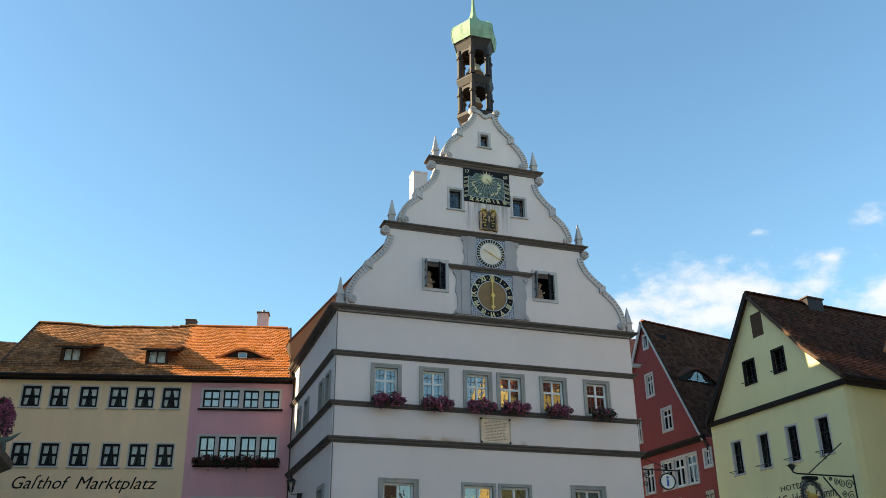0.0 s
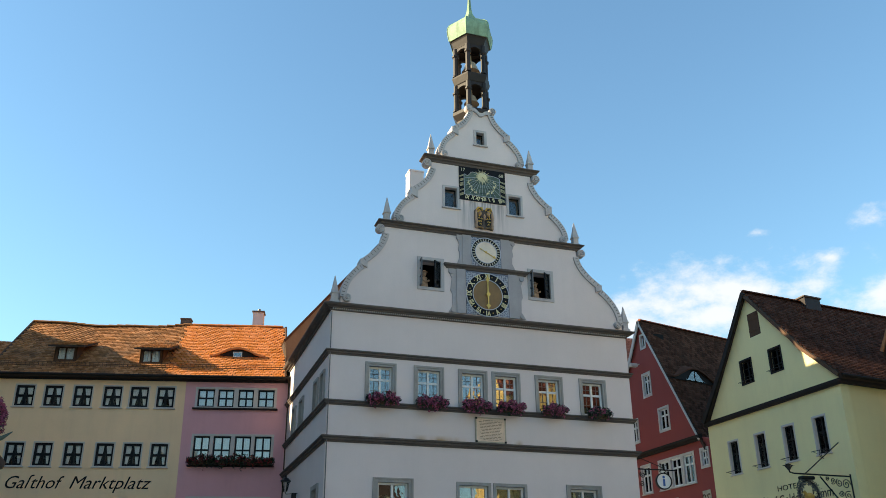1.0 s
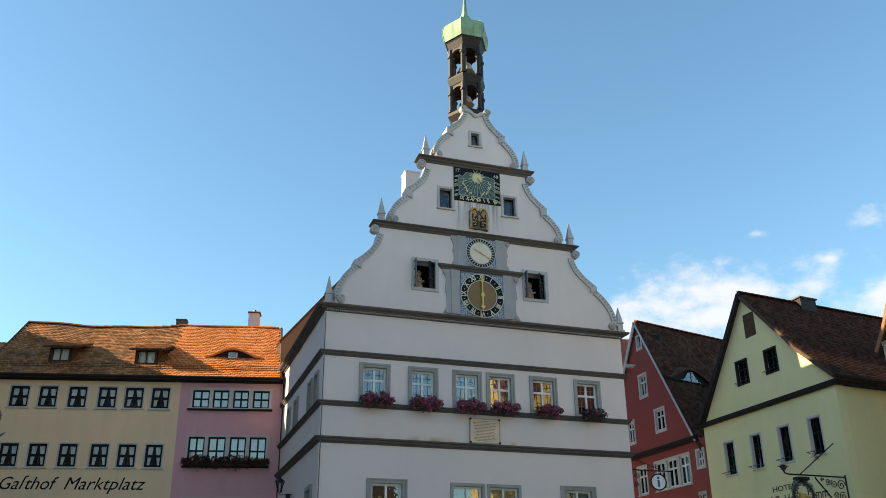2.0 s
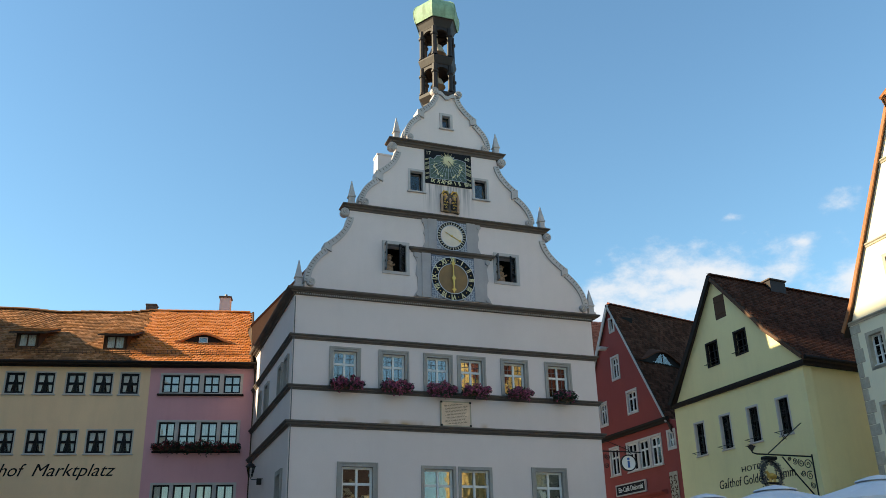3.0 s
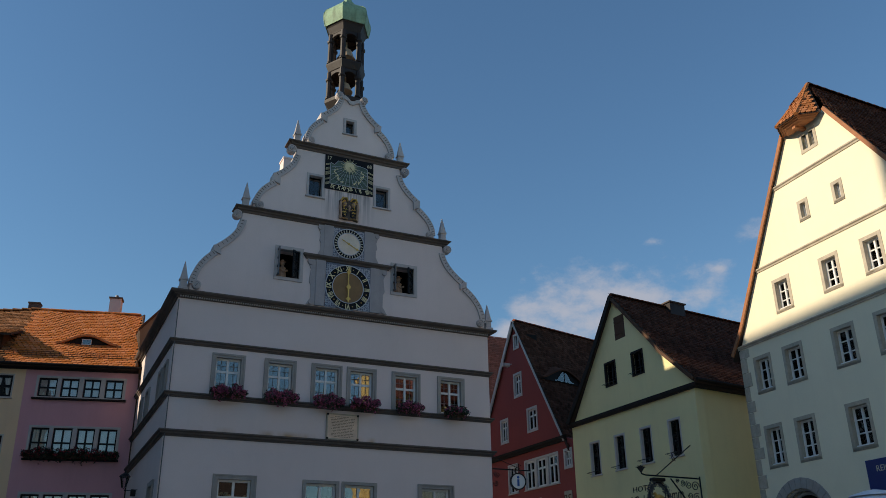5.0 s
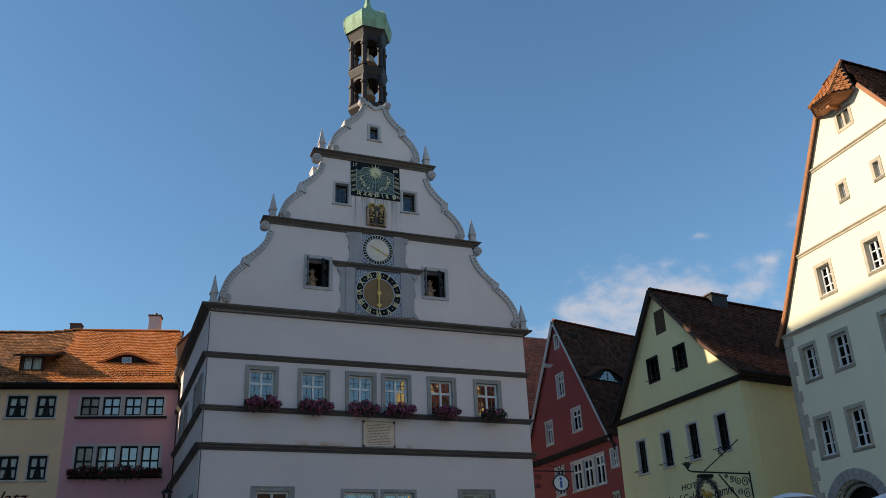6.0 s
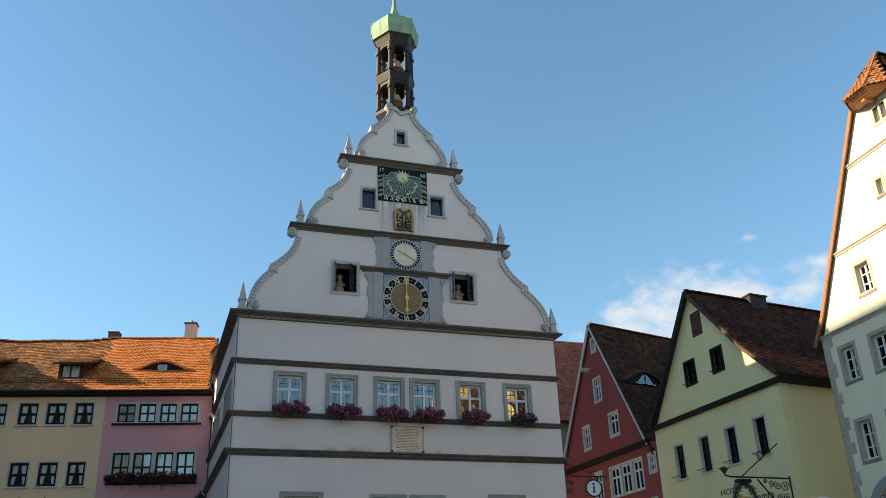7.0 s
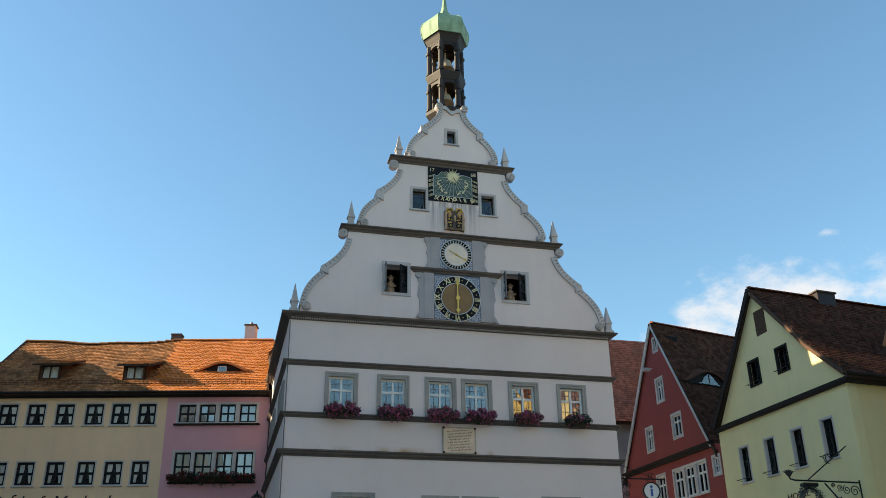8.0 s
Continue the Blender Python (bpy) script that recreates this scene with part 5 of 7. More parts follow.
def eyebrow(parent, cu, width, high, v0, z_at, slope, roof_mat, glass_w, glass_h, arched=False):
    """A low curved dormer: z_at is the roof's height at depth v0."""
    n = 24
    bm = bmesh.new()
    face = []
    for i in range(n + 1):
        t = i / n * 2 - 1
        h = high * (0.5 + 0.5 * math.cos(math.pi * t)) ** 0.85 + 0.03
        x = cu + t * width / 2
        face.append((x, h))
    top = [bm.verts.new((x, v0 - 0.12, z_at + h + 0.02)) for x, h in face]
    under = [bm.verts.new((x, v0 - 0.12, z_at + h - 0.05)) for x, h in face]
    back = [bm.verts.new((x, v0 + h / slope * 1.35, z_at + h * 1.35 + 0.05)) for x, h in face]
    uback = [bm.verts.new((x, v0 + 0.02, z_at + h - 0.05)) for x, h in face]
    for i in range(n):
        bm.faces.new((top[i], top[i + 1], back[i + 1], back[i]))
        bm.faces.new((under[i], top[i], top[i + 1], under[i + 1]))
        bm.faces.new((under[i], under[i + 1], uback[i + 1], uback[i]))
    dorm = part("eyebrow_dormer", bm, roof_mat, parent, "low curved tiled dormer")
    fb = bmesh.new()
    slab([(x, z_at + h - 0.05) for x, h in face] + [(cu + width / 2, z_at - 0.06), (cu - width / 2, z_at - 0.06)], v0, v0 + 0.04, bm=fb)
    part("dormer_front", fb, "dark_wood", dorm)
    if arched:
        arc = [(cu + (x - cu) * 0.42, z_at + max(0.0, h - 0.09) * 0.92 + 0.02) for x, h in face]
        part("pane", slab(arc + [(cu + width * 0.21, z_at - 0.02), (cu - width * 0.21, z_at - 0.02)], v0 - 0.03, v0 - 0.022), "glass", dorm)
        part("glazing_bar", boxm(cu - 0.02, cu + 0.02, v0 - 0.045, v0 - 0.031, z_at, z_at + high * 0.86), "dark_wood", dorm)
        return dorm
    wb = bmesh.new()
    slab([(cu - glass_w / 2 - 0.03, z_at + 0.0), (cu + glass_w / 2 + 0.03, z_at + 0.0), (cu + glass_w / 2 + 0.03, z_at + glass_h + 0.03), (cu - glass_w / 2 - 0.03, z_at + glass_h + 0.03)], v0 - 0.03, v0 - 0.002, [(cu - glass_w / 2, cu + glass_w / 2, z_at + 0.03, z_at + glass_h)], bm=wb)
    part("window_frame", wb, "white_paint", dorm)
    pn = part("pane", boxm(cu - glass_w / 2, cu + glass_w / 2, v0 - 0.02, v0 - 0.012, z_at + 0.03, z_at + glass_h), "glass", dorm)
    return dorm


def chimney(parent, x0, x1, y0, y1, z0, z1, material, label, cap=0.05):
    bm = boxm(x0, x1, y0, y1, z0, z1)
    ch = part("chimney", bm, material, parent, label)
    cb = bmesh.new()
    box(cb, x0 - cap, x1 + cap, y0 - cap, y1 + cap, z1, z1 + 0.07, bevel=0.015)
    part("cap", cb, "string_stone", ch)
    return ch


def skew(parent, amount, names):
    """Old houses whose flanks and ridges do not run square to the front: depth drags the named parts sideways."""
    m = Matrix(((1, -amount, 0, 0), (0, 1, 0, 0), (0, 0, 1, 0), (0, 0, 0, 1)))
    done = set()
    for ob in parent.children:
        kind = ob.name.split(".")[0]
        if kind not in names:
            continue
        if kind == "ridge_tile":
            ob.location.x -= amount * ob.location.y
            ob.rotation_euler.z = math.atan(amount)
            continue
        for piece in [ob] + list(ob.children):
            if piece.data and piece.data.name not in done:
                piece.data.transform(m)
                done.add(piece.data.name)


# ---- yellow guesthouse and pink house on one roof line ----
ROW_POSE = pose(-3.3, 8.95, 0, 0, 0, math.degrees(math.atan2(-0.65, 2.91)))
EAVE_Z, EAVE_V, PITCH, RIDGE_V = 10.38, -0.35, 0.85, 3.55
RIDGE_Z = EAVE_Z + PITCH * (RIDGE_V - EAVE_V)


def roof_z(v):
    return EAVE_Z + PITCH * (v - EAVE_V)


def row_sag(u, s):
    """The old roof hangs a little between its ends."""
    k = min(1.0, max(0.0, (u + 0.0) / 7.0))
    return -0.16 * math.sin(math.pi * k) * min(1.0, s / 3.0) + 0.025 * math.sin(u * 2.3 + s) * min(1.0, s)


guest = thing("guesthouse", ROW_POSE, "pale yellow plastered guesthouse with black-framed windows and an old tiled roof", "house", "houses round the square")
YU = [(-6.97, -6.27), (-5.89, -5.21), (-4.79, -4.10), (-3.66, -2.97), (-2.65, -1.95), (-1.63, -0.95)]
YL = [(-6.97, -6.30), (-5.92, -5.26), (-4.81, -4.14), (-3.65, -2.99), (-2.63, -1.96), (-1.61, -0.97)]
guest_holes = [(a, b, 9.17, 9.98) for a, b in YU] + [(a, b, 6.90, 7.76) for a, b in YL]
part("front_wall", slab([(-8.0, 0), (-0.42, 0), (-0.55, 10.3), (-8.0, 10.3)], 0, 0.4, guest_holes), "yellow_plaster", guest)
part("side_wall", boxm(-8.0, -7.6, 0.4, 7.2, 0, 10.2), "yellow_plaster", guest)
part("rear_wall", boxm(-7.6, -0.5, 6.8, 7.2, 0, 10.2), "yellow_plaster", guest)
gb = bmesh.new()
v = [gb.verts.new(p) for p in ((-8.0, 0.05, 10.2), (-8.0, 7.2, 10.2), (-8.0, RIDGE_V, RIDGE_Z - 0.15))]
w = [gb.verts.new((p.co.x + 0.3, p.co.y, p.co.z)) for p in v]
gb.faces.new(v)
gb.faces.new(w[::-1])
for i in range(3):
    gb.faces.new((v[i], v[(i + 1) % 3], w[(i + 1) % 3], w[i]))
part("side_gable", gb, "yellow_plaster", guest)
for (a, b) in YU:
    casement(guest, a, b, 9.17, 9.98, deep=0.05, frame="black_frame", surround="grey_paint", sw=0.045, fw=0.084, curtain="tied", proud=0.02, transom=0.5)
for (a, b) in YL:
    casement(guest, a, b, 6.90, 7.76, deep=0.05, frame="black_frame", surround="grey_paint", sw=0.045, fw=0.084, curtain="tied", proud=0.02, transom=0.5)
for word, wx, wz, wide in (("Gaſthof", -5.83, 6.26, 0.98), ("Marktplatz", -3.00, 6.26, 1.03)):
    letters("wall_lettering", word, 0.66, "ink", guest, Matrix.Translation((wx, -0.006, wz)), "black painted wall lettering", squash=wide, shear=0.34, depth=0.004)

pink = thing("pink_house", ROW_POSE, "pink plastered house with grouped dark windows and a bright tiled roof", "house", "houses round the square")
PU = [(-0.05, 0.60), (0.74, 1.36), (1.53, 2.13), (2.30, 2.94)]
PLW = [(-0.03, 0.58), (0.72, 1.38), (1.54, 2.16), (2.30, 2.94)]
pink_holes = [(a, b, 9.23, 9.93) for a, b in PU] + [(a, b, 7.02, 8.08) for a, b in PLW] + [(a, b, 4.50, 5.72) for a, b in PLW]
part("front_wall", slab([(-0.42, 0), (3.62, 0), (3.62, 10.3), (-0.55, 10.3)], 0, 0.4, pink_holes), "pink_plaster", pink)
part("rear_wall", boxm(-0.5, 3.62, 6.8, 7.2, 0, 10.2), "pink_plaster", pink)
part("side_wall", boxm(3.3, 3.62, 0.4, 6.8, 0, 10.2), "pink_plaster", pink)
for zz, rows in (((9.23, 9.93), PU), ((7.02, 8.08), PLW), ((4.50, 5.72), PLW)):
    for a, b in rows:
        casement(pink, a, b, zz[0], zz[1], deep=0.06, frame="black_frame", surround="", sill=False, fw=0.055, curtain="straight", transom=0.5, bars=1, glazing="glass")
    fb = bmesh.new()
    slab([(rows[0][0] - 0.09, zz[0] - 0.05), (rows[-1][1] + 0.10, zz[0] - 0.05), (rows[-1][1] + 0.10, zz[1] + 0.08), (rows[0][0] - 0.09, zz[1] + 0.08)], -0.02, 0.05, [(a, b, zz[0], zz[1]) for a, b in rows], bm=fb)
    part("window_band", fb, "grey_paint", pink, "grey painted frame round a row of windows")
    part("window_sill", boxm(rows[0][0] - 0.16, rows[-1][1] + 0.16, -0.12, 0.04, zz[0] - 0.12, zz[0] - 0.054, bevel=0.012), "ink", pink)
flower_box(ROW_POSE @ pose(1.46, -0.04, 6.98), 3.30, 260, "long window box of dark red geraniums on the pink house", hang=0.20, petal="petal_red", seed=31)

# the shared roof: old weathered courses, then newer bright ones
UPV = Vector((0, RIDGE_V - EAVE_V, RIDGE_Z - EAVE_Z))
SLOPE = UPV.length
tiles("roof_tiles", guest, "tile_weathered", (-8.12, EAVE_V, EAVE_Z), (1, 0, 0), UPV, 7.2, SLOPE, keep=lambda u, s: u < 6.72 + 0.07 * math.sin(s * 5.1) + 0.05 * math.sin(s * 13.0), sag=row_sag, seed=5, label="mossy weathered roof tiles")
tiles("roof_tiles", pink, "tile_orange", (-1.62, EAVE_V, EAVE_Z), (1, 0, 0), UPV, 5.2, SLOPE, keep=lambda u, s: u > 0.22 + 0.07 * math.sin(s * 5.1) + 0.05 * math.sin(s * 13.0) and u < 4.98 - 0.12 * s / SLOPE * 4.0, sag=lambda u, s: row_sag(u + 6.5, s), seed=6, label="bright orange roof tiles")
for own, x0, x1 in ((guest, -8.1, -1.4), (pink, -1.398, 3.35)):
    rb = bmesh.new()
    pts = [(x0, EAVE_V, EAVE_Z - 0.02), (x1, EAVE_V, EAVE_Z - 0.02), (x1 - (0.45 if own is pink else 0), RIDGE_V, RIDGE_Z - 0.06), (x0, RIDGE_V, RIDGE_Z - 0.06)]
    f = [rb.verts.new((x, y, z - (0.20 if own is guest and y > 1 else 0.03))) for x, y, z in pts]
    g = [rb.verts.new((x, y + (0.0 if y < 1 else 0.05), z - (0.10 if y < 1 else 0.36))) for x, y, z in pts]
    rb.faces.new(f)
    rb.faces.new(g[::-1])
    for i in range(4):
        rb.faces.new((f[i], f[(i + 1) % 4], g[(i + 1) % 4], g[i]))
    part("roof", rb, "roof_bed", own)
    bk = bmesh.new()
    q = [bk.verts.new(p) for p in ((x0, RIDGE_V, RIDGE_Z - 0.1), (x1 - 0.45, RIDGE_V, RIDGE_Z - 0.1), (x1 - 0.45, 7.4, EAVE_Z), (x0, 7.4, EAVE_Z))]
    bk.faces.new(q)
    part("rear_roof", bk, "tile_red", own)
    eb = bmesh.new()
    xr = x1 if own is guest else 3.62
    sweep(eb, [(0.0, 10.22), (0.10, 10.22), (0.15, 10.26), (0.27, 10.28), (0.29, 10.33), (0.0, 10.36)], [(max(x0, -8.0), 0.0), (xr, 0.0)])
    part("eave_cornice", eb, "dark_wood", own, "dark wooden eave cornice")
    gu = bmesh.new()
    tube(gu, [(x0, EAVE_V - 0.04, EAVE_Z - 0.03), (xr, EAVE_V - 0.04, EAVE_Z - 0.04)], 0.055, 8)
    part("gutter", gu, "dark_wood", own, "dark metal gutter")
ub = []
for j in range(13):
    for i in range(29):
        u, s = 6.8 * i / 28, SLOPE * j / 12
        p = Vector((-8.1, EAVE_V, EAVE_Z)) + Vector((u, 0, 0)) + UPV.normalized() * s
        ub.append((p.x, p.y, p.z + row_sag(u, s) - 0.004))
raw("roof_boarding", ub, [(j * 29 + i, j * 29 + i + 1, (j + 1) * 29 + i + 1, (j + 1) * 29 + i) for j in range(12) for i in range(28)], "roof_bed", guest)
ridge_tiles(guest, (-8.1, RIDGE_V, RIDGE_Z + 0.0), (-1.2, RIDGE_V, RIDGE_Z + 0.0), "tile_weathered", sag=lambda d: row_sag(d, SLOPE))
ridge_tiles(pink, (-1.2, RIDGE_V, RIDGE_Z - 0.02), (2.95, RIDGE_V, RIDGE_Z - 0.02), "tile_orange")
# verge board on the free end
vb = bmesh.new()
tube(vb, [(-8.13, EAVE_V, EAVE_Z + 0.03), (-8.13, RIDGE_V, RIDGE_Z + 0.0)], 0.05, 6)
part("verge", vb, "brown_wood", guest)
vb = bmesh.new()
tube(vb, [(3.36, EAVE_V, EAVE_Z + 0.03), (2.93, RIDGE_V, RIDGE_Z + 0.0)], 0.05, 6)
part("verge", vb, "brown_wood", pink)
# snow rail
for own, x0, x1 in ((guest, -8.0, -1.3), (pink, -1.3, 3.2)):
    sb = bmesh.new()
    for dz in (0.05, 0.12, 0.19):
        tube(sb, [(x0, 0.12, roof_z(0.12) + dz), (x1, 0.12, roof_z(0.12) + dz)], 0.009, 4)
    n = int((x1 - x0) / 0.16)
    for i in range(n + 1):
        x = x0 + (x1 - x0) * i / n
        box(sb, x - 0.006, x + 0.006, 0.114, 0.126, roof_z(0.12), roof_z(0.12) + 0.20)
    part("snow_rail", sb, "brown_wood", own, "rusty snow rail above the eave")


def shed_dormer(parent, u0, u1, v0):
    """A small wooden dormer under a long tiled lean-to roof that meets the main slope."""
    z0 = roof_z(v0)
    zt = z0 + 0.62
    lean, front, depth = 0.36, 0.34, 1.80
    bm = bmesh.new()
    for x, thick in ((u0, 0.06), (u1, -0.06)):
        pts = [(x, v0, z0 - 0.05), (x, v0, zt + 0.03), (x, v0 + 1.25, z0 + PITCH * 1.25)]
        a = [bm.verts.new(p) for p in pts]
        b = [bm.verts.new((p[0] + thick, p[1], p[2])) for p in pts]
        bm.faces.new(a)
        bm.faces.new(b[::-1])
        for i in range(3):
            bm.faces.new((a[i], a[(i + 1) % 3], b[(i + 1) % 3], b[i]))
    slab([(u0, z0 - 0.05), (u1, z0 - 0.05), (u1, zt + 0.03), (u0, zt + 0.03)], v0, v0 + 0.06, [(u0 + 0.12, u1 - 0.12, z0 + 0.08, zt - 0.06)], bm=bm)
    dm = part("dormer", bm, "brown_wood", parent, "small wooden shed dormer")
    part("pane", boxm(u0 + 0.12, u1 - 0.12, v0 + 0.03, v0 + 0.036, z0 + 0.08, zt - 0.06), "clear_glass", dm).visible_shadow = False
    cb = bmesh.new()
    folds = [(u0 + 0.14 + (u1 - u0 - 0.28) * k / 24, v0 + 0.09 + 0.018 * math.sin(k * 1.7)) for k in range(25)]
    low = [cb.verts.new((x, y, z0 + 0.08)) for x, y in folds]
    high = [cb.verts.new((x, y, zt - 0.06)) for x, y in folds]
    for k in range(24):
        cb.faces.new((low[k], low[k + 1], high[k + 1], high[k]))
    part("curtain", cb, "fabric_white", dm, "pale gathered net curtain")
    cx = (u0 + u1) / 2
    part("window_frame", boxm(cx - 0.02, cx + 0.02, v0 + 0.005, v0 + 0.05, z0 + 0.08, zt - 0.06), "brown_wood", dm)
    ru = Vector((0, depth, depth * lean))
    y0, y1, za, zb = v0 - front, v0 - front + depth, zt - 0.05, zt - 0.05 + depth * lean
    pts = [(u0 - 0.18, y0, za), (u1 + 0.34, y0, za), (u1 + 0.34, y1, zb), (u0 - 0.18, y1, zb)]
    rb = bmesh.new()
    f = [rb.verts.new(p) for p in pts]
    g = [rb.verts.new((x, y, z - 0.07)) for x, y, z in pts]
    rb.faces.new(f)
    rb.faces.new(g[::-1])
    for i in range(4):
        rb.faces.new((f[i], f[(i + 1) % 4], g[(i + 1) % 4], g[i]))
    part("dormer_roof", rb, "roof_bed", dm)
    tiles("roof_tiles", dm, "tile_weathered", (u0 - 0.18, y0 - 0.02, za), (1, 0, 0), ru, u1 - u0 + 0.56, ru.length, seed=int(u0 * 10) + 99)


shed_dormer(guest, -5.95, -5.08, 0.50)
shed_dormer(guest, -2.58, -1.68, 0.42)
eyebrow(pink, 1.22, 2.25, 0.36, 1.02, roof_z(1.02), PITCH, "tile_orange", 0.30, 0.20)
chimney(guest, -1.80, -1.36, RIDGE_V + 0.1, RIDGE_V + 0.5, RIDGE_Z - 0.5, RIDGE_Z + 0.30, "string_stone", "low dark chimney on the ridge", 0.03)
ch = chimney(pink, 1.30, 1.78, 4.4, 4.9, 12.0, 14.68, "white_plaster", "slim pale grey rendered chimney", 0.05)
tp = bmesh.new()
tube(tp, [(1.54, 4.65, 14.72), (1.54, 4.65, 14.90)], 0.07, 8)
part("flue", tp, "lead", ch)
chimney(pink, 3.0, 3.2, 4.0, 4.5, 11.5, 13.3, "pale_stone", "small grey chimney behind the ridge", 0.03)
dp = bmesh.new()
tube(dp, [(3.50, EAVE_V - 0.02, 10.30), (3.52, -0.12, 9.95), (3.52, -0.12, 0.1)], 0.055, 8)
part("downpipe", dp, "brown_wood", pink, "dark downpipe in the corner")

# houses further off on that side
far_l = thing("far_house", pose(-11.2, 13.2, 0), "ochre house with an orange tiled roof behind the guesthouse", "house", "houses round the square")
part("wall", boxm(-9, 0.0, -1.4, 8, 0, 10.1), "ochre_plaster", far_l)
rb = bmesh.new()
slab([(-0.4, 11.0), (2.2, 13.0), (4.8, 11.0)], -9, 0.25, bm=rb)
rp = part("roof", rb, "roof_bed", far_l)
rp.matrix_local = pose(0, 0, 0, 0, 0, 90)
raw("roof_boarding", [(-9, -1.74, 9.97), (0.22, -1.74, 9.97), (0.22, 2.16, 12.99), (-9, 2.16, 12.99)], [(0, 1, 2, 3)], "roof_bed", far_l)
tiles("roof_tiles", far_l, "tile_weathered", (-9, -1.75, 9.98), (1, 0, 0), (0, 2.65, 2.05), 9.25, 4.95, seed=44)
back = thing("far_house", pose(12, 20, 0), "house with a steep reddish tiled roof behind the square", "house", "houses round the square")
part("wall", boxm(0, 22, 0.6, 10, 0, 12.7), "grey_stone", back)
tiles("roof_tiles", back, "tile_red", (0, 0, 12.7), (1, 0, 0), (0, 6, 7.0), 22, 9.2, tw=0.22, row=0.22, seed=45)
rb = bmesh.new()
q = [rb.verts.new(p) for p in ((0, 0.05, 12.66), (22, 0.05, 12.66), (22, 6, 19.64), (0, 6, 19.64), (0, 12, 12.66), (22, 12, 12.66))]
rb.faces.new((q[0], q[1], q[2], q[3]))
rb.faces.new((q[3], q[2], q[5], q[4]))
rb.faces.new((q[0], q[3], q[4]))
rb.faces.new((q[1], q[5], q[2]))
rb.faces.new((q[0], q[4], q[5], q[1]))
part("roof", rb, "roof_bed", back)

# ---- red house ----
red = thing("red_house", pose(19.2, 20, 0, 0, 0, -90), "dark red gabled house with white windows and a brown tiled roof", "house", "houses round the square")
RA, RL, RR = (7.62, 16.02), (3.0, 9.05), (11.92, 8.95)
RW = [(7.60, 7.94, 14.52, 15.14), (7.44, 8.06, 11.96, 13.04), (8.62, 9.40, 9.96, 10.98), (5.86, 6.48, 9.82, 10.90)]
RLOW = [(6.48, 7.26), (8.14, 8.98), (9.18, 10.02), (10.24, 11.06)]
rholes = RW + [(a, b, 7.14, 8.46) for a, b in RLOW] + [(11.74, 12.22, 7.76, 8.46)]
part("front_wall", slab([(3.1, 0), (12.5, 0), (12.45, 8.9), (11.50, 9.2), (7.56, 15.72), (3.2, 9.2)], 0, 0.4, rholes), "red_plaster", red)
part("side_wall", boxm(12.1, 12.5, 0.4, 12, 0, 8.9), "red_plaster", red)
part("side_wall", boxm(3.1, 3.5, 0.4, 12, 0, 8.9), "red_plaster", red)
for a, b, c, d in RW:
    casement(red, a, b, c, d, deep=0.05, frame="white_paint", surround="grey_paint", sw=0.11, fw=0.07, leaves=2 if b - a > 0.5 else 1, bars=1 if b - a > 0.5 else 0, sill=False, transom=0.68, proud=0.03)
for a, b in RLOW:
    casement(red, a, b, 7.14, 8.46, deep=0.05, frame="white_paint", surround="grey_paint", sw=0.10, fw=0.08, leaves=2, bars=1, sill=True, transom=0.66, proud=0.03)
casement(red, 11.74, 12.22, 7.76, 8.46, deep=0.05, frame="white_paint", surround="grey_paint", sw=0.11, fw=0.06, leaves=2, bars=1, sill=False, proud=0.03)
bm = bmesh.new()
sweep(bm, [(0, 8.92), (0.10, 8.92), (0.12, 9.0), (0.2, 9.05), (0.22, 9.16), (0, 9.22)], [(3.0, 0), (11.95, 0)])
part("string_course", bm, "dark_wood", red, "dark moulding below the gable")
roof_plate(red, [(RL[0] - 0.25, RL[1] - 0.2), RA, (RR[0] + 0.2, RR[1] - 0.3)], -0.10, 13, 0.22, "roof_bed")
tile_slope(red, (RR[0] + 0.25, RR[1] - 0.33), RA, -0.10, 13, "tile_brown", 51)
for p, q in ((RL, RA), (RA, RR)):
    bm = bmesh.new()
    d = Vector((q[0] - p[0], q[1] - p[1])).normalized()
    nn = Vector((d.y, -d.x)) * (0.20 if p is RL else 0.085)
    slab([p, q, (q[0] + nn.x, q[1] + nn.y), (p[0] + nn.x, p[1] + nn.y)], -0.16, -0.102, bm=bm)
    part("verge_board", bm, "grey_paint", red, "pale grey verge board")
# lower storey of the red house: shop board, ledge and carved panel
lb = bmesh.new()
sweep(lb, [(0, 5.78), (0.12, 5.78), (0.30, 5.86), (0.32, 5.93), (0, 5.99)], [(6.2, 0), (11.2, 0)])
part("shop_ledge", lb, "red_plaster", red, "dark red moulded ledge over the shop front")
part("carved_panel", boxm(11.52, 12.14, -0.05, -0.003, 5.0, 6.68, bevel=0.02), "sandstone", red, "weathered carved stone panel")
for k in range(14):
    pb = bmesh.new()
    px, pz = 11.66 + 0.32 * (k % 2) + 0.04 * math.sin(k), 5.16 + 0.21 * (k // 2)
    tube(pb, [(px + 0.10 * math.cos(j * 0.8 + k), -0.055, pz + 0.08 * math.sin(j * 0.8 + k)) for j in range(6)], 0.025, 5)
    part("carving", pb, "brown_wood", red)
board = thing("shop_sign", red.matrix_world @ pose(8.2, 0, 6.34), "long dark shop sign with pale lettering on the red house", "sign")
part("board", boxm(-1.32, 1.32, -0.09, -0.004, -0.24, 0.24, bevel=0.015), "dial_dark", board)
fb = bmesh.new()
slab([(-1.36, -0.28), (1.36, -0.28), (1.36, 0.28), (-1.36, 0.28)], -0.11, -0.02, [(-1.30, 1.30, -0.22, 0.22)], bm=fb)
part("frame", fb, "grey_paint", board)
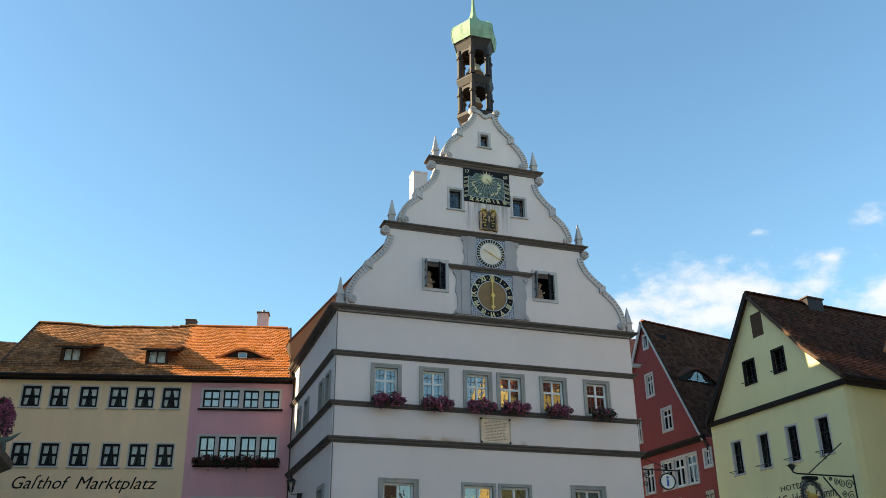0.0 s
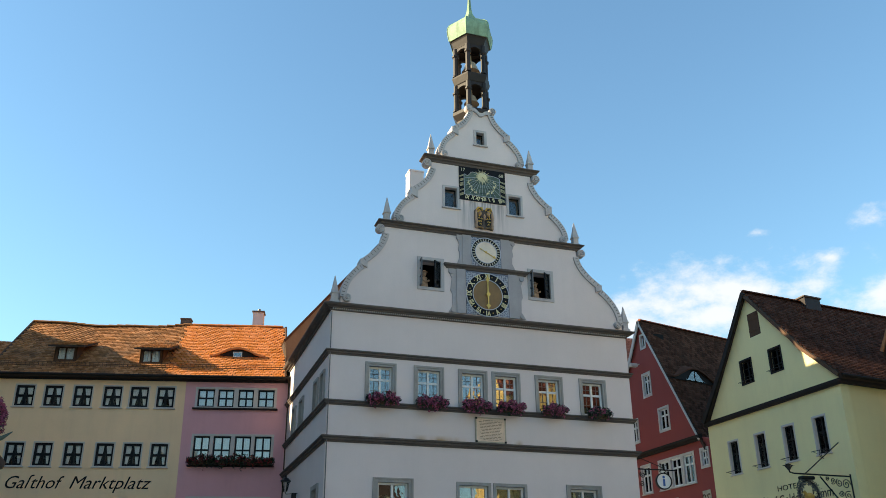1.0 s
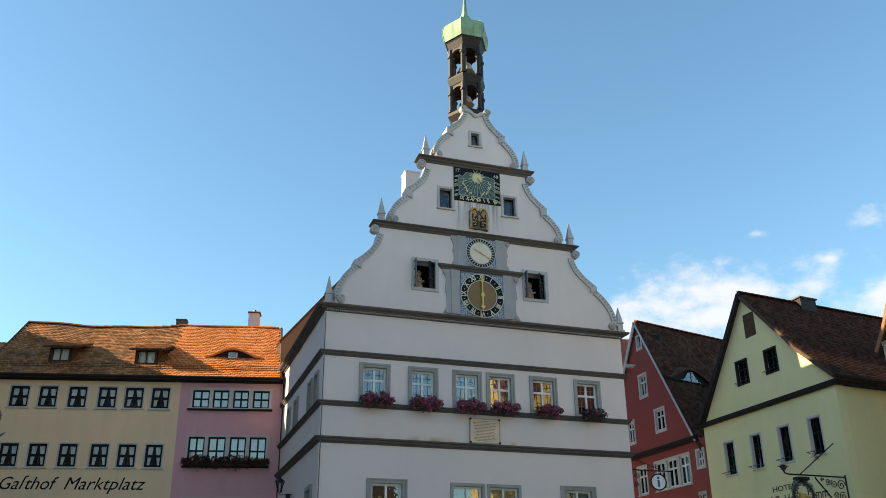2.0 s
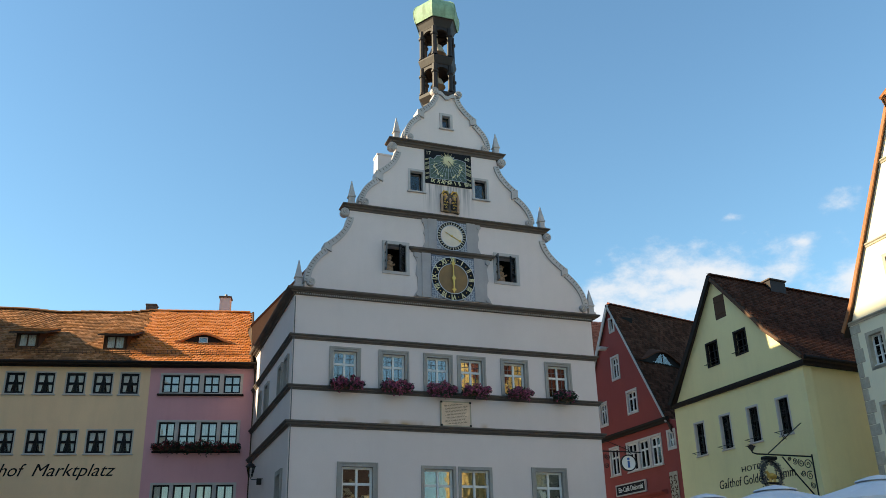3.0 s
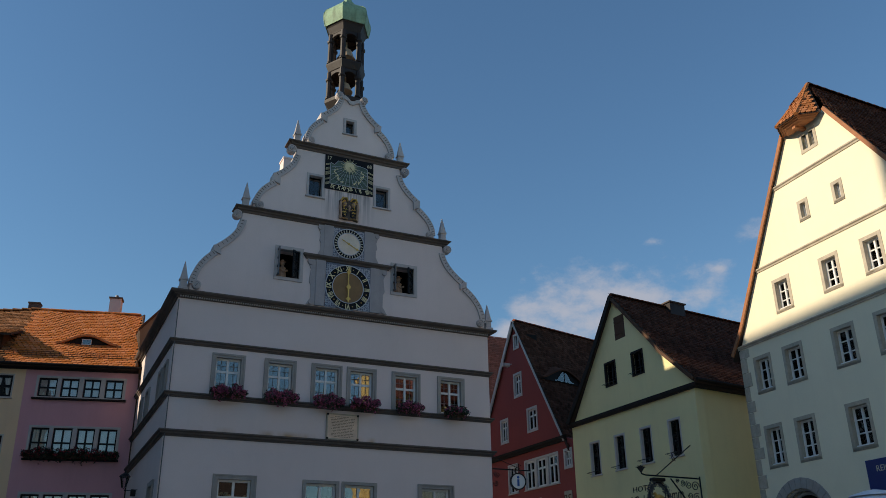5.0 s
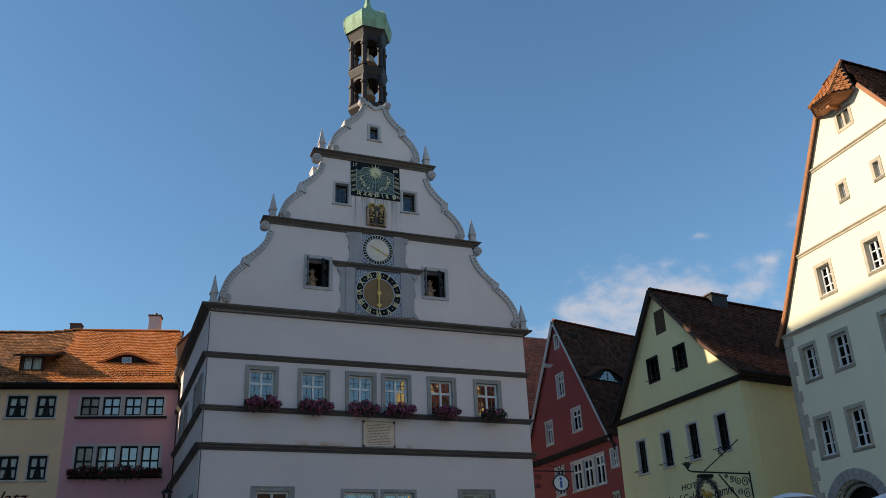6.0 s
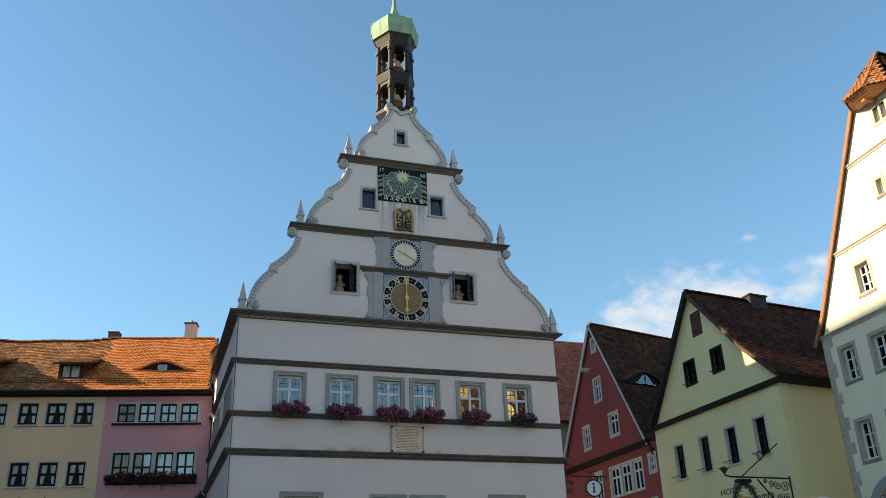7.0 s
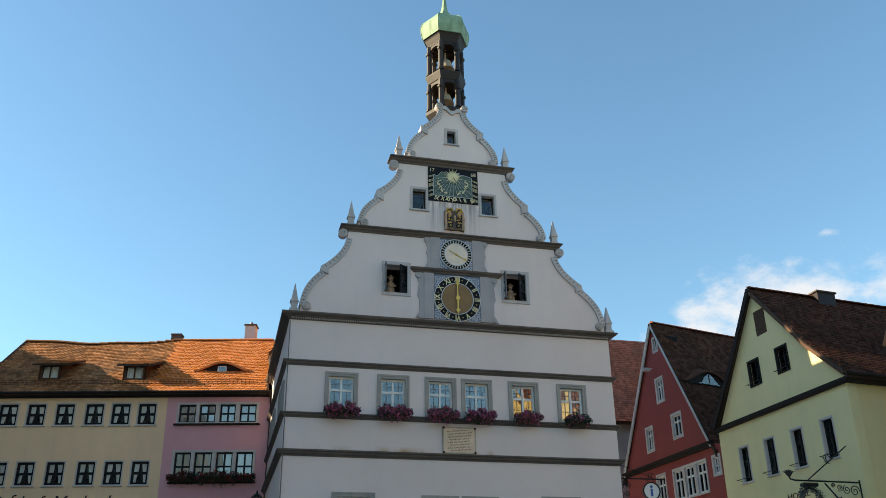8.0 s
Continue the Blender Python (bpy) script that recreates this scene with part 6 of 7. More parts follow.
letters("lettering", "Eis-Café Dolomiti", 0.34, "white_paint", board, Matrix.Translation((0, -0.094, 0)), squash=0.92, depth=0.003, bold=0.004)
ridge_tiles(red, (RA[0], 0.0, RA[1] + 0.02), (RA[0], 13, RA[1] + 0.02), "tile_red")
# eyebrow dormer on the slope towards the square
slope_red = (RA[1] - RR[1]) / (RR[0] - RA[0])
holder = eyebrow(red, 0, 3.3, 0.58, 0.0, 0.0, slope_red, "tile_brown", 1.15, 0.36, arched=True)
holder.matrix_local = pose(9.95 - 0.40, 1.68, RA[1] - (9.82 - RA[0]) * slope_red, 0, 0, 104)
skew(red, 0.25, ("roof", "roof_tiles", "ridge_tile", "side_wall"))
spot = bmesh.new()
tube(spot, [(7.28, -0.04, 13.72), (7.28, -0.30, 13.66)], 0.03, 6)
box(spot, 7.16, 7.42, -0.62, -0.20, 13.54, 13.72, bevel=0.03)
fl = part("flood_lamp", spot, "grey_paint", None)
fl.matrix_world = pose(19.2, 20, 0, 0, 0, -90)
tagged(fl, "small grey flood lamp on the red wall", "lamp")

# ---- pale yellow hotel ----
hotel = thing("hotel", pose(19.1, 8, 0, 0, 0, -90), "pale yellow-green gabled hotel with dark windows and a brown tiled roof", "house", "houses round the square")
HP = [(0.50, 9.62), (2.57, 12.0), (4.51, 14.52), (7.05, 11.76), (7.48, 11.24), (9.24, 9.70)]
HW4 = [(1.96, 2.58), (3.76, 4.38), (5.52, 6.14), (7.28, 7.90)]
HT = [(3.52, 4.22, 10.66, 11.62), (5.44, 6.12, 10.70, 11.62)]
part("front_wall", slab([(0.55, 0), (8.90, 0), (8.98, 9.40), (0.62, 9.40)], 0, 0.4, [(a, b, 7.06, 8.42) for a, b in HW4]), "lime_plaster", hotel)
part("gable", slab([(0.72, 9.40), (8.98, 9.40), (8.98, 9.74), (7.44, 11.08), (7.0, 11.62), (4.51, 14.36), (2.64, 11.9)], 0, 0.4, HT + [(4.42, 5.14, 12.48, 13.52)]), "lime_plaster", hotel)
part("side_wall", boxm(8.55, 8.93, 0.4, 14, 0, 9.40), "lime_plaster", hotel)
part("side_wall", boxm(0.6, 1.0, 0.4, 14, 0, 9.40), "lime_plaster", hotel)
part("rear_wall", boxm(1.0, 8.55, 13.6, 14, 0, 9.40), "lime_plaster", hotel)
bm = bmesh.new()
sweep(bm, [(0, 9.36), (0.10, 9.36), (0.14, 9.44), (0.14, 9.56), (0, 9.60)], [(0.50, 0), (9.05, 0), (9.05, 14)])
part("eave_band", bm, "dark_wood", hotel, "dark brown timber band")
for a, b in HW4:
    w = casement(hotel, a, b, 7.06, 8.42, deep=0.12, frame="black_frame", surround="grey_paint", sw=0.07, fw=0.05, leaves=2, bars=1, transom=0.62, proud=0.012, curtain="straight", sill=True)
    bb = bmesh.new()
    tube(bb, [(a - 0.12, -0.22, 7.16), (b + 0.12, -0.22, 7.16)], 0.014, 5)
    for x in (a - 0.06, b + 0.06):
        tube(bb, [(x, 0.0, 7.10), (x, -0.22, 7.16)], 0.010, 5)
    part("flower_rail", bb, "iron", w, "thin iron rail at the sill")
for a, b, c, d in HT:
    w = casement(hotel, a, b, c, d, deep=0.12, frame="black_frame", surround="dark_wood", sw=0.07, fw=0.05, leaves=2, bars=2, proud=0.02, curtain="straight", sill=False)
    bb = bmesh.new()
    tube(bb, [(a - 0.12, -0.16, c + 0.06), (b + 0.12, -0.16, c + 0.06)], 0.014, 5)
    tube(bb, [(a - 0.04, 0.0, c + 0.02), (a - 0.04, -0.16, c + 0.06)], 0.010, 5)
    part("flower_rail", bb, "iron", w)
sh = bmesh.new()
for i in range(5):
    box(sh, 4.42 + i * 0.144, 4.42 + (i + 1) * 0.144 - 0.01, 0.0, 0.05, 12.48, 13.52)
box(sh, 4.44, 5.12, -0.025, 0.0, 12.70, 12.80)
box(sh, 4.44, 5.12, -0.025, 0.0, 13.22, 13.32)
part("shutter", sh, "brown_wood", hotel, "closed brown loading hatch")
roof_plate(hotel, HP, -0.16, 15, 0.20, "roof_bed")
for k, (a, b) in enumerate(((HP[5], HP[4]), (HP[4], HP[3]), (HP[3], HP[2]))):
    tile_slope(hotel, a, b, -0.16, 15, "tile_brown", 61 + k)
for k, (a, b) in enumerate(((HP[0], HP[1]), (HP[1], HP[2]))):
    bm = bmesh.new()
    d = Vector((b[0] - a[0], b[1] - a[1])).normalized()
    nn = Vector((d.y, -d.x)) * 0.22
    slab([a, b, (b[0] + nn.x, b[1] + nn.y), (a[0] + nn.x, a[1] + nn.y)], -0.24, -0.162, bm=bm)
    part("verge_board", bm, "dark_wood", hotel)
for a, b in ((HP[2], HP[3]), (HP[3], HP[4]), (HP[4], HP[5])):
    bm = bmesh.new()
    d = Vector((b[0] - a[0], b[1] - a[1])).normalized()
    nn = Vector((d.y, -d.x)) * 0.13
    slab([a, b, (b[0] + nn.x, b[1] + nn.y), (a[0] + nn.x, a[1] + nn.y)], -0.22, -0.162, bm=bm)
    part("verge_board", bm, "brown_wood", hotel)
ridge_tiles(hotel, (4.51, -0.1, 14.54), (4.51, 15, 14.54), "tile_brown")
chimney(hotel, 4.15, 4.9, 3.2, 4.15, 13.2, 14.68, "turret_wood", "squat dark grey chimney with a slab cap", 0.07)
gu = bmesh.new()
tube(gu, [(9.28, -0.1, 9.64), (9.28, 15, 9.58)], 0.07, 8)
part("gutter", gu, "dark_wood", hotel)
skew(hotel, 0.12, ("roof", "roof_tiles", "ridge_tile", "side_wall", "rear_wall", "eave_band", "gutter", "chimney"))
letters("wall_lettering", "HOTEL", 0.30, "ink", hotel, Matrix.Translation((5.34, -0.006, 6.10)) @ pose(0, 0, 0, 0, 0, 0), "dark painted wall lettering", squash=1.45, depth=0.004)
letters("wall_lettering", "Gaſthof Goldenes Lamm", 0.50, "ink", hotel, Matrix.Translation((5.40, -0.006, 5.66)), "dark painted wall lettering", squash=0.92, shear=0.12, depth=0.004)

# wrought-iron sign of the hotel
sign = thing("hanging_sign", pose(19.1, -0.66, 6.05, 0, 0, -90), "wrought-iron hanging sign with a gilded animal in a grey wreath", "sign")
ib = bmesh.new()
tube(ib, [(0, 0, 0.08), (0, 0, -1.75)], 0.035, 6)
tube(ib, [(0, 0, 0), (0, -2.45, 0.02), (0, -2.62, 0.06), (0, -2.66, 0.16)], 0.028, 6)
tube(ib, [(0, -0.05, -1.5), (0, -0.75, -0.75), (0, -1.35, -0.05)], 0.026, 6)
part("bracket", ib, "iron", sign, "black wrought-iron bracket")
tube_b = bmesh.new()
tube(tube_b, [(0, -1.95, 0.05), (0, -0.27, 1.20)], 0.020, 6)
for s in (0.18, 0.30):
    tube(tube_b, [(0, -0.95 + 0.14 * math.cos(a) * s * 4 - 0.1, 0.76 + 0.14 * math.sin(a) * s * 4) for a in (k * 0.8 for k in range(7))], 0.014, 5)
part("stay_rod", tube_b, "iron", sign)
for cy, cz, r, t0 in ((-0.25, -0.28, 0.19, 0), (-0.55, -0.24, 0.15, 2), (-0.82, -0.18, 0.12, 4), (-0.24, -0.68, 0.17, 1), (-0.52, -0.60, 0.12, 3), (-0.16, -1.02, 0.12, 2), (-1.05, -0.12, 0.08, 0)):
    sb = bmesh.new()
    tube(sb, [(0, cy + r * (1 - k / 22) * math.cos(t0 + k * 0.55), cz + r * (1 - k / 22) * math.sin(t0 + k * 0.55)) for k in range(20)], 0.016, 5)
    part("scroll", sb, "iron", sign)
fb = bmesh.new()
for k in range(5):
    a = -0.9 + k * 0.45
    tube(fb, [(0, -2.64, 0.12), (0.02 * (k - 2), -2.64 + 0.14 * math.sin(a), 0.20 + 0.14 * math.cos(a)), (0.03 * (k - 2), -2.64 + 0.26 * math.sin(a), 0.30 + 0.06 * math.cos(a * 2))], [0.03, 0.03, 0.006], 5)
part("flower_tip", fb, "iron", sign)
rng = random.Random(12)
v, f = [], []
for k in range(520):
    a = rng.uniform(0, 6.28)
    rr = rng.uniform(0.72, 1.15)
    y, z = -1.95 + 0.42 * rr * math.cos(a), -0.72 + 0.56 * rr * math.sin(a)
    clump(rng, v, f, (rng.uniform(-0.06, 0.06), y, z), 0.05, 3)
raw("wreath", [Vector(p) * 1.0 for p in v], f, "lead", sign, "grey-blue leafy metal wreath", "stuff")
part("hood", boxm(-0.14, 0.14, -2.22, -1.68, -0.18, -0.06, bevel=0.03), "iron", sign)
mb = bmesh.new()
tube(mb, [(0, -1.95 + 0.42 * math.cos(k * math.pi / 12), -0.72 + 0.50 * math.sin(k * math.pi / 12)) for k in range(25)], 0.03, 6)
part("ring", mb, "iron", sign)
ab = bmesh.new()
tube(ab, [(0, -2.14, -0.70), (0, -1.95, -0.66), (0, -1.76, -0.70)], [0.10, 0.14, 0.11], 8)
tube(ab, [(0, -2.10, -0.62), (0, -2.20, -0.50), (0, -2.30, -0.52)], [0.08, 0.07, 0.03], 7)
for y in (-2.10, -2.02, -1.86, -1.78):
    tube(ab, [(0, y, -0.74), (0, y, -0.96)], 0.028, 5)
bmesh.ops.transform(ab, matrix=Matrix.Translation((0, -1.95, -0.80)) @ Matrix.Scale(0.78, 4) @ Matrix.Translation((0, 1.95, 0.76)), verts=ab.verts)
part("gilded_animal", ab, "gold", sign, "gilded animal figure")
part("base_bar", boxm(-0.05, 0.05, -2.22, -1.66, -1.02, -0.95), "iron", sign)

# ---- tall cream house ----
cream = thing("cream_house", pose(18.5, -4.47, 0, 0, 0, math.degrees(math.atan2(-2.53, -0.17))), "tall cream plastered gabled house with stone window surrounds and bands", "house", "houses round the square")
CU = [(0.24, 1.06), (1.62, 2.50), (3.72, 4.62), (5.36, 6.22), (7.2, 8.06)]
CT = [(1.68, 2.47), (3.78, 4.56), (5.44, 6.22)]
CB = [(3.38, 3.82), (4.85, 5.27)]
o = 0.105
cu_in = [(a + o, b - o, 8.345, 9.395) for a, b in CU]
cl_in = [(a + o, b - o, 5.905, 7.07) for a, b in CU]
ct_in = [(a + o, b - o, 10.73, 11.68) for a, b in CT]
cb_in = [(a + 0.10, b - 0.10, 13.34, 13.85) for a, b in CB]
cc_in = [(4.08, 4.29, 15.54, 16.05), (4.38, 4.58, 15.54, 16.05)]
APEX, HIP_Z = (4.25, 18.12), 16.5
arch = [(1.38 + 1.02 * math.cos(a), 4.04 + 1.02 * math.sin(a)) for a in (math.pi * k / 14 for k in range(15))]
wall_line = [(-0.36, 0), (0.36, 0), (0.36, 4.04)] + arch[::-1][1:-1] + [(2.40, 4.04), (2.40, 0), (9.3, 0), (9.2, 9.92), (-0.34, 9.92)]
part("front_wall", slab(wall_line, 0, 0.45, cu_in + cl_in), "cream_plaster", cream)
part("gable", slab([(-0.28, 9.92), (9.2, 9.92), (8.38, 11.58), (5.20, HIP_Z), (3.32, HIP_Z), (0.66, 11.68), (0.08, 10.62)], 0, 0.4, ct_in + cb_in + cc_in), "cream_plaster", cream)
part("side_wall", boxm(-0.36, 0.05, 0.45, 14, 0, 9.92), "cream_plaster", cream)
part("side_wall", boxm(8.85, 9.3, 0.45, 14, 0, 9.92), "cream_plaster", cream)
part("door_backing", boxm(0.30, 2.46, 0.46, 0.6, 0, 5.1), "dark_wood", cream, "dark wooden door in the archway")
for k in range(15):
    a0, a1 = math.pi * k / 15, math.pi * (k + 1) / 15 - 0.012
    vb = bmesh.new()
    slab([(1.38 + r * math.cos(a), 4.04 + r * math.sin(a)) for r, a in ((1.02, a0), (1.34, a0), (1.34, a1), (1.02, a1))], -0.05, 0.30, bm=vb)
    part("arch_stone", vb, "grey_stone", cream)
bm = bmesh.new()
tube(bm, [(1.38 + 1.0 * math.cos(a), 0.12, 4.04 + 1.0 * math.sin(a)) for a in (math.pi * k / 20 for k in range(21))], 0.06, 6)
tube(bm, [(1.38 + 0.88 * math.cos(a), 0.24, 4.04 + 0.88 * math.sin(a)) for a in (math.pi * k / 20 for k in range(21))], 0.06, 6)
part("arch_moulding", bm, "grey_stone", cream)
for z0, x0, x1 in ((9.92, -0.42, 9.3), (12.28, 1.06, 7.94), (14.76, 2.44, 6.34)):
    bm = bmesh.new()
    sweep(bm, [(0, z0), (0.03, z0), (0.04, z0 + 0.05), (0.08, z0 + 0.08), (0.08, z0 + 0.12), (0, z0 + 0.15)], [(x0, 0), (x1, 0)])
    part("string_course", bm, "sandstone", cream, "weathered stone string course")
for rows, lv, bars in ((cu_in, 2, 2), (cl_in, 2, 2), (ct_in, 2, 2)):
    for k, (a, b, c, d) in enumerate(rows):
        casement(cream, a, b, c, d, deep=0.15, frame="white_paint", surround="sandstone", sw=0.112, fw=0.062, leaves=lv, bars=bars, sill=False, proud=0.014, curtain="straight" if rows is cl_in else "")
        part("window_sill", boxm(a + 0.006, b - 0.006, 0.03, 0.145, c + 0.006, c + 0.05, bevel=0.01), "white_paint", cream)
        part("surround_foot", boxm(a - 0.112, b + 0.112, -0.014, 0.13, c - 0.11, c - 0.022), "sandstone", cream)
for a, b, c, d in cb_in:
    casement(cream, a, b, c, d, deep=0.12, frame="white_paint", surround="sandstone", sw=0.11, fw=0.035, leaves=2, bars=0, sill=False, proud=0.02)
    part("surround_foot", boxm(a - 0.11, b + 0.11, -0.02, 0.11, c - 0.11, c - 0.022), "sandstone", cream)
for a, b, c, d in cc_in:
    casement(cream, a, b, c, d, deep=0.12, frame="white_paint", surround="", fw=0.03, leaves=1, bars=0, sill=False)
bm = bmesh.new()
slab([(3.97, 15.43), (4.69, 15.43), (4.69, 16.15), (3.97, 16.15)], -0.02, 0.10, cc_in, bm=bm)
part("surround", bm, "sandstone", cream, "stone surround of the twin window")
# corner stones, long and short
z = 0.1
rng = random.Random(21)
k = 0
while z < 9.8:
    h = rng.uniform(0.34, 0.52)
    w = (0.42, 0.25)[k % 2] + rng.uniform(-0.05, 0.05)
    part("corner_stone", boxm(-0.385, -0.36 + w, -0.022, 0.42, z, min(9.9, z + h) - 0.012, bevel=0.012), "sandstone", cream)
    z += h
    k += 1
CP = [(-0.66, 9.80), (-0.03, 10.66), (0.55, 11.68), APEX, (8.45, 11.68), (9.06, 10.66), (9.70, 9.80)]
HIP_D = 0.62


def at_height(a, b, z):
    k = (z - a[1]) / (b[1] - a[1])
    return a[0] + (b[0] - a[0]) * k, z


HIP_L, HIP_R = at_height(CP[2], APEX, HIP_Z), at_height(CP[4], APEX, HIP_Z)
roof_plate(cream, CP, HIP_D, 15, 0.20, "roof_bed")
roof_plate(cream, CP[:3] + [HIP_L], -0.10, HIP_D, 0.20, "roof_bed")
roof_plate(cream, [HIP_R] + CP[4:], -0.10, HIP_D, 0.20, "roof_bed")
for k, (a, b) in enumerate(((CP[6], CP[5]), (CP[5], CP[4]), (CP[4], CP[3]))):
    rise = (b[1] - a[1]) / math.hypot(b[0] - a[0], b[1] - a[1])
    tile_slope(cream, a, b, -0.10, 15, "tile_brown", 71 + k, keep=lambda u, s, a=a, rise=rise: u > (a[1] + s * rise - HIP_Z) / (APEX[1] - HIP_Z) * (HIP_D + 0.10))
for a, b in ((CP[0], CP[1]), (CP[1], CP[2]), (CP[2], HIP_L), (HIP_R, CP[4]), (CP[4], CP[5]), (CP[5], CP[6])):
    bm = bmesh.new()
    d = Vector((b[0] - a[0], b[1] - a[1])).normalized()
    nn = Vector((d.y, -d.x)) * 0.125
    slab([a, b, (b[0] + nn.x, b[1] + nn.y), (a[0] + nn.x, a[1] + nn.y)], -0.15, -0.102, bm=bm)
    part("verge_board", bm, "red_wood", cream, "reddish-brown verge board")
ridge_tiles(cream, (CP[3][0], HIP_D, CP[3][1] + 0.02), (CP[3][0], 15, CP[3][1] + 0.02), "tile_brown")
skew(cream, 0.09, ("roof", "roof_tiles", "ridge_tile", "side_wall"))
# tiled hood over the hoist at the peak
hood_b = bmesh.new()
HC, HZ = APEX[0] + 0.02, 16.42
ring = []
for rr, zz in ((0.86, HZ), (0.85, HZ - 0.04), (0.79, HZ - 0.045), (0.76, HZ - 0.085), (0.70, HZ - 0.09), (0.65, HZ - 0.135), (0.58, HZ - 0.14), (0.50, HZ - 0.17)):
    row_v = []
    for i in range(4):
        a = math.pi + math.pi * i / 3
        row_v.append(hood_b.verts.new((HC + rr * 0.98 * math.cos(a), -0.12 + 0.76 * rr * math.sin(a), zz)))
    ring.append(row_v)
for a, b in zip(ring, ring[1:]):
    for i in range(3):
        hood_b.faces.new((a[i], a[i + 1], b[i + 1], b[i]))
hood_b.faces.new(ring[-1])
hood_b.faces.new(ring[0][::-1])
hood = part("hoist_hood", hood_b, "red_wood", cream, "reddish moulded soffit of the hoist hood")
beam = boxm(HC - 0.07, HC + 0.07, -0.46, 0.1, HZ - 0.25, HZ - 0.15)
part("hoist_beam", beam, "red_wood", hood)
for i in range(3):
    a0, a1 = math.pi + math.pi * i / 3, math.pi + math.pi * (i + 1) / 3
    p0 = Vector((HC + 0.90 * math.cos(a0), -0.12 + 0.72 * math.sin(a0), HZ - 0.02))
    p1 = Vector((HC + 0.90 * math.cos(a1), -0.12 + 0.72 * math.sin(a1), HZ - 0.02))
    top = Vector((CP[3][0], HIP_D - 0.05, CP[3][1] + 0.03))
    along = (p1 - p0)
    wd = along.length
    along.normalize()
    ua = (top - p0).dot(along)
    up = top - p0 - along * ua
    ln = up.length
    tiles("roof_tiles", hood, "tile_rust", p0, along, up, wd, ln, keep=lambda u, s, wd=wd, ln=ln, ua=ua: ua * s / ln - 0.03 < u < wd - (wd - ua) * s / ln + 0.03, tw=0.16, row=0.15, seed=80 + i)
    hb = bmesh.new()
    tube(hb, [p0, p0.lerp(top, 0.5) - Vector((0, 0, 0.06)), top], [0.075, 0.07, 0.06], 6)
    part("hip_tile", hb, "tile_rust", hood)
    gb = bmesh.new()
    q = [gb.verts.new(v) for v in (p0 - Vector((0, 0, 0.03)), p1 - Vector((0, 0, 0.03)), top - Vector((0, 0, 0.08)))]
    gb.faces.new(q)
    part("hood_boarding", gb, "roof_bed", hood)
# blue sign on the wall
bs = thing("wall_sign", cream.matrix_world @ pose(5.4, 0, 5.02), "dark blue wall sign with pale lettering", "sign")
part("board", boxm(-1.30, 1.6, -0.07, -0.005, -0.46, 0.46, bevel=0.012), "sign_blue", bs)
letters("lettering", "REICHSSTAD", 0.235, "ivory", bs, Matrix.Translation((-0.28, -0.074, 0.19)), squash=1.0, depth=0.003)
letters("lettering", "Weingu", 0.235, "ivory", bs, Matrix.Translation((0.22, -0.074, -0.16)), squash=1.0, depth=0.003)

# ---- round information sign beside the white house ----
info = thing("information_sign", pose(10.8, 0.4, 6.1), "round white information sign on a wrought-iron bracket", "sign")
ib = bmesh.new()
tube(ib, [(0, 0, 0.05), (1.75, 0, 0.05)], 0.022, 6)
tube(ib, [(0, 0, 0.55), (1.3, 0, 0.10)], 0.012, 5)
tube(ib, [(0, 0, 0.1), (0, 0, -1.1)], 0.02, 5)
part("bracket", ib, "iron", info)
for cx, cz, r, t0 in ((0.18, -0.18, 0.14, 0), (0.42, -0.14, 0.11, 2), (0.16, -0.5, 0.13, 1), (0.36, -0.42, 0.10, 3), (0.14, -0.82, 0.10, 2)):
    sb = bmesh.new()
    tube(sb, [(cx + r * (1 - k / 22) * math.cos(t0 + k * 0.55), 0, cz + r * (1 - k / 22) * math.sin(t0 + k * 0.55)) for k in range(20)], 0.014, 5)
    part("scroll", sb, "iron", info)
plate = bmesh.new()
disc(plate, 0, 0, 0.245, -0.03, 0.03, 36)
pl = part("plate", plate, "white_paint", info, "round white plate")
pl.matrix_local = pose(1.22, 0, -0.33, 0, 0, -12)
rb = bmesh.new()
disc(rb, 0, 0, 0.285, -0.05, 0.05, 36, inner=0.245)
part("rim", rb, "iron", pl)
ib = bmesh.new()
disc(ib, 0, 0.135, 0.045, -0.04, 0.04, 16)
box(ib, -0.038, 0.038, -0.04, 0.04, -0.16, 0.07)
part("letter_i", ib, "info_blue", pl, "blue letter i")
hb = bmesh.new()
for s in (-1, 1):
    tube(hb, [(1.22 + s * 0.06, 0, 0.04), (1.22 + s * 0.16, 0, -0.02), (1.22 + s * 0.05, 0, 0.0 - 0.02)], 0.014, 5)
    tube(hb, [(1.22 + s * 0.05, 0, 0.05), (1.22 + s * 0.05, 0, 0.26), (1.22 + s * 0.14, 0, 0.20)], 0.014, 5)
part("ornament", hb, "iron", info)

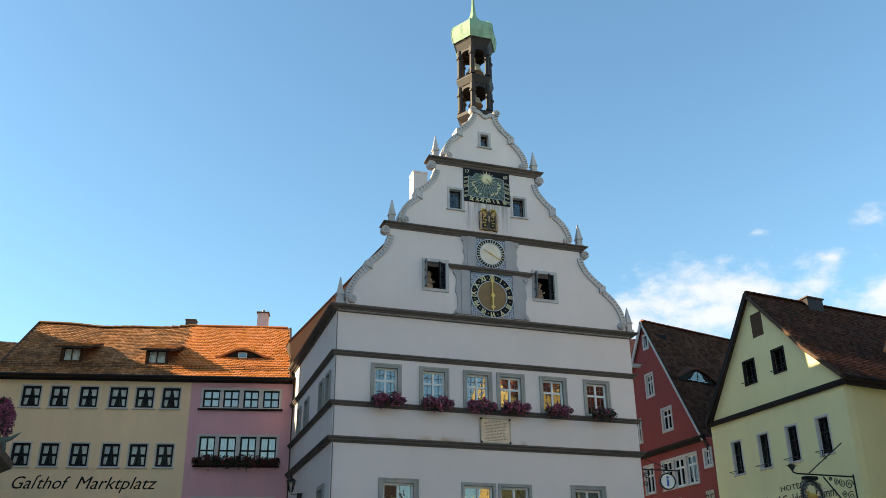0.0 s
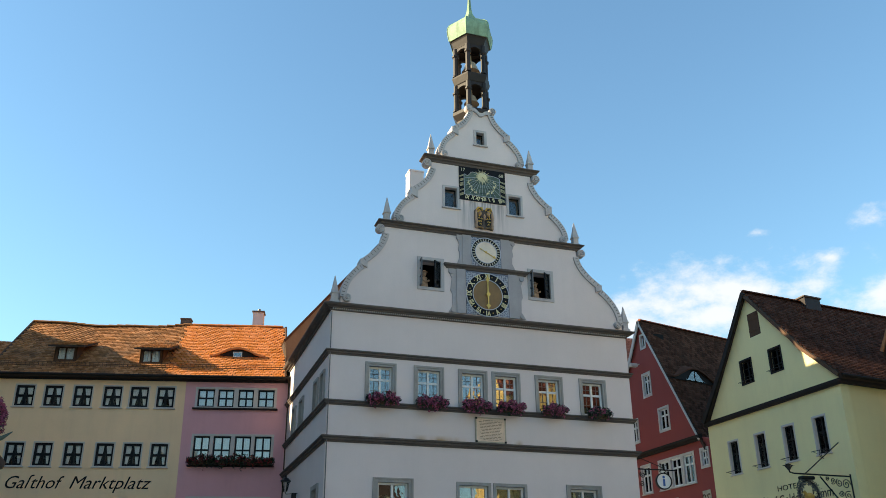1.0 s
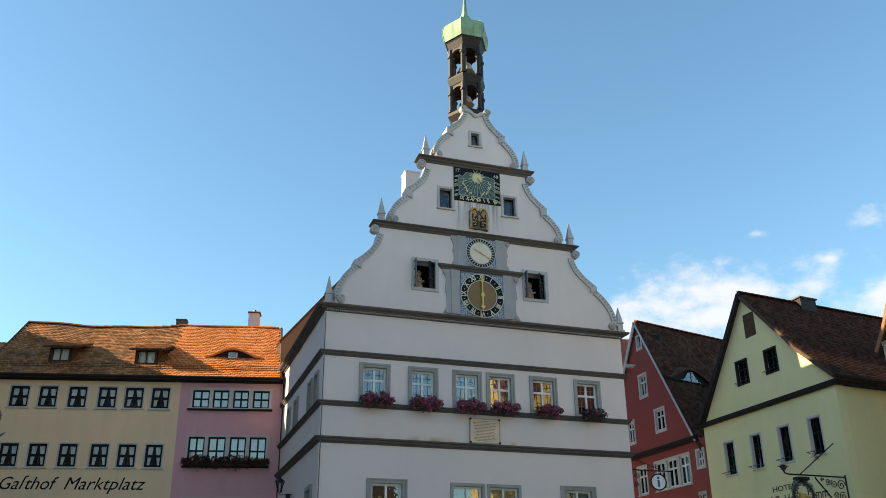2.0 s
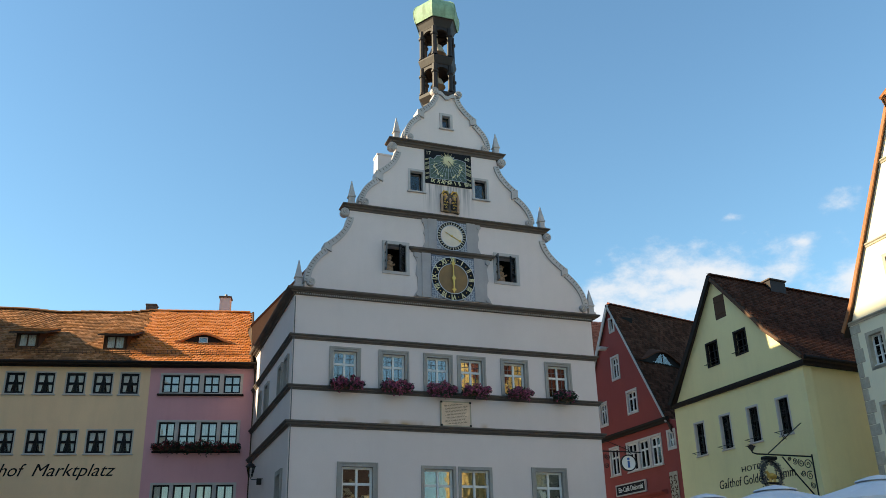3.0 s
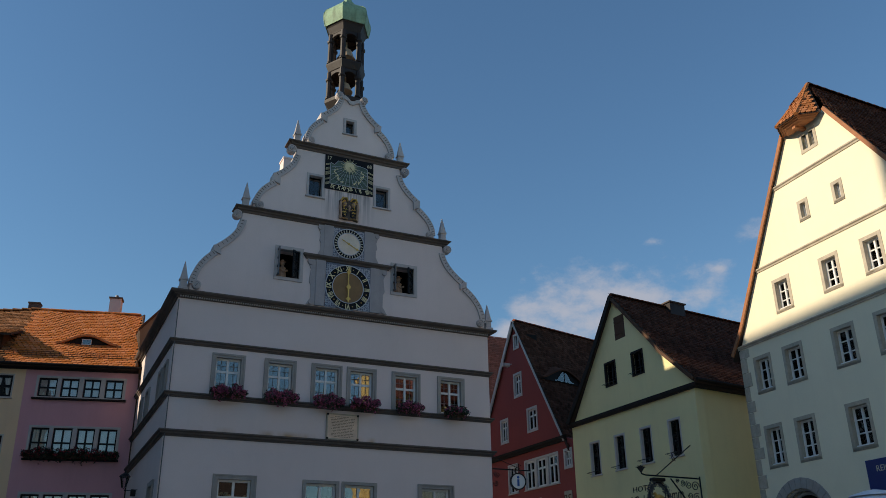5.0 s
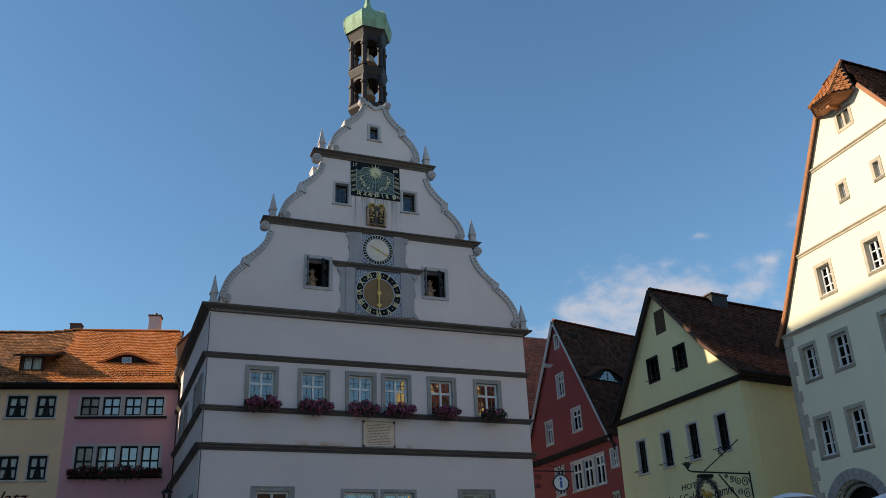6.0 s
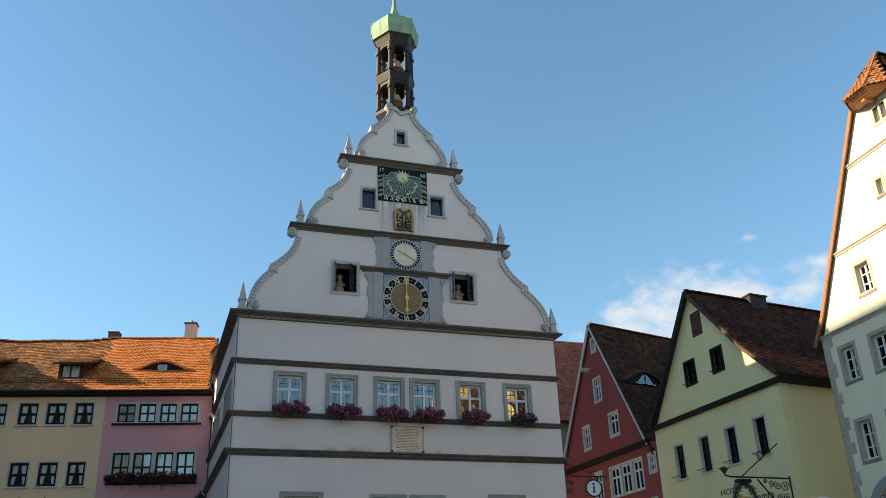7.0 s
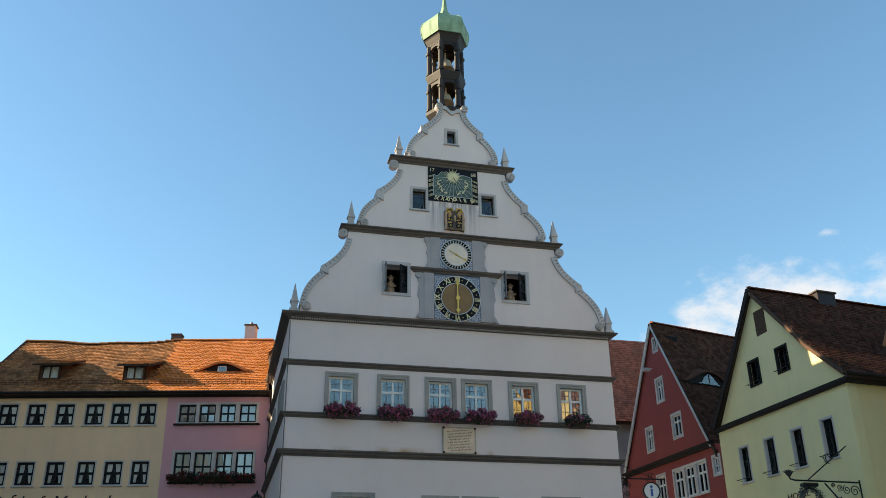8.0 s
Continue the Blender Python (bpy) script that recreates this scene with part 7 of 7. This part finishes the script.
# ---- lantern at the pink house ----
lamp = thing("street_lantern", pose(-0.33, 4.6, 5.80) @ Matrix.Scale(0.66, 4), "black six-sided wall lantern on an iron arm", "lamp")
lb = bmesh.new()
lathe(lb, [(0.08, -0.42), (0.10, -0.40), (0.10, -0.36), (0.20, 0.10), (0.22, 0.12)], 6)
cage = part("glass_cage", lb, "glass", lamp)
lb = bmesh.new()
lathe(lb, [(0.27, 0.11), (0.27, 0.15), (0.16, 0.27), (0.06, 0.32), (0.05, 0.38), (0.02, 0.48)], 6)
part("hat", lb, "iron", lamp)
for i in range(6):
    a = i * math.pi / 3
    bb = bmesh.new()
    tube(bb, [(0.10 * math.cos(a), 0.10 * math.sin(a), -0.40), (0.215 * math.cos(a), 0.215 * math.sin(a), 0.12)], 0.012, 4)
    part("glazing_bar", bb, "iron", lamp)
ab = bmesh.new()
tube(ab, [(0, 0, -0.40), (0.05, 0.0, -0.52), (0.35, 0.0, -0.50), (0.70, 0.0, -0.46)], 0.022, 6)
part("arm", ab, "iron", lamp)
pb = boxm(0.34, 0.58, -0.10, 0.10, -0.78, -0.46, bevel=0.01)
part("box", pb, "iron", lamp)

# ---- stone balcony corner with flowers, by the town hall ----
bal = thing("stone_balcony", pose(-9.4, 0.4, 0.36), "carved sandstone balcony corner below a flower box", "balcony")
# cornice and body wear the darkened sandstone, shadow included in the colour
bb = bmesh.new()
sweep(bb, [(-0.6, 4.3), (-0.30, 4.3), (-0.22, 4.7), (-0.30, 4.9), (-0.10, 5.15), (0.10, 5.30), (0.34, 5.42), (0.40, 5.60), (0.12, 5.66), (0.08, 6.15), (-0.6, 6.15)], [(-3.0, 0.0), (0.0, 0.0), (0.0, 3.0)])
part("cornice", bb, "shaded_sandstone", bal, "weathered moulded sandstone cornice")
part("body", boxm(-3.0, -0.45, 0.45, 3.0, -0.36, 6.1), "shaded_sandstone", bal)
# thick dusty-green leaves, built from tapered tubes
sp = bmesh.new()
tube(sp, [(0.05, -0.05, 5.68), (0.35, -0.1, 5.72), (0.62, -0.12, 5.80), (0.85, -0.12, 5.98)], [0.09, 0.10, 0.06, 0.01], 7)
tube(sp, [(0.45, -0.1, 5.72), (0.5, -0.12, 5.50), (0.46, -0.1, 5.42)], [0.07, 0.05, 0.02], 6)
tube(sp, [(0.35, -0.1, 5.76), (0.30, -0.15, 5.95)], [0.05, 0.01], 5)
part("water_spout", sp, "dusty_leaf", bal, "dusty grey-green leaves sticking out beside the planter")
flower_box(pose(-9.95, 0.30, 6.75), 2.0, 1900, "hanging mass of pink blossoms on a stone balcony", hang=0.55, seed=77, group="balcony flowers")
flower_box(pose(-9.42, 1.1, 7.0, 0, 0, 90), 1.9, 1900, "hanging mass of pink blossoms at the balcony's corner", hang=0.75, seed=78, group="balcony flowers")

# ---- sunshades of the cafe ----


def sunshade(x, y, top, seed):
    t = thing("sunshade", pose(x, y, 0, 0, 0, seed * 17.0), "large white square cafe sunshade, open, on a pole", "sunshade", "cafe sunshades")
    part("pole", tube(bmesh.new(), [(0, 0, 0), (0, 0, top - 0.1)], 0.03, 8), "white_paint", t)
    part("foot", boxm(-0.35, 0.35, -0.35, 0.35, 0, 0.06, bevel=0.01), "grey_stone", t)
    bm = bmesh.new()
    n = 8
    prev = None
    for k in range(7):
        s = k / 6
        ringv = []
        for i in range(n * 3):
            a = 2 * math.pi * i / (n * 3)
            r = 0.34 + 1.55 * s
            droop = -0.42 * s - 0.05 * math.sin(s * math.pi) * (0.5 + 0.5 * math.cos(a * n))
            ringv.append(bm.verts.new((r * math.cos(a), r * math.sin(a), top - 0.13 + droop)))
        if prev:
            for i in range(n * 3):
                j = (i + 1) % (n * 3)
                bm.faces.new((prev[i], prev[j], ringv[j], ringv[i]))
        prev = ringv
    low = [bm.verts.new((v.co.x, v.co.y, v.co.z - 0.2)) for v in prev]
    for i in range(n * 3):
        j = (i + 1) % (n * 3)
        bm.faces.new((prev[i], prev[j], low[j], low[i]))
    part("canopy", bm, "canopy_white", t, "white cloth canopy")
    vb = bmesh.new()
    lathe(vb, [(0.46, top - 0.125), (0.44, top - 0.10), (0.20, top - 0.03), (0.03, top)], 24)
    part("vent_cap", vb, "canopy_white", t)
    for i in range(n):
        a = 2 * math.pi * i / n
        part("rib", tube(bmesh.new(), [(0.05 * math.cos(a), 0.05 * math.sin(a), top - 0.16), (1.86 * math.cos(a), 1.86 * math.sin(a), top - 0.66)], 0.012, 4), "white_paint", t)
    return t


for k, (x, y, top) in enumerate(((8.86, -10.42, 3.70), (9.87, -12.3, 3.70), (8.22, -8.85, 3.68), (11.0, -14.4, 3.70))):
    sunshade(x, y, top, k)
